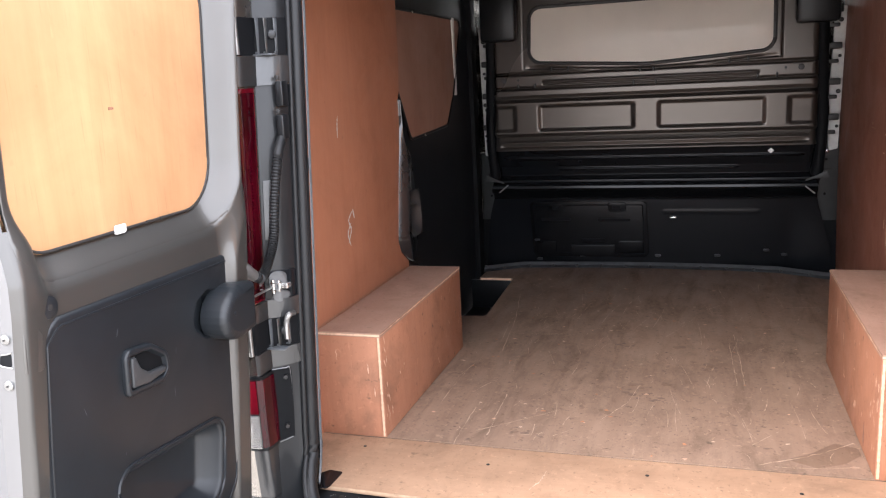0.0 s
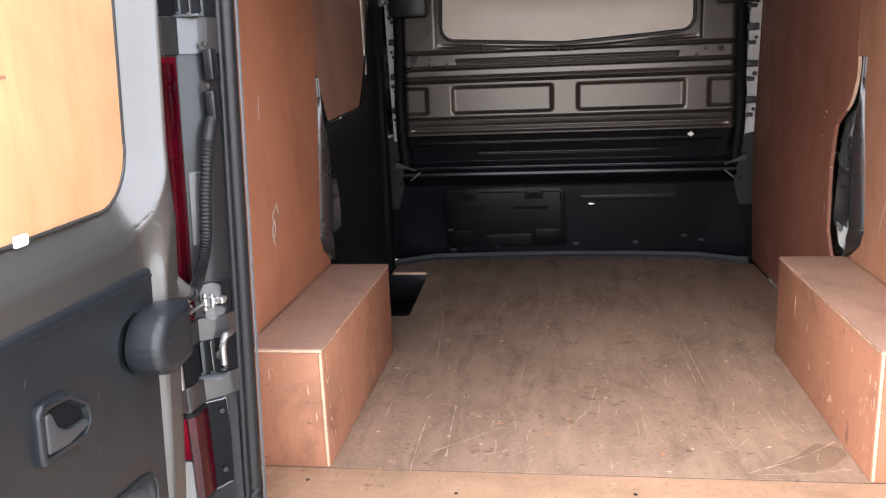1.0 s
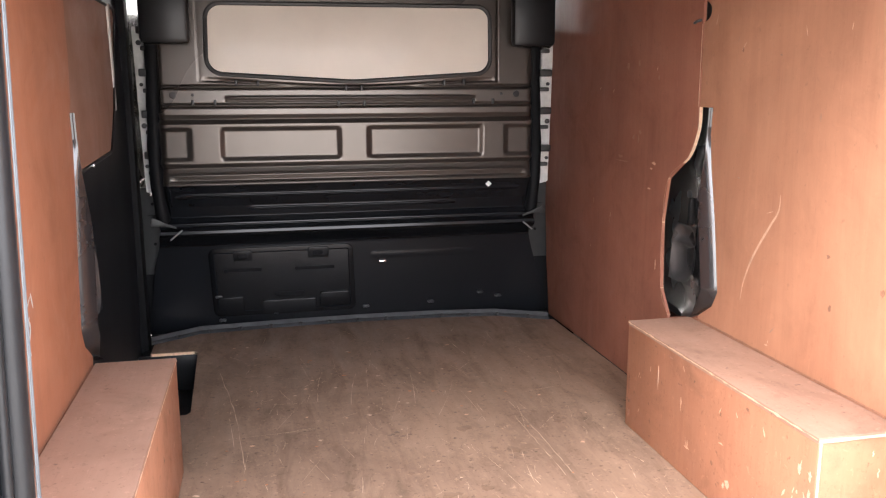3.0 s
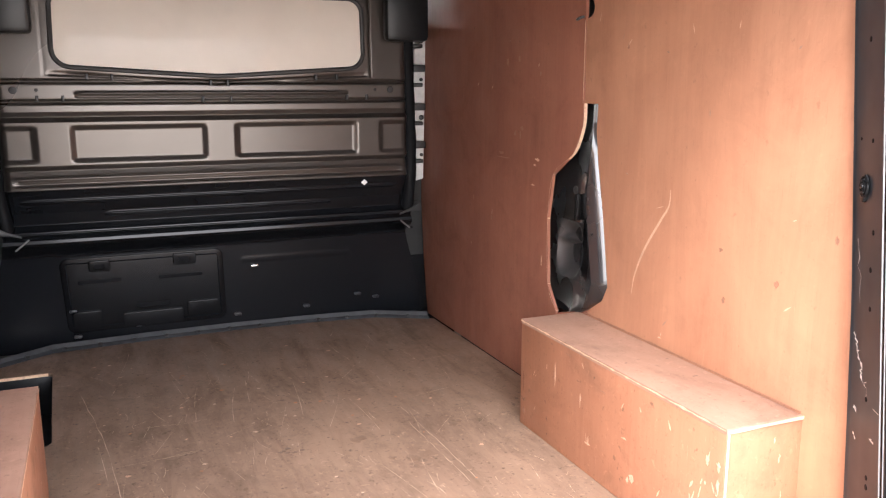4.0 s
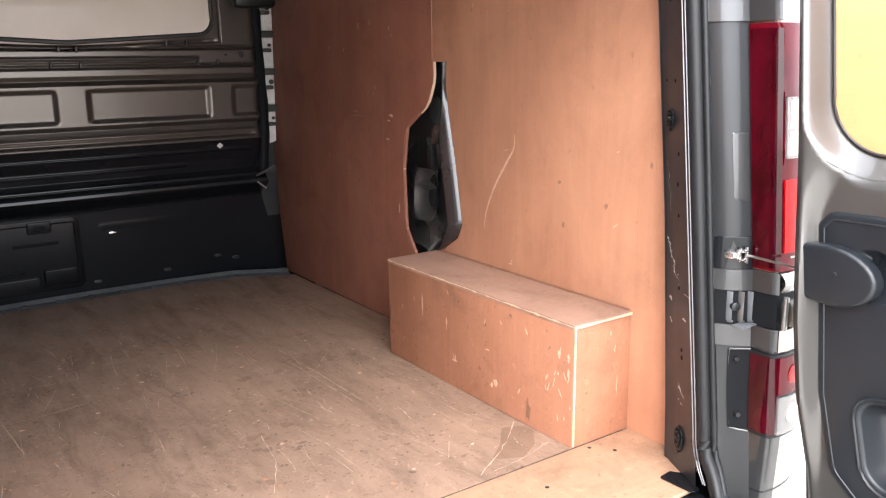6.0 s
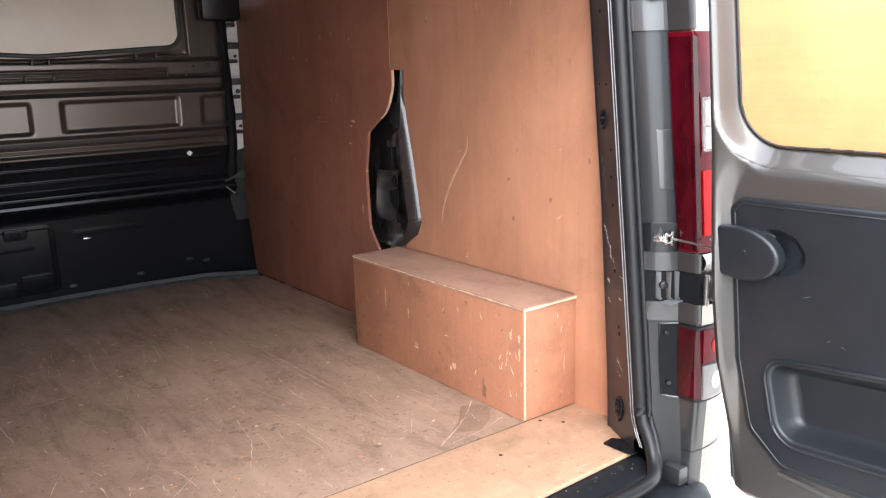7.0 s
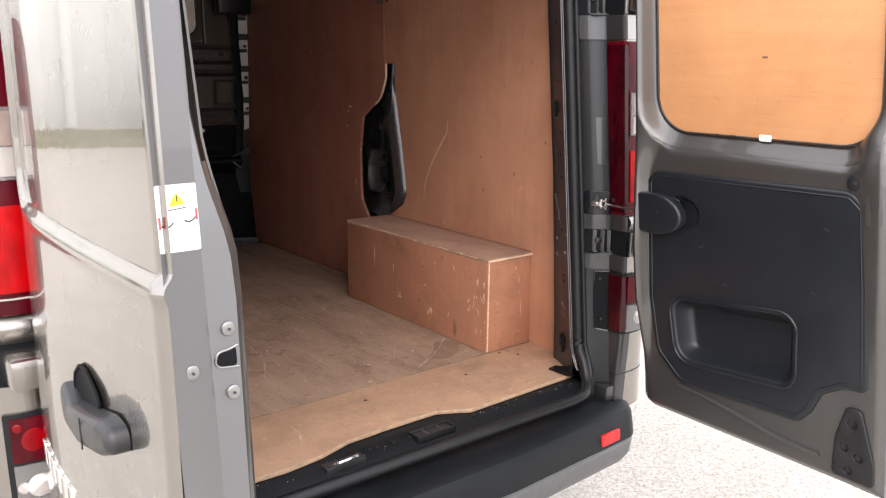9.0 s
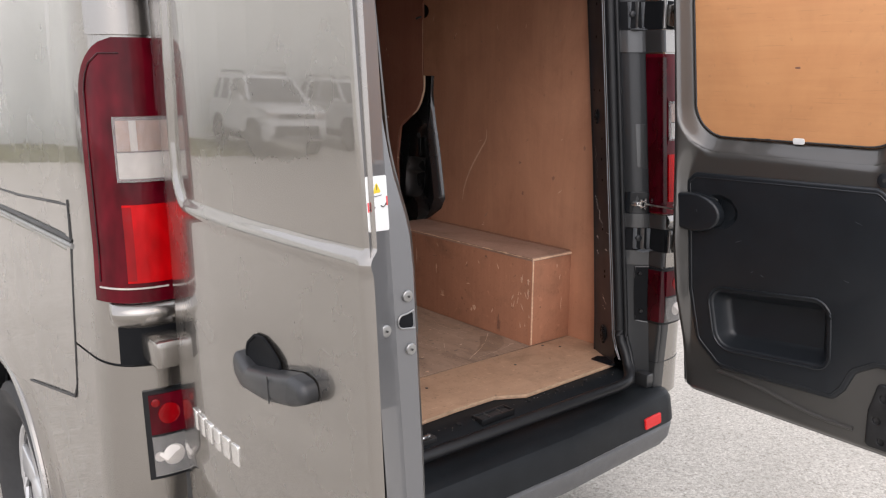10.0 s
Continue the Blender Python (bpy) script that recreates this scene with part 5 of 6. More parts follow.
    # light scuffs on the trim
    rs = random.Random(3 if s < 0 else 4)
    for k in range(5):
        u, z = rs.uniform(0.2, 0.64), rs.uniform(0.92, 1.18)
        L = rs.uniform(0.006, 0.022)
        a = rs.uniform(-0.6, 0.6) + (1.57 if s < 0 else 0)
        pts = [rise(u + L * t * math.cos(a), z + L * t * math.sin(a), 0.0) for t in lin(0, 1, 4)]
        raw("scuff", *ribbon_geo(pts, [0.0005, 0.0012, 0.001, 0.0004], tuple(kax.normalized()), 0.0005), M_FLANGE, trim)
    return door, at


_, at_l = rear_door(-1, 0.0, 0.955)
_, at_r = rear_door(1, 0.0, 1.0)

mid_x[0] = TAIL_MID
# check straps and their brackets
for s, atd in ((-1, at_l), (1, at_r)):
    y0 = lean_y(1.09)
    br = raw("strap_bracket", *plate(rounded([(0.714, 1.055), (0.766, 1.055), (0.766, 1.125), (0.714, 1.125)], 0.006), 0.006, 0.002, lambda a, b, h, s=s: (s * a, y0 + jamb_off(a) - 0.005 - h, b)), M_LOWER, van, "black bracket of the door check strap")
    raw("clevis", *join_geo(box_geo((s * 0.712, y0 + 0.012, 1.083), (s * 0.733, y0 + 0.034, 1.096), 0.003), box_geo((s * 0.728, y0 + 0.000, 1.079), (s * 0.750, y0 + 0.018, 1.083), 0.0015), box_geo((s * 0.728, y0 + 0.000, 1.096), (s * 0.750, y0 + 0.018, 1.100), 0.0015),
        tube_geo([(s * 0.745, y0 + 0.004, 1.073), (s * 0.745, y0 + 0.004, 1.106)], 0.0038, 10), tube_geo([(s * 0.734, y0 + 0.012, 1.076), (s * 0.734, y0 + 0.012, 1.103)], 0.003, 10)), M_CHROME, br, "bright steel clevis")
    for a, z, ww, hh in ((0.739, 1.102, 0.015, 0.022), (0.735, 1.064, 0.014, 0.014)) if s < 0 else ():
        o = rounded([(a - ww, z - hh), (a + ww, z - hh), (a + ww, z + hh), (a - ww, z + hh)], 0.0135, 6)
        raw("mounting_plate", *plate(o, 0.006, 0.002, lambda p, q, h, s=s: (s * p, y0 + jamb_off(p) - 0.011 - h, q)), M_PLATE, br, "dull grey oval mounting plate")
    end = atd(0.09, 1.09, 0.088) - Vector((TAIL_MID, 0, 0))
    raw("strap_rod", *tube_geo([(s * 0.745, y0 + 0.004, 1.089), end], 0.0026, 8), M_STEEL, br, "thin steel check rod")

# wiring conduit from the jamb into the left door
cp = smooth_path([(-0.716, lean_y(1.43) + 0.022, 1.43), (-0.715, lean_y(1.40) - 0.004, 1.39), (-0.722, lean_y(1.3) - 0.012, 1.30), (-0.726, lean_y(1.2) - 0.016, 1.21), (-0.735, lean_y(1.15) - 0.030, 1.155), (-0.738, -0.108, 1.127), (-0.732, -0.140, 1.138)], 26)
raw("wiring_conduit", *tube_geo(cp, 0.0115, 12, [1.0 if k < 26 or k > 145 else (1.05 if k % 2 else 0.86) for k in range(len(cp))]), M_RUBBER, van, "black corrugated wiring conduit")
gp = smooth_path([(-0.7375, -0.110, 1.1265), (-0.737, -0.138, 1.138), (-0.741, -0.170, 1.162), (-0.756, -0.205, 1.205)], 8)
raw("gaiter", *tube_geo(gp, 0.0115, 14, [(0.85 + 0.65 * k / (len(gp) - 1)) * (1.04 if k % 2 else 0.93) for k in range(len(gp))]), M_GAITER, van, "grey ribbed rubber gaiter of the conduit")
for s in (-1,):
    for z in (1.455, 1.53):
        raw("jamb_clip", *box_geo((s * 0.704, lean_y(z) + 0.012, z - 0.028), (s * 0.722, lean_y(z) + 0.040, z + 0.028), 0.003), M_JAMB, van)
        raw("jamb_clip", *disc_geo((s * 0.716, lean_y(z) + 0.016, z + 0.036), (0, -1, 0), 0.006, 0.005, 10), M_INK, van)
raw("jamb_catch", *tube_geo(smooth_path([(-0.712, lean_y(0.99) + 0.04, 1.02), (-0.712, lean_y(0.99) + 0.018, 1.022), (-0.718, lean_y(0.99) + 0.012, 1.005), (-0.718, lean_y(0.97) + 0.012, 0.965)], 5), 0.007, 8), M_STEEL, van)
mid_x[0] = 0.0


# ---- the bulkhead ----
BX = -0.028  # middle line of the bulkhead


def bulkhead_y(x, z):
    """How far forward the bulkhead lies: ribs, panels and grooves pressed into the sheet."""
    X = x - BX
    y = np.interp(z, [0.55, 0.62, 0.92, 0.943, 0.958, 0.972, 0.983, 0.995, 1.003, 1.012, 1.017, 1.0215, 1.027, 1.043, 1.085, 1.150, 1.172, 1.185, 1.235, 1.252, 1.40, 1.417, 1.435, 1.90],
                  [2.425, 2.418, 2.385, 2.345, 2.300, 2.276, 2.265, 2.2672, 2.277, 2.286, 2.2845, 2.2855, 2.296, 2.312, 2.300, 2.272, 2.262, 2.266, 2.282, 2.258, 2.256, 2.276, 2.268, 2.285])
    # pressed panels between the ribs
    band = sstep(1.256, 1.280, z) * (1 - sstep(1.370, 1.392, z))
    for a, b in ((-0.78, -0.613), (-0.51, -0.053), (0.046, 0.517), (0.604, 0.78)):
        y = y + 0.009 * band * sstep(a - 0.006, a + 0.022, X) * (1 - sstep(b - 0.022, b + 0.006, X))
    # horizontal beads and slots
    for z0, w, d, a, b in ((1.537, 0.006, 0.012, -0.75, 0.75), (1.468, 0.006, 0.012, -0.74, 0.74), (1.497, 0.005, -0.005, -0.49, 0.49), (1.486, 0.005, 0.006, -0.49, 0.49),
                           (1.207, 0.006, -0.005, -0.70, 0.70), (1.188, 0.006, 0.005, -0.70, 0.70), (1.128, 0.005, -0.006, -0.68, 0.68), (1.074, 0.005, -0.006, -0.42, 0.41),
                           (0.848, 0.004, -0.005, 0.06, 0.52)):
        y = y + d * np.exp(-((z - z0) / w) ** 2) * sstep(a, a + 0.02, X) * (1 - sstep(b - 0.02, b, X))
    # the V-shaped fold under the window
    v = 1.532 + 0.055 * np.abs(X)
    y = y + 0.010 * np.exp(-((z - v) / 0.005) ** 2) * (np.abs(X) < 0.56)
    y = y + 0.004 * np.exp(-((np.abs(X) - 0.577) / 0.003) ** 2) * sstep(1.55, 1.56, z)
    # sides roll away forward, and the foot sweeps back at the corners
    y = y + 0.09 * sstep(0.712, 0.760, np.abs(X)) * sstep(1.02, 1.06, z)
    y = y - 0.02 * sstep(0.62, 0.82, np.abs(X)) * (1 - sstep(0.60, 0.98, z))
    return y


zs = sorted(set([round(v, 4) for v in lin(0.555, 0.945, 40) + lin(0.947, 1.05, 80) + lin(1.052, 1.255, 130) + lin(1.257, 1.41, 120) + lin(1.412, 1.56, 100) + lin(1.57, 1.99, 56)]))
xs = sorted(set([round(v, 4) for v in lin(-0.84, 0.79, 150)] + [round(BX + e + d, 4) for e in (-0.613, -0.51, -0.053, 0.046, 0.517, 0.604) for d in lin(-0.032, 0.032, 26)]))


def low_ends(z):
    """The sheet's two sides: below the ledge it widens towards the floor."""
    return (piece(z, [(0.555, -0.855), (0.60, -0.850), (0.83, -0.822), (1.0, -0.775), (1.045, -0.775)]),
            piece(z, [(0.555, 0.80), (0.68, 0.795), (0.78, 0.762), (0.88, 0.735), (1.0, 0.712), (1.045, 0.712)]))


XX, ZZ = np.meshgrid(np.array(xs), np.array(zs))
LE = np.array([low_ends(z) for z in zs])
draw = np.where(XX > 0, (LE[:, 1:] - 0.6) / 0.19, (-LE[:, :1] - 0.6) / 0.24)
XX = np.where((ZZ < 1.045) & (np.abs(XX) > 0.6), np.sign(XX) * (0.6 + (np.abs(XX) - 0.6) * draw), XX)
YY = bulkhead_y(XX, ZZ)
n = len(xs)
bver = np.stack([XX, YY, ZZ], -1).reshape(-1, 3).tolist()
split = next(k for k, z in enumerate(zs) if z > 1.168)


def sheet(j0, j1):
    """Rows j0..j1 of the pressed sheet."""
    return bver[j0 * n:(j1 + 1) * n], [(j * n + i, j * n + i + 1, (j + 1) * n + i + 1, (j + 1) * n + i) for j in range(j1 - j0) for i in range(n - 1)
                                              if zs[j0 + j] < 1.045 or abs((xs[i] + xs[i + 1]) / 2 - BX) < 0.762]


bulk = raw("bulkhead", *sheet(split, len(zs) - 1), M_BULK, van, "pressed steel bulkhead in dark grey-brown paint", 179)
# One pressed sheet; the lower half's dim reflections are put into a darker colour.
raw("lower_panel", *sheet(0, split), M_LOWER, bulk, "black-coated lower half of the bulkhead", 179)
wo = rounded([(-0.572, 1.845), (0.520, 1.850), (0.523, 1.586), (BX, 1.552), (-0.580, 1.584)], [0.06, 0.06, 0.065, 0.6, 0.065], 8)


def on_bulk(a, b, h):
    return (a, float(np.interp(b, [1.435, 1.90], [2.268, 2.285])) - 0.001 - h, b)


raw("window_pane", *plate(inset(wo, 0.008), 0.004, 0.001, lambda a, b, h: on_bulk(a, b, 0.004 + h)), M_HAZE, bulk, "cream cover over the bulkhead window")
rr = [on_bulk(p.x, p.y, 0.004) for p in inset(wo, 0.004)]
raw("window_seal", *tube_geo(rr + [rr[0]], 0.0085, 8), M_INK, bulk, "black rubber window seal")
for x, z in ((-0.47, 1.552), (-0.39, 1.549), (BX - 0.03, 1.531), (BX + 0.03, 1.531), (0.33, 1.551), (0.41, 1.554), (-0.63, 1.478), (-0.55, 1.478), (BX - 0.06, 1.474), (BX + 0.04, 1.474), (0.45, 1.478), (0.53, 1.478)):
    raw("fold_tab", *box_geo((x - 0.005, 2.258, z - 0.010), (x + 0.005, 2.275, z + 0.012), 0.002), M_PILLAR, bulk)
for x, r in ((-0.70, 0.013), (-0.63, 0.006), (0.565, 0.006), (0.628, 0.013)):
    raw("bolt_hole", *disc_geo((x, 2.270, 1.508), (0, -1, 0), r, 0.003, 14), M_PILLAR, bulk)
raw("paper_label", *plate(rounded([(0.500, 1.146), (0.514, 1.134), (0.528, 1.146), (0.514, 1.158)], 0.001, 2), 0.001, 0.0003, lambda a, b, h: (a, 2.266 - h, b)), M_WHITE, bulk, "small white label")
raw("bright_clip", *box_geo((0.075, 2.385, 0.815), (0.105, 2.396, 0.822), 0.002), M_CHROME, bulk)
# access panel low on the bulkhead
ap = rounded([(-0.617, 0.902), (-0.035, 0.902), (-0.025, 0.612), (-0.604, 0.612)], 0.03)


def on_low(a, b, h):
    return (a, float(np.interp(b, [0.62, 0.93], [2.418, 2.385])) - 0.004 - h, b)


access = raw("access_panel", *plate(ap, 0.016, 0.005, lambda a, b, h: on_low(a, b, h + 0.007)), M_ACCESS, bulk, "black access panel with catches", 20)
ab = [on_low(q.x, q.y, 0.007) for q in inset(ap, 0.02)]
raw("panel_bead", *tube_geo(ab + [ab[0]], 0.003, 6), M_LOWER, access)
for x, z, wd, hh in ((-0.481, 0.868, 0.075, 0.042), (-0.178, 0.872, 0.085, 0.045), (-0.30, 0.645, 0.22, 0.060), (-0.115, 0.668, 0.12, 0.06), (-0.535, 0.660, 0.10, 0.07)):
    o = rounded([(x - wd / 2, z - hh / 2), (x + wd / 2, z - hh / 2), (x + wd / 2, z + hh / 2), (x - wd / 2, z + hh / 2)], 0.008)
    raw("catch", *plate(o, 0.006, 0.003, lambda a, b, h: on_low(a, b, 0.016 + h)), M_ACCESS, access)
for x, z, wd, hh in ((-0.484, 0.808, 0.15, 0.014), (-0.194, 0.806, 0.16, 0.014), (-0.30, 0.70, 0.12, 0.016), (-0.48, 0.868, 0.034, 0.016), (-0.18, 0.872, 0.040, 0.018)):
    o = rounded([(x - wd / 2, z - hh / 2), (x + wd / 2, z - hh / 2), (x + wd / 2, z + hh / 2), (x - wd / 2, z + hh / 2)], 0.004)
    raw("slot", *plate(o, 0.003, 0.001, lambda a, b, h: on_low(a, b, (0.009 if b < 0.84 else 0.018) + h)), M_HOLE, access)
for x, z in ((-0.57, 0.60), (0.02, 0.625), (0.30, 0.63), (0.52, 0.66), (0.60, 0.64), (-0.58, 0.70)):
    raw("clip", *box_geo((x - 0.016, 2.392, z - 0.006), (x + 0.010, 2.412, z + 0.004), 0.003), M_TRIM, bulk)
# floor flange with its bolts
fp = [(-0.835, 2.262), (-0.66, 2.375), (-0.30, 2.405), (0.0, 2.412), (0.30, 2.402), (0.57, 2.372), (0.78, 2.262)]
fv, ff = [], []
for k, (x, y) in enumerate(fp):
    fv += [(x, y - 0.024, FLOOR + 0.001), (x, y - 0.020, FLOOR + 0.005), (x, y - 0.002, FLOOR + 0.010), (x, y + 0.004, FLOOR + 0.026)]
for k in range(len(fp) - 1):
    for j in range(3):
        ff.append((4 * k + j, 4 * k + 4 + j, 4 * k + 5 + j, 4 * k + 1 + j))
flange = raw("floor_flange", fv, ff, M_FLANGED, bulk, "dark bolted floor flange")
for x in lin(-0.74, 0.70, 13):
    y = float(np.interp(x, [p[0] for p in fp], [p[1] for p in fp]))
    raw("bolt", *disc_geo((x, y - 0.014, FLOOR + 0.008), (0, -0.3, 1), 0.008, 0.007, 12), M_INK, flange)
# Black plate added to stop bright ground showing behind the floor.
raw("floor_gap_plate", *box_geo((-0.86, 2.16, FLOOR - 0.045), (0.86, 2.46, FLOOR - 0.016), 0.002), M_HOLE, van)
# pale foam strips behind the bulkhead's edges, with black clips
for s, x0 in ((-1, -0.828), (1, 0.800)):
    fo = rounded([(0, 1.14), (0.035, 1.13), (0.045, 1.30), (0.030, 1.76), (-0.012, 1.76), (-0.006, 1.40)], 0.006)
    strip = raw("edge_strip", *plate(fo, 0.02, 0.004, lambda a, b, h, s=s, x0=x0: (x0 - s * a * 1.1, 2.352 - h, b)), M_FOAM, bulk, "pale foam strip with black clips")
    for k, z in enumerate(lin(1.24, 1.70, 4)):
        raw("clip", *disc_geo((x0 - s * 0.010, 2.352, z), (0, -1, 0), 0.010 if k % 2 else 0.007, 0.010, 12, 0.3), M_INK, strip)
        raw("tooth", *box_geo((x0 - s * 0.008, 2.300, z + 0.030), (x0 - s * 0.060, 2.330, z + 0.058), 0.005), M_INK, strip)
        raw("tooth", *box_geo((x0 - s * 0.020, 2.300, z - 0.030), (x0 - s * 0.060, 2.330, z - 0.014), 0.004), M_INK, strip)
    # Black tube stands for the notched border and the soft shade beside it.
    ex = BX + s * 0.748
    raw("rolled_edge", *tube_geo(smooth_path([(ex - s * 0.030, 2.318, 0.965), (ex - s * 0.006, 2.312, 1.06), (ex + s * 0.006, 2.312, 1.25), (ex, 2.312, 1.45), (ex - s * 0.010, 2.312, 1.75), (ex - s * 0.016, 2.312, 1.95)], 16), 0.026, 12, [1 + 0.05 * math.sin(k * 0.55) for k in range(81)]), M_HOLE, bulk, "black rolled edge of the bulkhead")
    # Black block added where the upper corner lies in shade.
    raw("corner_bracket", *box_geo((x0 - s * 0.03, 2.20, 1.69), (x0 - s * 0.205, 2.262, 1.97), 0.02), M_BLACK, bulk, "black upper corner bracket")
    # the body's own grey pillar, seen past the lower panel, with its bracket, screw and plugs
    xo, xi = (0.835, 0.690) if s > 0 else (0.875, 0.745)
    lo = rounded([(xo, 0.775), (xo, 1.150), (xi + 0.055, 1.150), (xi + 0.035, 1.06), (xi, 0.98), (xi, 0.90), (xi + 0.06, 0.775)], 0.01)
    post = raw("side_post", *plate(lo, 0.03, 0.008, lambda a, b, h, s=s: (s * a, 2.418 - h + 0.05 * (1.0 - b), b)), M_BODYIN, bulk, "grey-green painted body pillar")
    # Black filler plate added below the post to keep that gap dark.
    raw("post_filler", *box_geo((s * xi, 2.425, 0.55), (s * (xo + 0.02), 2.435, 0.80), 0.002), M_HOLE, post)
    for z, r in ((1.09, 0.006), (1.03, 0.007), (0.93, 0.006), (0.80, 0.007)):
        raw("plug", *disc_geo((s * (xi + 0.068), 2.385 + 0.05 * (1 - z), z), (0, -1, 0), r, 0.004, 12), M_HOLE, post)
    raw("screw", *disc_geo((s * (xi + 0.070), 2.378, 1.128), (0, -1, 0), 0.0085, 0.006, 12), M_CHROME, post)
    raw("foot_bracket", *plate(rounded([(xi + 0.06, 1.055), (xi + 0.07, 1.02), (xi + 0.01, 1.018), (xi - 0.03, 1.006), (xi - 0.026, 1.014), (xi + 0.015, 1.030)], 0.006), 0.006, 0.002, lambda a, b, h, s=s: (s * a, 2.262 - h, b)), M_BODYIN, bulk, "grey corner bracket")
    raw("bright_edge", *tube_geo([(s * (xi - 0.028), 2.258, 0.985), (s * (xi + 0.012), 2.258, 0.952)] if s > 0 else [(s * (xi - 0.05), 2.258, 1.002), (s * (xi - 0.005), 2.258, 0.965)], 0.003, 6), M_STEEL, bulk)

# ---- lining: floor, walls and boxes over the wheels ----
def floor_at(a, b, h):
    return (a, b, FLOOR + h)


back = [Vector(p) for p in ((0.80, 2.24), (0.60, 2.365), (0.30, 2.40), (0.0, 2.41), (-0.30, 2.402), (-0.655, 2.37), (-0.825, 2.255), (-0.825, 2.13))]
main_out = [Vector((0.815, 0.3048)), *back, Vector((-0.668, 2.13)), Vector((-0.655, 2.118)), Vector((-0.634, 1.51)), Vector((-0.645, 1.49)), Vector((-0.825, 1.482)), Vector((-0.825, 0.3048))]
flo = raw("floor", *plate(main_out, 0.012, 0.0008, floor_at), M_FLOOR)
tagged(flo, "worn scratched plywood load floor with dark stains", "floor", kind="structure")
strip_out = [Vector(p) for p in ((0.815, 0.2995), (0.815, 0.075), (0.735, 0.045), (0.712, 0.012), (0.300, 0.0), (0.262, 0.022), (0.215, 0.047), (0.06, 0.047), (-0.07, 0.040), (-0.16, 0.012), (-0.26, 0.0), (-0.69, 0.012), (-0.71, 0.045), (-0.815, 0.075), (-0.815, 0.2995))]
fs = raw("floor_board", *plate(strip_out, 0.012, 0.0008, floor_at), M_FLOOR2, flo, "paler plywood strip along the load sill")
raw("board_edge", *grid(lambda i, k: (strip_out[int(i)].x, strip_out[int(i)].y - 0.0008, FLOOR - 0.0005 - 0.007 * k), list(range(3, 12)), [0, 1]), M_EDGEF, flo, "raw pale plywood edge")
# Near-black strip laid along the joint of the two boards.
jl = [(x, 0.3022 + 0.0004 * math.sin(x * 37), FLOOR - 0.0022) for x in lin(-0.80, 0.80, 60)]
raw("board_joint_strip", *ribbon_geo(jl, [0.0075] * 60, (0, 0, 1), 0.0), M_PILLAR, flo, "dirt in the joint between the boards")
raw("step_well", *join_geo(box_geo((-0.87, 1.46, FLOOR - 0.17), (-0.62, 2.15, FLOOR - 0.15), 0.004), box_geo((-0.634, 1.46, FLOOR - 0.16), (-0.622, 2.15, FLOOR - 0.0125), 0.002),
    box_geo((-0.87, 1.465, FLOOR - 0.16), (-0.62, 1.478, FLOOR - 0.0125), 0.002), box_geo((-0.87, 2.132, FLOOR - 0.16), (-0.62, 2.145, FLOOR - 0.0125), 0.002)), M_BLACK, van, "black step well by the sliding door")
raw("well_edge", *box_geo((-0.82, 2.1275, FLOOR - 0.011), (-0.668, 2.1305, FLOOR - 0.0015), 0.0005), M_EDGE, flo)

WX = 0.815  # half width between the lining walls
CUT_REAR = [(1.082, 1.474), (1.086, 1.40), (1.072, 1.31), (1.040, 1.17), (1.022, 1.07), (1.006, 0.975), (1.03, 0.93), (1.10, 0.885)]
CUT_FORE = [(1.150, 1.474), (1.154, 1.41), (1.20, 1.33), (1.312, 1.258), (1.338, 1.12), (1.328, 0.913), (1.275, 0.84)]


def wall_at(s, off=0.0):
    return lambda a, b, h: (s * (WX - off - h), a, b)


tophole = [(1.156 + 0.040 * math.cos(t) * -1, 1.732 + 0.028 * math.sin(t)) for t in lin(-math.pi / 2, math.pi / 2, 10)]
rear_out = [Vector(p) for p in [(0.085, FLOOR - 0.004), (1.10, FLOOR - 0.004), (1.10, 0.885)] + CUT_REAR[::-1][1:] + [(1.150, 1.4745), (1.1545, 1.70)] + tophole + [(1.1545, 1.765), (1.155, 1.965), (0.215, 1.965)]]
wall_r = raw("wall_right", *plate(rear_out, 0.009, 0.0005, wall_at(1)), M_WALL)
tagged(wall_r, "orange-brown plywood wall lining with a long pale scratch", "wall", kind="structure")
fore_out = [Vector(p) for p in [(1.1565, 1.965), (1.1565, 1.474)] + CUT_FORE[1:] + [(1.27, FLOOR - 0.004), (2.345, FLOOR - 0.004), (2.39, 0.80), (2.42, 1.10), (2.44, 1.50), (2.455, 1.80), (2.46, 1.965)]]
# Redder veneer; light falling off forwards is also put into its darker colour.
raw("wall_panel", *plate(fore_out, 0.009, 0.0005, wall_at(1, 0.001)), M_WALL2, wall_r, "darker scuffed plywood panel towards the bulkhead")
low_out = [Vector(p) for p in [(1.1005, FLOOR - 0.004), (1.2695, FLOOR - 0.004), (1.2695, 0.835), (1.1005, 0.885)]]
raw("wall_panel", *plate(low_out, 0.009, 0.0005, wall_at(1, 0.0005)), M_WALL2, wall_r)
fe = smooth_path([(WX - 0.0005, a + 0.0005, b) for a, b in CUT_FORE], 4)
raw("cut_edge", *grid(lambda i, k: (fe[int(i)].x + 0.010 * k - 0.001, fe[int(i)].y - 0.0006, fe[int(i)].z), list(range(len(fe))), [0, 1]), M_EDGE, wall_r, "raw cut plywood edge")
sm = [(WX - 0.0015, 1.1557, z) for z in lin(1.475, 1.70, 6)]
raw("panel_joint", *ribbon_geo(sm, [0.0015, 0.0025, 0.002, 0.003, 0.003, 0.002], (-1, 0, 0), 0.0012), M_EDGE, wall_r)
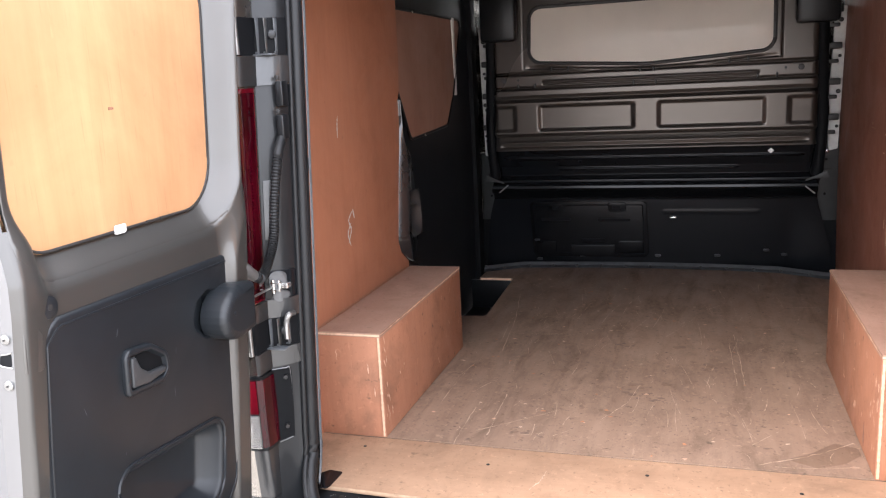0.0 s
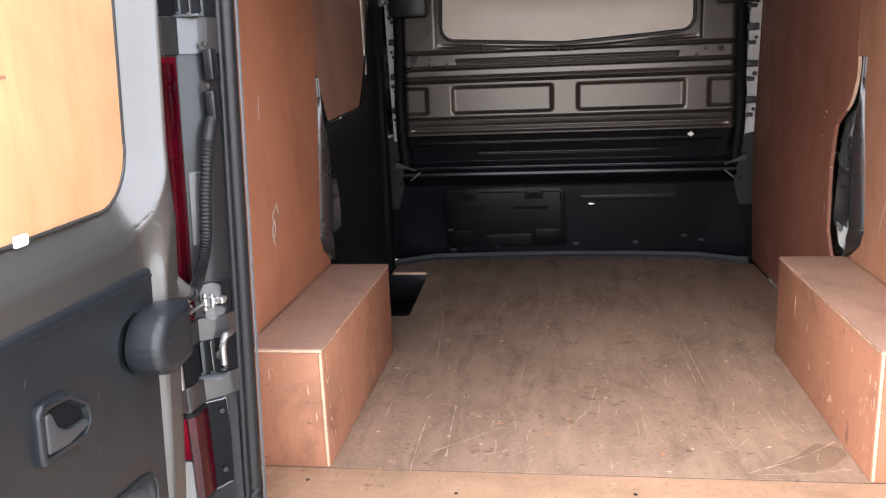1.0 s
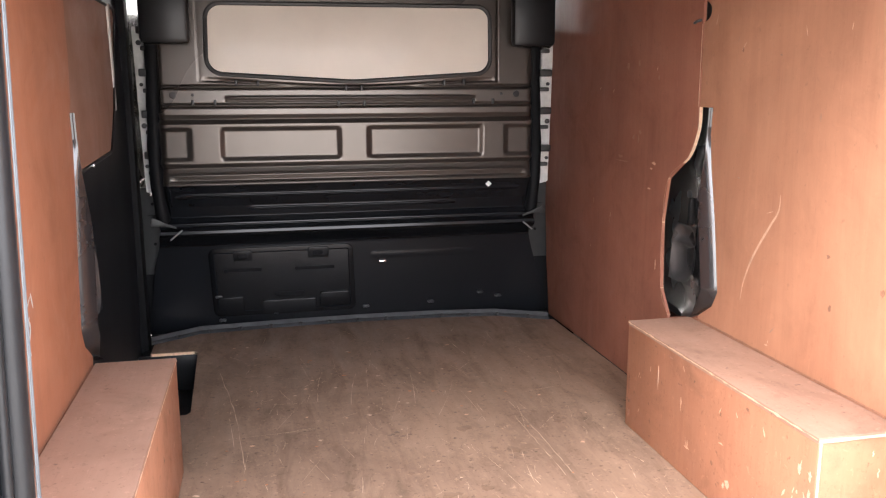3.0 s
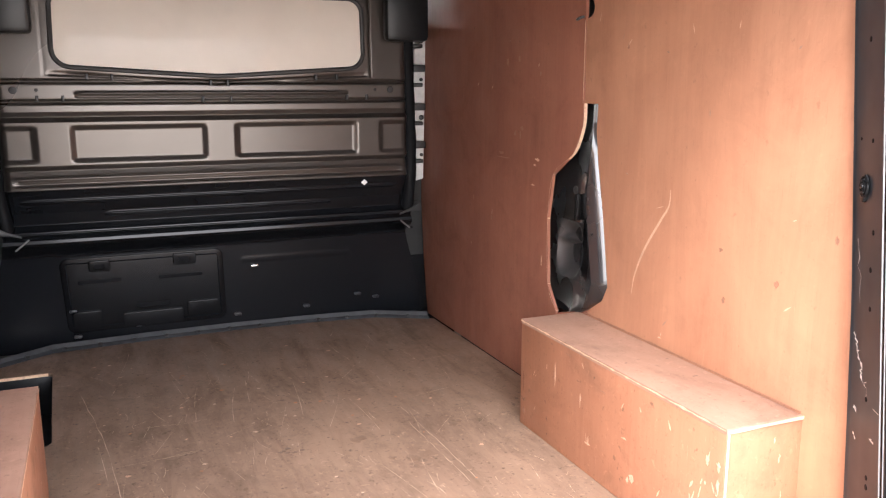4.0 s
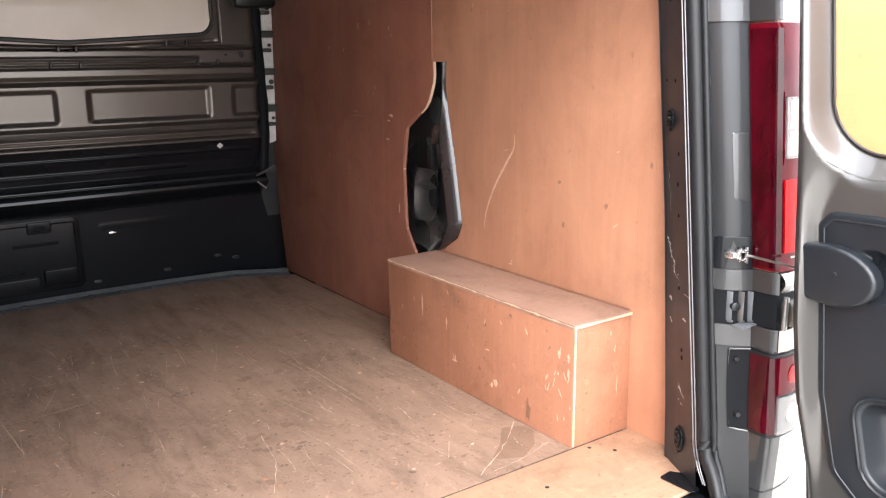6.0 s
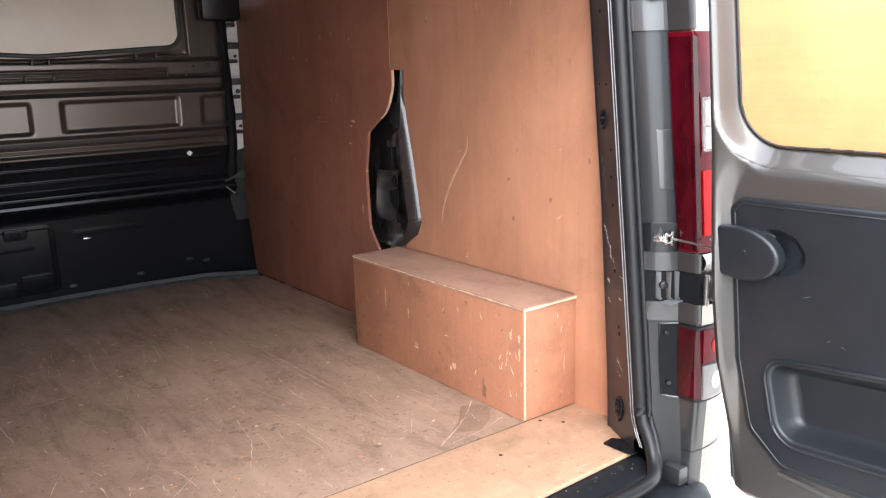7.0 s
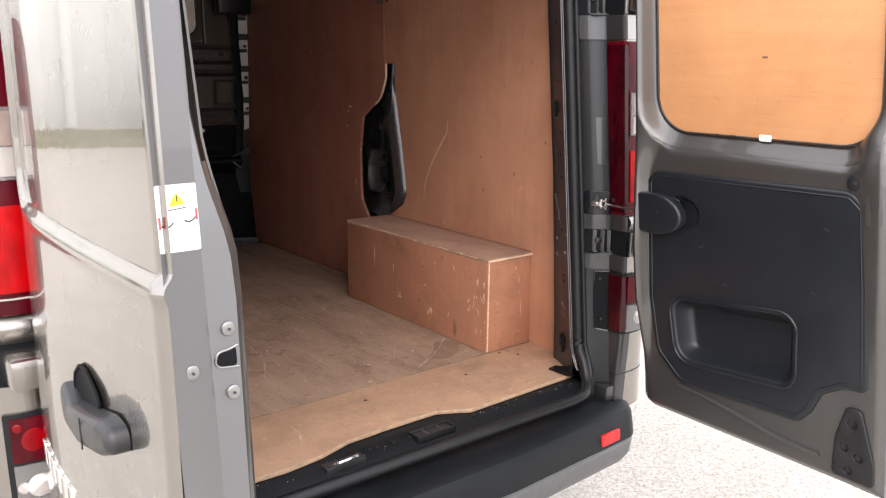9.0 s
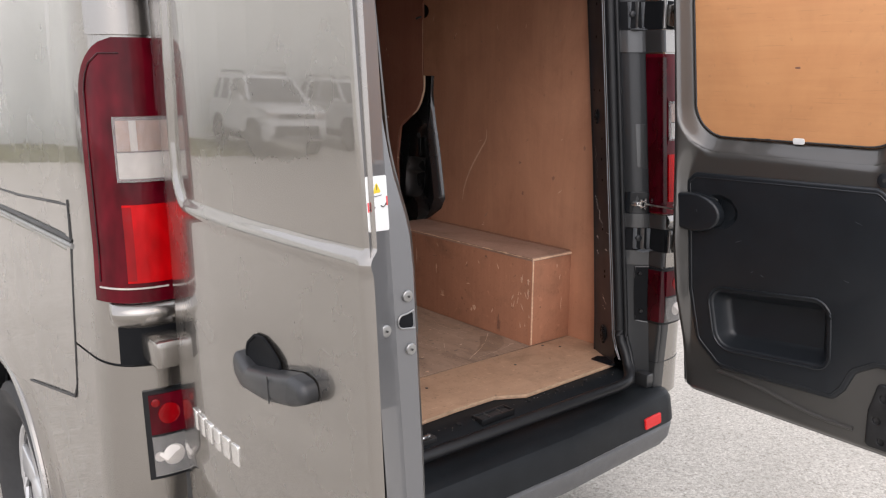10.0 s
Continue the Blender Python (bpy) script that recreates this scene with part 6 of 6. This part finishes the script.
raw("hole_back", *plate(rounded([(1.10, 1.69), (1.22, 1.69), (1.22, 1.78), (1.10, 1.78)], 0.01), 0.002, 0.0005, lambda a, b, h: (WX + 0.02 - h, a, b)), M_INK, wall_r)
raw("cable_end", *tube_geo(smooth_path([(WX + 0.005, 1.165, 1.712), (WX - 0.010, 1.172, 1.708), (WX - 0.014, 1.18, 1.704), (WX - 0.008, 1.19, 1.706)], 4), 0.004, 6), M_INK, wall_r)

rear_l = [Vector(p) for p in [(0.085, FLOOR - 0.004), (1.10, FLOOR - 0.004), (1.10, 0.885)] + CUT_REAR[::-1][1:] + [(1.10, 1.5), (1.115, 1.60), (1.12, 1.965), (0.215, 1.965)]]
wall_l = raw("wall_left", *plate(rear_l, 0.009, 0.0005, wall_at(-1)), M_WALLL)
tagged(wall_l, "bright orange plywood wall lining with white paint marks", "wall", kind="structure")


def pillar_cover(s):
    """The pressed pillar that bulges through the cut-out in the lining: a rear flank coloured lighter as if lit, a dark
    face and a hole.
    """
    zz = lin(0.85, 1.474, 40)
    rz, ry = zip(*sorted([(b, a) for a, b in CUT_REAR]))
    fz, fy = zip(*sorted([(b, a) for a, b in CUT_FORE]))
    rows = []
    for z in zz:
        yr = float(np.interp(z, rz, ry)) if z > 0.885 else 1.10 + (0.885 - z) * 2.2
        yf = float(np.interp(z, fz, fy)) + 0.03
        full = float(sstep(1.42, 1.16, z)) * float(sstep(0.86, 0.95, z))
        ridge = 0.010 + 0.020 * full
        wide = 0.004 + 0.042 * full
        row = [(s * (WX + 0.012), yr - 0.004, z), (s * (WX - 0.004), yr + 0.002, z), (s * (WX - ridge * 0.6), yr + wide * 0.35, z), (s * (WX - ridge), yr + wide * 0.75, z), (s * (WX - ridge * 0.95), yr + wide, z),
               (s * (WX - ridge * 0.2), yr + wide + 0.012, z), (s * (WX + 0.03), (yr + wide + yf) / 2, z), (s * (WX + 0.05), yf, z), (s * (WX + 0.06), yf + 0.08, z)]
        rows.append(row)
    m = len(rows[0])
    v = [p for r in rows for p in r]
    f = [(j * m + i, j * m + i + 1, (j + 1) * m + i + 1, (j + 1) * m + i) for j in range(len(rows) - 1) for i in range(m - 1)]
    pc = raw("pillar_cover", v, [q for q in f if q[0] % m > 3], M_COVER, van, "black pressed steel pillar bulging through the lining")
    # The light that the flank catches is put into a lighter grey.
    raw("pillar_flank", v, [q for q in f if q[0] % m <= 3], M_FLANK, pc, "rear flank of the pillar, its caught light put into a lighter grey")
    hx = WX + 0.010

    def bowl(a, b):
        """A hollow with a rounded-square mouth and a shelf across its middle."""
        r = (abs(a) ** 3 + abs(b) ** 3) ** (1 / 3)
        x = hx - 0.006 + 0.030 * max(0.0, 1 - r ** 4) - 0.014 * math.exp(-((b - 0.30) / 0.12) ** 2) * max(0.0, 1 - r ** 4)
        return (s * x, 1.216 + 0.066 * a - 0.010 * b, 1.045 + 0.088 * b)
    raw("cup", *grid(bowl, lin(-1, 1, 25), lin(-1, 1, 33)), M_CUP, pc, "grey moulded cup in the pillar", 80)
    raw("rib", *box_geo((s * (hx - 0.010), 1.176, 1.135), (s * (hx + 0.008), 1.192, 1.215), 0.005), M_COVER, pc)
    raw("plug", *disc_geo((s * (hx - 0.004), 1.19, 1.225), (-s, 0, 0), 0.012, 0.004, 14), M_INK, pc)
    raw("backing", *plate(rounded([(0.98, 0.82), (1.42, 0.82), (1.42, 1.50), (0.98, 1.50)], 0.01), 0.002, 0.0005, lambda a, b, h: (s * (WX + 0.065 - h), a, b)), M_PILLAR, pc)


pillar_cover(-1)
pillar_cover(1)

# the sliding door's inside, with its boarded window
def slide_x(y, z):
    return -(0.872 - 0.01 * math.sin((z - 0.5) * 2.2))


sd = raw("sliding_door", *grid(lambda u, v: (slide_x(u, v), u, v), lin(1.02, 2.30, 40), lin(0.40, 1.98, 60)), M_SLIDEIN, van, "black inside of the closed sliding door")
wl = rounded([(1.19, 1.80), (1.165, 1.54), (1.30, 1.315), (1.79, 1.335), (1.90, 1.46), (2.085, 1.795)], [0.05, 0.1, 0.05, 0.04, 0.05, 0.03], 6)
raw("window_board", *plate(wl, 0.006, 0.001, lambda a, b, h: (slide_x(a, b) + 0.012 + h, a, b)), M_SLIDE, sd, "dull brown plywood board over the side window")
gl = [(slide_x(p.x, p.y) + 0.012, p.x, p.y) for p in wl]
raw("window_gap", *tube_geo(gl + [gl[0]], 0.006, 6), M_BLACK, sd)
raw("board_edge", *box_geo((slide_x(1.95, 1.6) + 0.005, 1.935, 1.46), (slide_x(1.95, 1.6) + 0.016, 1.965, 1.80), 0.003), M_FOAM, sd, "pale raw edge")
for y, z in ((1.46, 1.322), (1.40, 1.795)):
    raw("screw", *disc_geo((slide_x(y, z) + 0.018, y, z), (1, 0, 0), 0.006, 0.004, 10), M_CHROME, sd)
raw("side_wall_gap", *box_geo((-0.90, 2.22, 0.45), (-0.842, 2.30, 1.98), 0.004), M_HOLE, van)


def wheel_box(s, x0, x1, y0, y1, top, label):
    """A plywood box over a wheel arch: lid, side and end boards with pale raw edges."""
    box = empty("wheel_arch_box", (s * (x0 + x1) / 2, (y0 + y1) / 2, FLOOR), label, "wheel arch box", group="boxes over the wheel arches")
    t = 0.012

    def p(name, g, mat, lab=""):
        return under(raw(name, *g, mat, None, lab), box)
    sidep = plate([Vector(q) for q in ((y0 + 0.001, FLOOR + 0.001), (y1, FLOOR + 0.001), (y1, top - t), (y0 + 0.001, top - t))], t, 0.001, lambda a, b, h: (s * (x0 - h), a, b), back=True)
    p("side_board", sidep, M_BOX)
    for y, d, nm in ((y0, -1, "end_board"), (y1, 1, "end_board")):
        endp = plate([Vector(q) for q in ((x0 + t, FLOOR + 0.001), (x1, FLOOR + 0.001), (x1, top - t), (x0 + t, top - t))], t, 0.001, lambda a, b, h, y=y, d=d: (s * a, y + d * h, b), back=True)
        p(nm, endp, M_BOX)
    lid = plate([Vector(q) for q in ((x0 - 0.0004, y0 - 0.0006), (x1 - 0.004, y0 - 0.0006), (x1 - 0.0045, y1 + 0.0006), (x0 - 0.0004, y1 + 0.0006))], t, 0.0012, lambda a, b, h: (s * a, b, top + h), back=True)
    p("lid", lid, M_BOXT, "worn plywood lid")
    # raw and chipped edges
    rk = random.Random(8 + s)
    e1 = [(s * (x0 - 0.001), b, top - 0.003 - rk.uniform(0, 0.0015)) for b in lin(y0, y1, 60)]
    p("lid_edge", ribbon_geo(e1, [max(0.0008, rk.gauss(0.003, 0.0014)) for _ in e1], (-s, 0, 0), 0.0012), M_EDGE, "pale chipped lid edge")
    e2 = [(s * a, y0 - 0.002, top - 0.006) for a in lin(x0, x1, 10)]
    p("lid_edge", ribbon_geo(e2, [0.005 + rk.uniform(0, 0.003) for _ in e2], (0, -1, 0), 0.0012), M_EDGE)
    # Brown strip for the rubbed joint and the shade of its gap.
    e4 = [(s * (WX - 0.0005), b, top + 0.0022 + rk.uniform(-0.0006, 0.0006)) for b in lin(y0 + 0.005, y1 - 0.02, 50)]
    p("lid_joint_line", ribbon_geo(e4, [max(0.002, rk.gauss(0.0048, 0.0010)) for _ in e4], (-s, 0, 0), 0.0014), M_KNOT, "dark dirt along the joint with the lining")
    e3 = [(s * (x0 + 0.005), y0, z) for z in lin(FLOOR + 0.004, top - 0.012, 44)]
    p("corner_edge", ribbon_geo(e3, [max(0.002, rk.gauss(0.0060, 0.0007)) for _ in e3], (0, -1, 0), 0.0012), M_EDGE, "pale raw corner edge")
    for k in range(24):
        y, z = rk.uniform(y0 + 0.02, y1 - 0.02), rk.uniform(FLOOR + 0.03, top - 0.03)
        if k < 12:
            y = y0 + abs(rk.gauss(0, 0.03)) + 0.004
        L, a = rk.uniform(0.008, 0.03), rk.uniform(1.0, 2.1)
        pts = [(s * x0, y + L * q * math.cos(a), z + L * q * math.sin(a)) for q in lin(0, 1, 5)]
        p("chip", ribbon_geo(pts, [0.001, rk.uniform(0.002, 0.006), rk.uniform(0.002, 0.007), rk.uniform(0.001, 0.005), 0.001], (-s, 0, 0), 0.0012), M_SCRATCH)
    for k in range(3):
        a0, b0 = rk.uniform(x0 + 0.02, x1 - 0.03), rk.uniform(FLOOR + 0.1, top - 0.04)
        L = rk.uniform(0.01, 0.05)
        pts = [(s * (a0 + 0.004 * q * rk.uniform(-1, 1)), y0 - 0.0, b0 + L * q) for q in lin(0, 1, 5)]
        p("chip", ribbon_geo(pts, [0.001, rk.uniform(0.001, 0.004), rk.uniform(0.002, 0.005), rk.uniform(0.001, 0.003), 0.001], (0, -1, 0), 0.0012), M_SCRATCH)
    return box


box_r = wheel_box(1, 0.620, 0.8145, 0.302, 1.135, 0.873, "scuffed plywood box over the offside wheel arch")
wheel_box(-1, 0.620, 0.8145, 0.302, 1.095, 0.867, "chipped plywood box over the nearside wheel arch")

# ---- marks on the lining ----
# long pale scratch on the right wall
sc = smooth_path([(WX, 0.754, 1.276), (WX, 0.758, 1.235), (WX, 0.789, 1.193), (WX, 0.846, 1.113), (WX, 0.882, 1.039), (WX, 0.894, 0.983)], 6)
wid = [0.0018 + 0.0056 * math.sin(math.pi * k / (len(sc) - 1)) ** 0.8 for k in range(len(sc))]
raw("scratch", *ribbon_geo(sc, wid, (-1, 0, 0), 0.0012), M_SCRATCH, wall_r, "long pale curved scratch")
rk = random.Random(21)
for k in range(26):
    y, z = rk.uniform(0.32, 2.2), rk.uniform(0.9, 1.7)
    if 0.98 < y < 1.36 and z < 1.5:
        continue
    L, a = rk.uniform(0.006, 0.028), rk.uniform(0, 3.14)
    pts = [(WX - 0.001, y + L * q * math.cos(a), z + L * q * math.sin(a)) for q in lin(0, 1, 5)]
    raw("scuff", *ribbon_geo(pts, [0.0008, rk.uniform(0.001, 0.004), rk.uniform(0.001, 0.005), rk.uniform(0.001, 0.003), 0.0008], (-1, 0, 0), 0.0012), M_SCRATCH if k % 3 else M_BOXT, wall_r)
for pts in ([(0.55, 1.385), (0.553, 1.42), (0.560, 1.45)], [(0.575, 1.06), (0.60, 1.10), (0.585, 1.13), (0.615, 1.155)], [(0.59, 1.05), (0.575, 1.09), (0.60, 1.12)], [(0.63, 1.13), (0.62, 1.16)]):
    pp = smooth_path([(-WX, a, b) for a, b in pts], 5)
    raw("paint_mark", *ribbon_geo(pp, [0.002 + 0.008 * abs(math.sin(1.7 * k + a)) * math.sin(math.pi * (k + 0.5) / len(pp)) for k in range(len(pp))], (1, 0, 0), 0.0012), M_FOAM, wall_l, "white paint mark")
# single marks on the right wall and on the side of its box
def blot(y, z, a, b, mat, parent, x, name, jag=0.5):
    o = [Vector((y + a * rk.uniform(1 - jag, 1 + jag * 0.4) * math.cos(t), z + b * rk.uniform(1 - jag, 1 + jag * 0.4) * math.sin(t))) for t in lin(0, 5.8, 13)]
    raw(name, *plate(o, 0.0004, 0.0001, lambda p, q, h: (x - h, p, q)), mat, parent)


for y, z, a, b in ((1.538, 1.606, 0.008, 0.013), (1.515, 1.387, 0.014, 0.008), (1.525, 1.366, 0.006, 0.014), (1.64, 1.285, 0.05, 0.0025), (1.728, 1.066, 0.009, 0.010), (2.18, 0.83, 0.006, 0.03), (0.568, 1.162, 0.007, 0.006), (0.258, 1.237, 0.005, 0.009)):
    blot(y, z, a, b, M_KNOT, wall_r, WX - 0.0022, "dark_mark")
for y, z, a, b in ((1.41, 1.295, 0.012, 0.006), (1.426, 1.277, 0.010, 0.004), (1.436, 1.213, 0.014, 0.003), (1.37, 0.975, 0.004, 0.022), (0.768, 0.90, 0.008, 0.003)):
    blot(y, z, a, b, M_SCRATCH, wall_r, WX - 0.0024, "scuff", 0.7)
# scratches along the floor
for k in range(190):
    x, y = rk.uniform(-0.58, 0.58), rk.uniform(0.34, 2.2)
    L, a = rk.choice([rk.uniform(0.01, 0.05), rk.uniform(0.01, 0.06), rk.uniform(0.05, 0.12), rk.uniform(0.10, 0.30)]), rk.choice([rk.gauss(1.57, 0.2), rk.gauss(1.57, 0.2), rk.gauss(0.9, 0.5)])
    cv = rk.uniform(-0.006, 0.006)
    pts = [(x + L * q * math.cos(a) + cv * math.sin(3.14 * q), y + L * q * math.sin(a), FLOOR) for q in lin(0, 1, 9)]
    if pts[-1][1] > 2.3:
        continue
    w0 = rk.uniform(0.0008, 0.0022)
    raw("scratch", *ribbon_geo(pts, [w0 * max(0.02, rk.gauss(0.5, 0.45)) for _ in pts], (0, 0, 1), 0.0007), M_SCRATCHF, flo)
for pts, w0 in (([(-0.422, 0.292), (-0.426, 0.47), (-0.424, 0.652)], 0.004), ([(-0.346, 0.373), (-0.352, 0.52), (-0.356, 0.673)], 0.005), ([(-0.561, 1.848), (-0.503, 1.471), (-0.464, 1.067)], 0.004),
                ([(-0.218, 1.785), (-0.24, 1.64), (-0.251, 1.505)], 0.003), ([(-0.383, 1.513), (-0.31, 1.506), (-0.229, 1.503)], 0.003), ([(0.319, 1.29), (0.326, 1.065), (0.333, 0.859)], 0.003),
                ([(0.338, 1.375), (0.350, 1.1), (0.355, 0.871)], 0.004), ([(0.039, 0.817), (0.01, 0.66), (-0.049, 0.533)], 0.003), ([(-0.146, 0.195), (-0.150, 0.15), (-0.170, 0.092)], 0.004),
                ([(-0.358, 1.283), (-0.30, 1.30), (-0.247, 1.295)], 0.003), ([(0.361, 0.327), (0.50, 0.41), (0.605, 0.50)], 0.004), ([(0.40, 0.325), (0.52, 0.34), (0.60, 0.363)], 0.003)):
    pp = [q + Vector((rk.gauss(0, 0.0012), rk.gauss(0, 0.0012), 0)) for q in smooth_path([(a, b, FLOOR) for a, b in pts], 8)]
    raw("scratch", *ribbon_geo(pp, [0.8 * w0 * max(0.02, rk.gauss(0.4, 0.35)) for _ in pp], (0, 0, 1), 0.0008), M_SCRATCHF, flo)
ply = iter(range(1000))


def on_floor(low):
    """Flat marks on the floor, each a hair above the last one."""
    e = FLOOR + low + 0.000007 * next(ply)
    return lambda a, b, h: (a, b, e + h)


for cx0, cy0, r0 in ((-0.255, 0.42, 0.022), (0.042, 0.733, 0.030), (0.10, 0.70, 0.02), (-0.05, 1.2, 0.018), (0.25, 1.0, 0.016)):
    for q in range(7):
        x, y, r = cx0 + rk.gauss(0, r0), cy0 + rk.gauss(0, r0 * 0.7), r0 * rk.uniform(0.15, 0.5)
        o = [Vector((x + r * rk.uniform(0.6, 1.5) * math.cos(t), y + r * rk.uniform(0.4, 1.0) * math.sin(t))) for t in lin(0, 5.6, 9)]
        raw("stain", *plate(o, 0.0003, 0.0001, on_floor(0.0003)), M_STAINF, flo)
# Darker rounded patch beside the front corner of the box.
patch = rounded([(0.43, 0.372), (0.50, 0.425), (0.558, 0.492), (0.612, 0.470), (0.612, 0.430), (0.565, 0.372), (0.50, 0.338)], 0.012)
raw("stain", *plate(patch, 0.0003, 0.0001, on_floor(0.0003)), M_DARKF, flo, "dark damp patch by the wheel arch box")
for cx0, cy0, r0, n0 in ((0.08, 0.81, 0.045, 5), (0.46, 1.24, 0.04, 4), (0.20, 1.05, 0.05, 4), (-0.12, 0.95, 0.05, 3), (-0.269, 0.436, 0.02, 5), (0.30, 0.62, 0.04, 3), (-0.05, 0.60, 0.03, 3)):
    for q in range(n0):
        x, y, r = cx0 + rk.gauss(0, r0), cy0 + rk.gauss(0, r0), r0 * rk.uniform(0.12, 0.42)
        o = [Vector((x + r * rk.uniform(0.5, 1.4) * math.cos(t), y + r * rk.uniform(0.5, 1.4) * math.sin(t))) for t in lin(0, 5.8, 14)]
        raw("stain", *plate(rounded(o, r * 0.2, 2), 0.0003, 0.0001, on_floor(0.0003)), M_DARKF, flo)
for k in range(60):
    x, y, r = rk.uniform(-0.58, 0.58), rk.uniform(0.35, 2.2), rk.uniform(0.0015, 0.0045)
    o = [Vector((x + r * rk.uniform(0.5, 1.5) * math.cos(t), y + r * rk.uniform(0.4, 1.0) * math.sin(t))) for t in lin(0, 5.6, 8)]
    raw("stain", *plate(o, 0.0004, 0.0001, on_floor(0.0003)), M_STAIN, flo)
for k in range(120):
    x, y, r = rk.uniform(-0.6, 0.6), rk.uniform(0.32, 2.25), rk.uniform(0.0022, 0.0075)
    o = [Vector((x + r * rk.uniform(0.3, 1.6) * math.cos(t), y + r * rk.uniform(0.3, 1.2) * math.sin(t))) for t in lin(0, 5.6, 9)]
    raw("fleck", *plate(o, 0.0004, 0.0001, on_floor(0.0003)), (M_SCRATCHF, M_STAINF, M_SCRATCH, M_FLECK)[k % 4], flo)
for x, y in ((0.70, 0.235), (0.45, 0.20), (0.1, 0.22), (-0.3, 0.2), (-0.66, 0.24), (0.66, 0.28)):
    raw("floor_screw", *disc_geo((x, y, FLOOR - 0.001), (0, 0, 1), 0.005, 0.002, 12), M_PILLAR, fs)
# rub marks and chips on the side of the right box
for y, z, a, b, mt, nm in ((0.46, 0.605, 0.016, 0.034, M_PATCH, "rub_mark"), (0.596, 0.634, 0.012, 0.012, M_SCRATCH, "chip"), (0.61, 0.622, 0.006, 0.008, M_SCRATCH, "chip"), (0.35, 0.787, 0.006, 0.014, M_SCRATCH, "chip"), (0.318, 0.788, 0.006, 0.012, M_SCRATCH, "chip"),
                           (0.316, 0.745, 0.006, 0.016, M_SCRATCH, "chip"), (0.945, 0.769, 0.004, 0.03, M_SCRATCH, "chip"), (0.82, 0.747, 0.004, 0.022, M_SCRATCH, "chip"), (0.782, 0.642, 0.012, 0.004, M_SCRATCH, "chip"), (0.833, 0.79, 0.012, 0.003, M_KNOT, "rub_mark"),
                           (0.882, 0.844, 0.014, 0.004, M_KNOT, "rub_mark"), (1.114, 0.605, 0.006, 0.016, M_KNOT, "rub_mark"), (0.63, 0.718, 0.010, 0.003, M_SCRATCH, "chip"), (0.72, 0.80, 0.02, 0.0015, M_KNOT, "rub_mark"), (1.118, 0.70, 0.004, 0.04, M_KNOT, "rub_mark")):
    o = [Vector((y + a * rk.uniform(0.4, 1.2) * math.cos(t), z + b * rk.uniform(0.4, 1.2) * math.sin(t))) for t in lin(0, 5.8, 13)]
    under(raw(nm, *plate(o, 0.0004, 0.0001, lambda p, q, h: (0.6192 - h, p, q)), mt, None), box_r)
# dark knots and rub marks on the right wall
for y, z, a, b2 in ((1.62, 1.60, 0.010, 0.014), (1.56, 1.37, 0.012, 0.010), (1.66, 1.30, 0.020, 0.005), (1.88, 1.12, 0.007, 0.012), (1.40, 1.56, 0.006, 0.008), (0.55, 1.05, 0.006, 0.009), (0.40, 1.12, 0.008, 0.008), (2.05, 1.0, 0.008, 0.02), (0.95, 1.62, 0.006, 0.006)):
    o = [Vector((y + a * rk.uniform(0.5, 1.2) * math.cos(t), z + b2 * rk.uniform(0.5, 1.2) * math.sin(t))) for t in lin(0, 5.7, 10)]
    raw("knot", *plate(o, 0.0004, 0.0001, lambda p, q, h: (WX - 0.0022 - h, p, q)), M_KNOT, wall_r)
